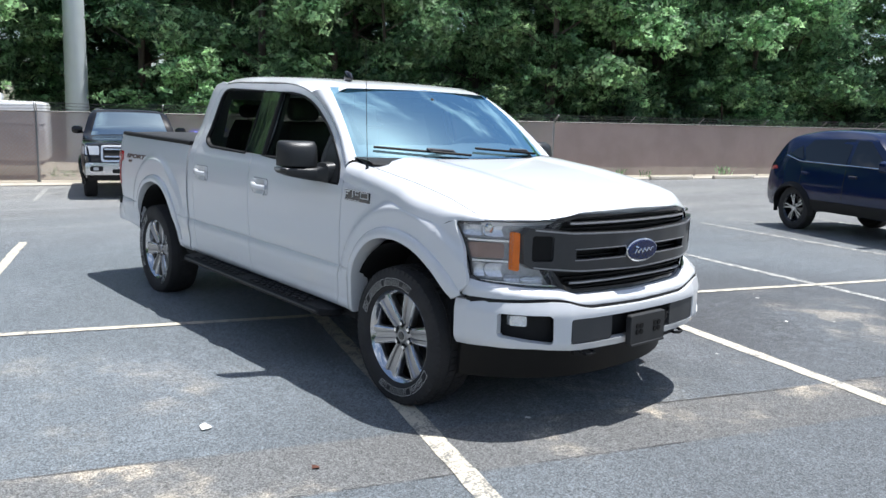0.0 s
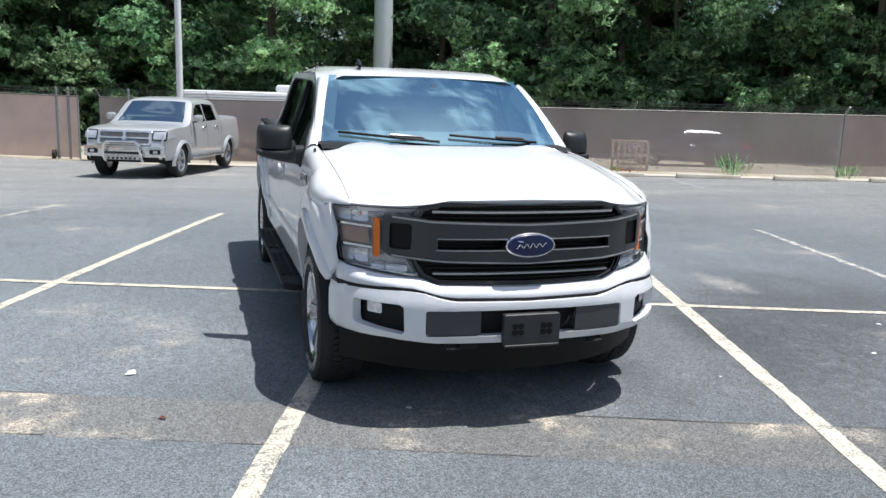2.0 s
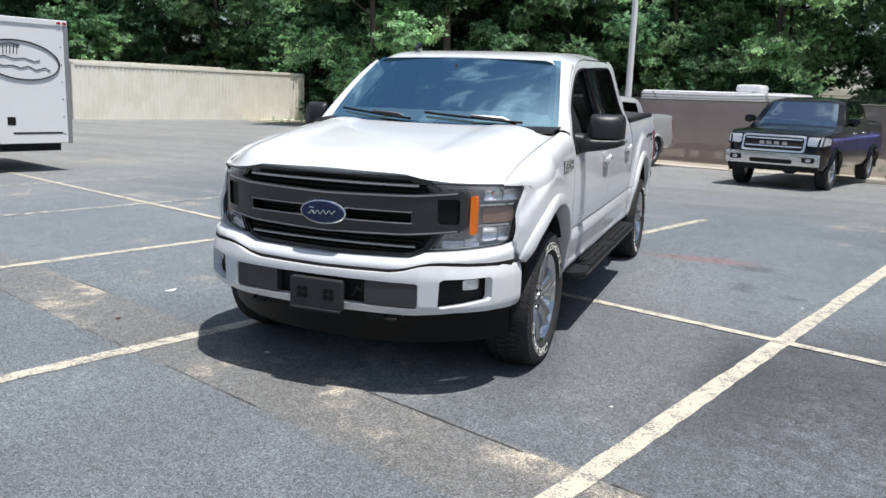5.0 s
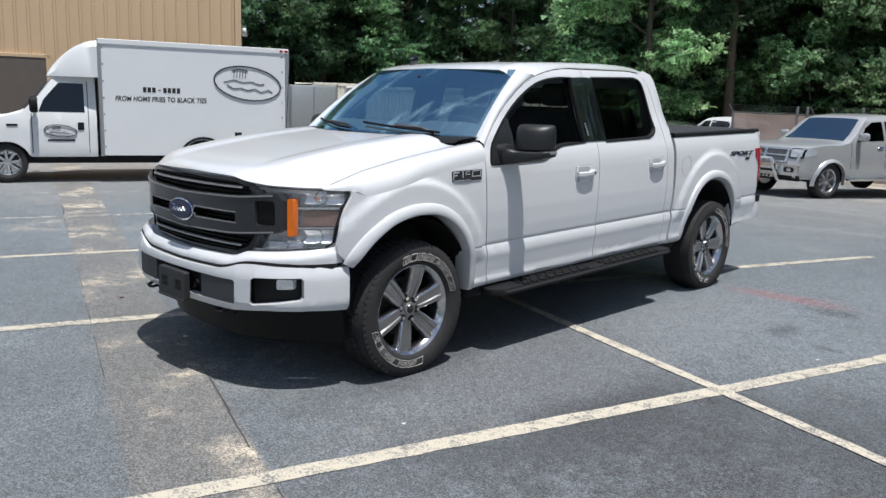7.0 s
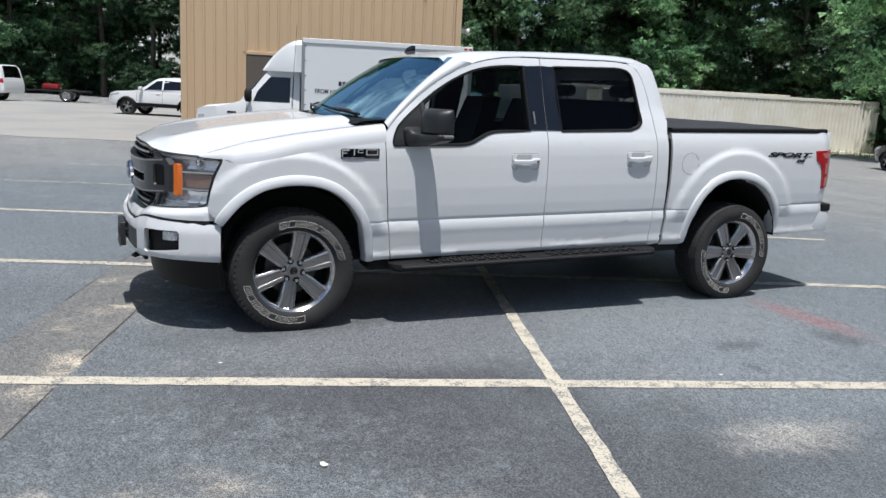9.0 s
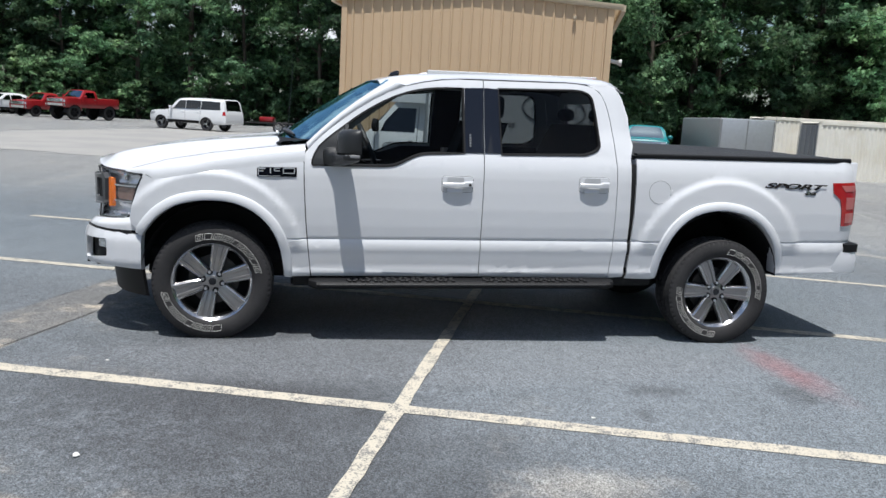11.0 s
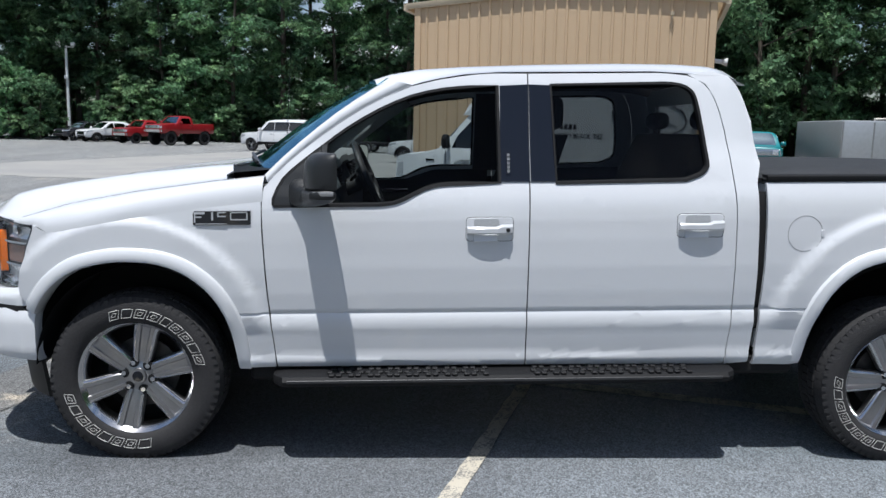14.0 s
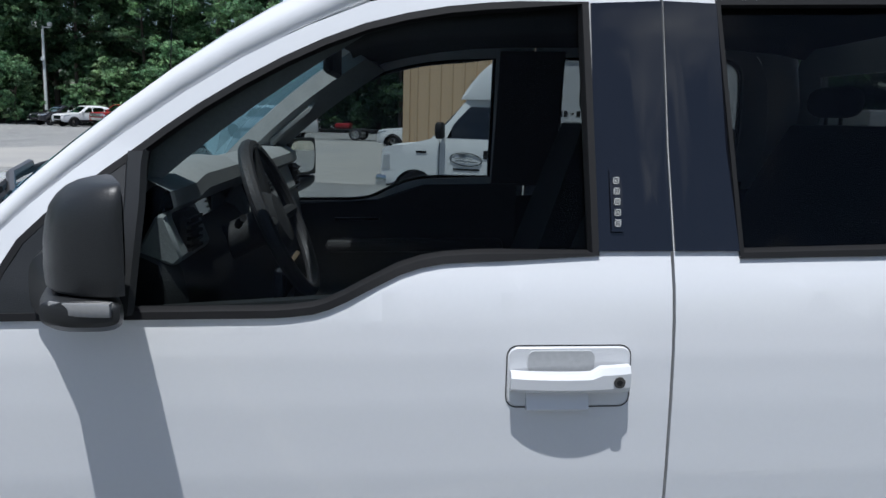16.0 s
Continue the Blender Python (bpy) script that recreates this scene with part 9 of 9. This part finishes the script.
BARK = material("grey_brown_bark", (0.10, 0.082, 0.065), 0.9, vary=0.3, scale=3, stretch=(1, 1, 0.2), bump=0.6, bump_scale=25)
gen = np.random.default_rng(7)


def leaf_mesh(name, centres, radii, counts, size, mat, flat=0.75):
    """Clumps of small leaves round the centres."""
    counts = [int(k * 1.85) for k in counts]
    total = int(sum(counts))
    cs = np.repeat(np.array(centres), counts, axis=0)
    rs = np.repeat(np.array(radii), counts)
    # sprays of leaves at the twig ends, spread unevenly round each limb's clump
    per = 16
    n_sp = total // per + 1
    sd = gen.normal(size=(n_sp, 3))
    sd /= np.linalg.norm(sd, axis=1)[:, None]
    sr = gen.uniform(0.15, 1.0, n_sp) ** 0.55 * gen.uniform(0.75, 1.35, n_sp)
    which = np.arange(total) // per
    d = sd[which]
    near = gen.normal(size=(total, 3)) * np.array((0.17, 0.17, 0.085))
    pos = cs + (d * sr[which][:, None] + near) * rs[:, None] * np.array((1, 1, flat))
    nrm = d * 0.5 + gen.normal(size=(total, 3)) * 0.55 + np.array((0, 0, 0.5))
    nrm /= np.linalg.norm(nrm, axis=1)[:, None]
    tang = np.cross(nrm, gen.normal(size=(total, 3)))
    tang /= np.linalg.norm(tang, axis=1)[:, None]
    bit = np.cross(nrm, tang)
    s = size * 1.22 * gen.uniform(0.6, 1.35, total)[:, None]
    a, c, e = pos + tang * s * 1.15, pos - tang * s * 0.75 + bit * s * 0.68, pos - tang * s * 0.75 - bit * s * 0.68
    verts = np.stack((a, c, e), axis=1).reshape(-1, 3)
    i = np.arange(total) * 3
    faces = np.stack((i, i + 1, i + 2), 1)
    me = bpy.data.meshes.new(name)
    me.from_pydata(verts.tolist(), [], faces.tolist())
    me.materials.append(mat)
    return me


def make_tree(height, spread, base, leaves, size, mat, label, name="tree", bare=0.30, seedling=1):
    rng = random.Random(seedling)
    root = thing(name, (0, 0, -300), label, "tree", "woods")
    bm = bmesh.new()
    lean = (rng.uniform(-0.4, 0.4), rng.uniform(-0.4, 0.4))
    def axis(t):
        return Vector((lean[0] * t * t + 0.12 * math.sin(5 * t), lean[1] * t * t + 0.12 * math.cos(4 * t), height * 0.92 * t))
    r0 = 0.0115 * height
    rings = []
    for k in range(9):
        t = k / 8
        rings.append(circle(axis(t), Vector((1, 0, 0)), Vector((0, 1, 0)), r0 * (1.25 if k == 0 else 1) * (1 - 0.85 * t) + 0.02, 8))
    loft(bm, rings, True, True)
    centres, radii = [], []
    n_limb = 15
    for k in range(n_limb):
        t = base + (0.95 - base) * k / (n_limb - 1)
        a = k * 2.4 + rng.uniform(-0.4, 0.4)
        prof = math.sin(math.pi * (0.12 + 0.80 * (t - base) / (1 - base))) ** 0.7
        L = spread * prof * rng.uniform(0.75, 1.15)
        p = axis(t)
        q = p + Vector((math.cos(a) * L, math.sin(a) * L, L * rng.uniform(0.05, 0.45)))
        m = p.lerp(q, 0.5) + Vector((0, 0, 0.12 * L))
        rr = r0 * 0.42 * (1 - 0.6 * t)
        u, v = axes_of(q - p)
        loft(bm, [circle(p, u, v, rr, 5), circle(m, u, v, rr * 0.6, 5), circle(q, u, v, rr * 0.2, 5)], True, False)
        for f in (0.45, 0.75, 1.0):
            c = p.lerp(q, f) + Vector((rng.uniform(-0.5, 0.5), rng.uniform(-0.5, 0.5), rng.uniform(-0.2, 0.6)))
            centres.append(tuple(c))
            radii.append(rng.uniform(0.65, 1.25) * spread / 3.2 * (0.75 + 0.35 * f))
    for k in range(4):
        centres.append(tuple(axis(0.97) + Vector((rng.uniform(-0.9, 0.9), rng.uniform(-0.9, 0.9), rng.uniform(-0.8, 0.9)))))
        radii.append(0.9 * spread / 3.2)
    bmesh.ops.recalc_face_normals(bm, faces=bm.faces[:])
    part("trunk", bm, BARK, root)
    w = np.array(radii) ** 2
    counts = np.maximum(20, (leaves * w / w.sum())).astype(int)
    crown = new("crown", leaf_mesh("crown", centres, radii, counts, size, mat))
    crown.parent = root
    return root


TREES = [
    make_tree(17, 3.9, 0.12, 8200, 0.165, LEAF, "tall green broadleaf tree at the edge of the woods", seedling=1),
    make_tree(15, 3.6, 0.10, 8000, 0.160, LEAF_SUNLIT, "broadleaf tree in sunlit bright green at the edge of the woods", seedling=2),
    make_tree(19, 3.7, 0.20, 5200, 0.20, LEAF_SHADED, "tall tree in shaded dark green in the woods", seedling=3),
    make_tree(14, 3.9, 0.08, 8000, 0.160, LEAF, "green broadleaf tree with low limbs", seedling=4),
    make_tree(18, 3.4, 0.34, 4600, 0.20, LEAF_SHADED, "tall tree with a bare lower trunk", seedling=5),
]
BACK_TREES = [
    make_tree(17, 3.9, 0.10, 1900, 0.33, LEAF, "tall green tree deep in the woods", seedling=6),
    make_tree(19, 3.8, 0.14, 1900, 0.34, LEAF_SHADED, "tall tree in shaded dark green deep in the woods", seedling=7),
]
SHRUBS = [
    make_tree(4.2, 2.1, 0.04, 2300, 0.145, LEAF_SUNLIT, "shrub in sunlit bright green at the edge of the woods", "shrub", seedling=11),
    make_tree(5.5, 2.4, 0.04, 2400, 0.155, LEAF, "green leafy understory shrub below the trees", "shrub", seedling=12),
    make_tree(3.0, 1.7, 0.03, 2000, 0.13, LEAF_SHADED, "low shrub in shaded dark green below the trees", "shrub", seedling=13),
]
EDGE = [(50, 17), (28, 25.5), (14, 32), (2, 37), (-10, 37.5), (-19, 35), (-27, 42), (-38, 42), (-43, 30), (-46, 18), (-55, 9), (-66, -1), (-70, -14), (-70, -30), (-66, -50), (-58, -75)]
FAR_EDGE = [(-58, -75), (-15, -78), (32, -66), (62, -38), (68, -8), (50, 17)]
rng = random.Random(3)


def along(line, gap):
    out = []
    for (xa, ya), (xb, yb) in zip(line, line[1:]):
        d = Vector((xb - xa, yb - ya))
        n = max(1, int(d.length / gap))
        out_n = Vector((d.y, -d.x)).normalized()
        mid = Vector(((xa + xb) / 2, (ya + yb) / 2))
        if out_n.dot(mid - Vector((-6, -10))) < 0:
            out_n = -out_n
        for i in range(n):
            out.append((Vector((xa, ya)) + d * (i / n), out_n))
    return out


def plant(kind, x, y, scale, kinds):
    if -28.5 < x < -15.5 and 18 < y < 36.5:
        return None  # open ground before the container
    if y > 26 and abs((x - 7.5) - 0.17 * (y - 35.8)) < 3.5 + 0.10 * (35.8 - y) and y < 38.5:
        return None  # open ground before the steel pole
    if kinds is SHRUBS and -44 < x < -28 and 12 < y < 32:
        return None  # mown ground beside the containers
    src = kinds[kind % len(kinds)]
    m = pose(x, y, ground_z(x, y) - 0.05, 0, 0, rng.uniform(0, 360))
    ob = copy_thing(src, m)
    ob.scale = (scale * rng.uniform(0.9, 1.15), scale * rng.uniform(0.9, 1.15), scale)
    return ob


for back, gap, kinds, pick in ((0.0, 3.7, TREES, (0, 0, 1, 1, 3, 3, 2)), (4.2, 3.9, TREES, (2, 4, 2, 4, 0)), (9.0, 4.0, BACK_TREES, (0, 1))):
    for p, o in along(EDGE, gap):
        q = p + o * (back + rng.uniform(-1.3, 1.3)) + Vector((rng.uniform(-1, 1), rng.uniform(-1, 1)))
        choice = pick
        if back > 8 and q.x < -52 and rng.random() < 0.45:
            continue
        # lighter or darker leaf copies by side carry the light and shade there
        if kinds is TREES and q.x > -8:
            choice = (1, 1, 1, 3)
        elif kinds is TREES and q.x > -47.5:
            choice = (1, 1, 1, 0, 3, 2) if q.x > -30 else (0, 3, 2, 4, 0)
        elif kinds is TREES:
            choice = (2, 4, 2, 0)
        plant(rng.choice(choice), q.x, q.y, rng.uniform(0.82, 1.22), kinds)
for p, o in along(EDGE, 3.0):
    for back in (-2.0, 0.5):
        if rng.random() < 0.25:
            continue
        q = p + o * (back + rng.uniform(-0.8, 1.0)) + Vector((rng.uniform(-1.2, 1.2), rng.uniform(-1.2, 1.2)))
        plant(rng.choice((0, 1, 1, 2)), q.x, q.y, rng.uniform(0.7, 1.2), SHRUBS)
for p, o in along(FAR_EDGE, 6.5):
    plant(rng.choice((0, 1)), p.x + rng.uniform(-2, 2), p.y + rng.uniform(-2, 2), rng.uniform(0.9, 1.2), BACK_TREES)
# the tree that stands before the others, beside the sedan
plant(1, -15.3, 29.9, 0.92, TREES)
plant(4, -12.8, 33.0, 1.0, TREES)
for x, y in ((-20.5, 39.5), (-23.5, 41.5), (-17.0, 38.5), (-14.0, 39.5), (-40.5, 36.5), (-36.0, 45.0), (-32.0, 45.5), (-45.0, 25.5), (-42.0, 32.0), (-47.5, 21.0)):
    plant(rng.choice((0, 1)), x, y, rng.uniform(0.9, 1.15), BACK_TREES)
    plant(1, x + rng.uniform(-2, 2), y + rng.uniform(-2, 2), rng.uniform(0.9, 1.2), SHRUBS)
for ob in TREES + BACK_TREES + SHRUBS:
    for o in (*ob.children_recursive, ob):
        bpy.data.objects.remove(o)
# deep woods behind the edge, too far in to tell trees apart
cs, rs = [], []
for p, o in along(EDGE, 2.2):
    for z in ((0.8, 2.6, 4.6, 6.8) if p.x < -52 else (0.8, 2.6, 4.6, 6.8, 9.2, 11.6)):
        q = p + o * (12.5 + rng.uniform(-1.5, 1.5))
        cs.append((q.x, q.y, z + ground_z(q.x, q.y) + rng.uniform(-0.5, 0.5)))
        rs.append(1.9)
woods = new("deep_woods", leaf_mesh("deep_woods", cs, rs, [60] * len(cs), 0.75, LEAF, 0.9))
tagged(woods, "dark dense woods behind the first trees", "woods", kind="stuff")

# weeds and grass tufts at the foot of the fence
def tuft(x, y, h, n, mat, label, name="weed"):
    bm = bmesh.new()
    for _ in range(n):
        a, r = rng.uniform(0, 6.28), rng.uniform(0, h * 0.55)
        b = Vector((r * math.cos(a), r * math.sin(a), 0))
        t = b + Vector((math.cos(a) * h * rng.uniform(0.1, 0.5), math.sin(a) * h * rng.uniform(0.1, 0.5), h * rng.uniform(0.6, 1.0)))
        w = Vector((-math.sin(a), math.cos(a), 0)) * 0.010 * (h / 0.5)
        m = b.lerp(t, 0.55) + Vector((0, 0, 0.06))
        v = [bm.verts.new(c) for c in (b - w * 0.4, b + w * 0.4, m + w, t, m - w)]
        bm.faces.new(v)
    ob = part(name, bm, mat, flat=True)
    ob.matrix_basis = pose(x, y, ground_z(x, y) + 0.01)
    return tagged(ob, label, "weed", "weeds at the fence")


for u, h, n in ((8.55, 0.75, 60), (11.9, 0.55, 40), (14.6, 0.35, 30), (15.4, 0.3, 26), (1.7, 0.3, 26), (2.2, 0.35, 30), (19.0, 0.5, 34), (-2.2, 0.25, 20), (5.0, 0.25, 24), (-15.0, 0.3, 30), (-16.6, 0.3, 30)):
    p = grid_at(u, 19.3 + rng.uniform(-0.2, 0.4))
    tuft(p.x, p.y, h, n, LEAF_SUNLIT, "bright green weeds growing by the fence")
bm = bmesh.new()
for _ in range(2600):
    u, v = rng.uniform(-34, -19), rng.uniform(22.0, 33.0)
    p = grid_at(u, v)
    if rng.random() < 0.5:
        p = grid_at(rng.uniform(-21, 30), rng.uniform(22.4, 26))
    z = ground_z(*p)
    a, h = rng.uniform(0, 6.28), rng.uniform(0.10, 0.32)
    w = Vector((math.cos(a), math.sin(a), 0)) * 0.03
    b = Vector((p.x, p.y, z))
    bm.faces.new([bm.verts.new(c) for c in (b - w, b + w, b + Vector((rng.uniform(-0.1, 0.1), rng.uniform(-0.1, 0.1), h)))])
tagged(part("grass", bm, LEAF_SUNLIT, flat=True), "thin dry grass along the verge", "grass", kind="stuff")
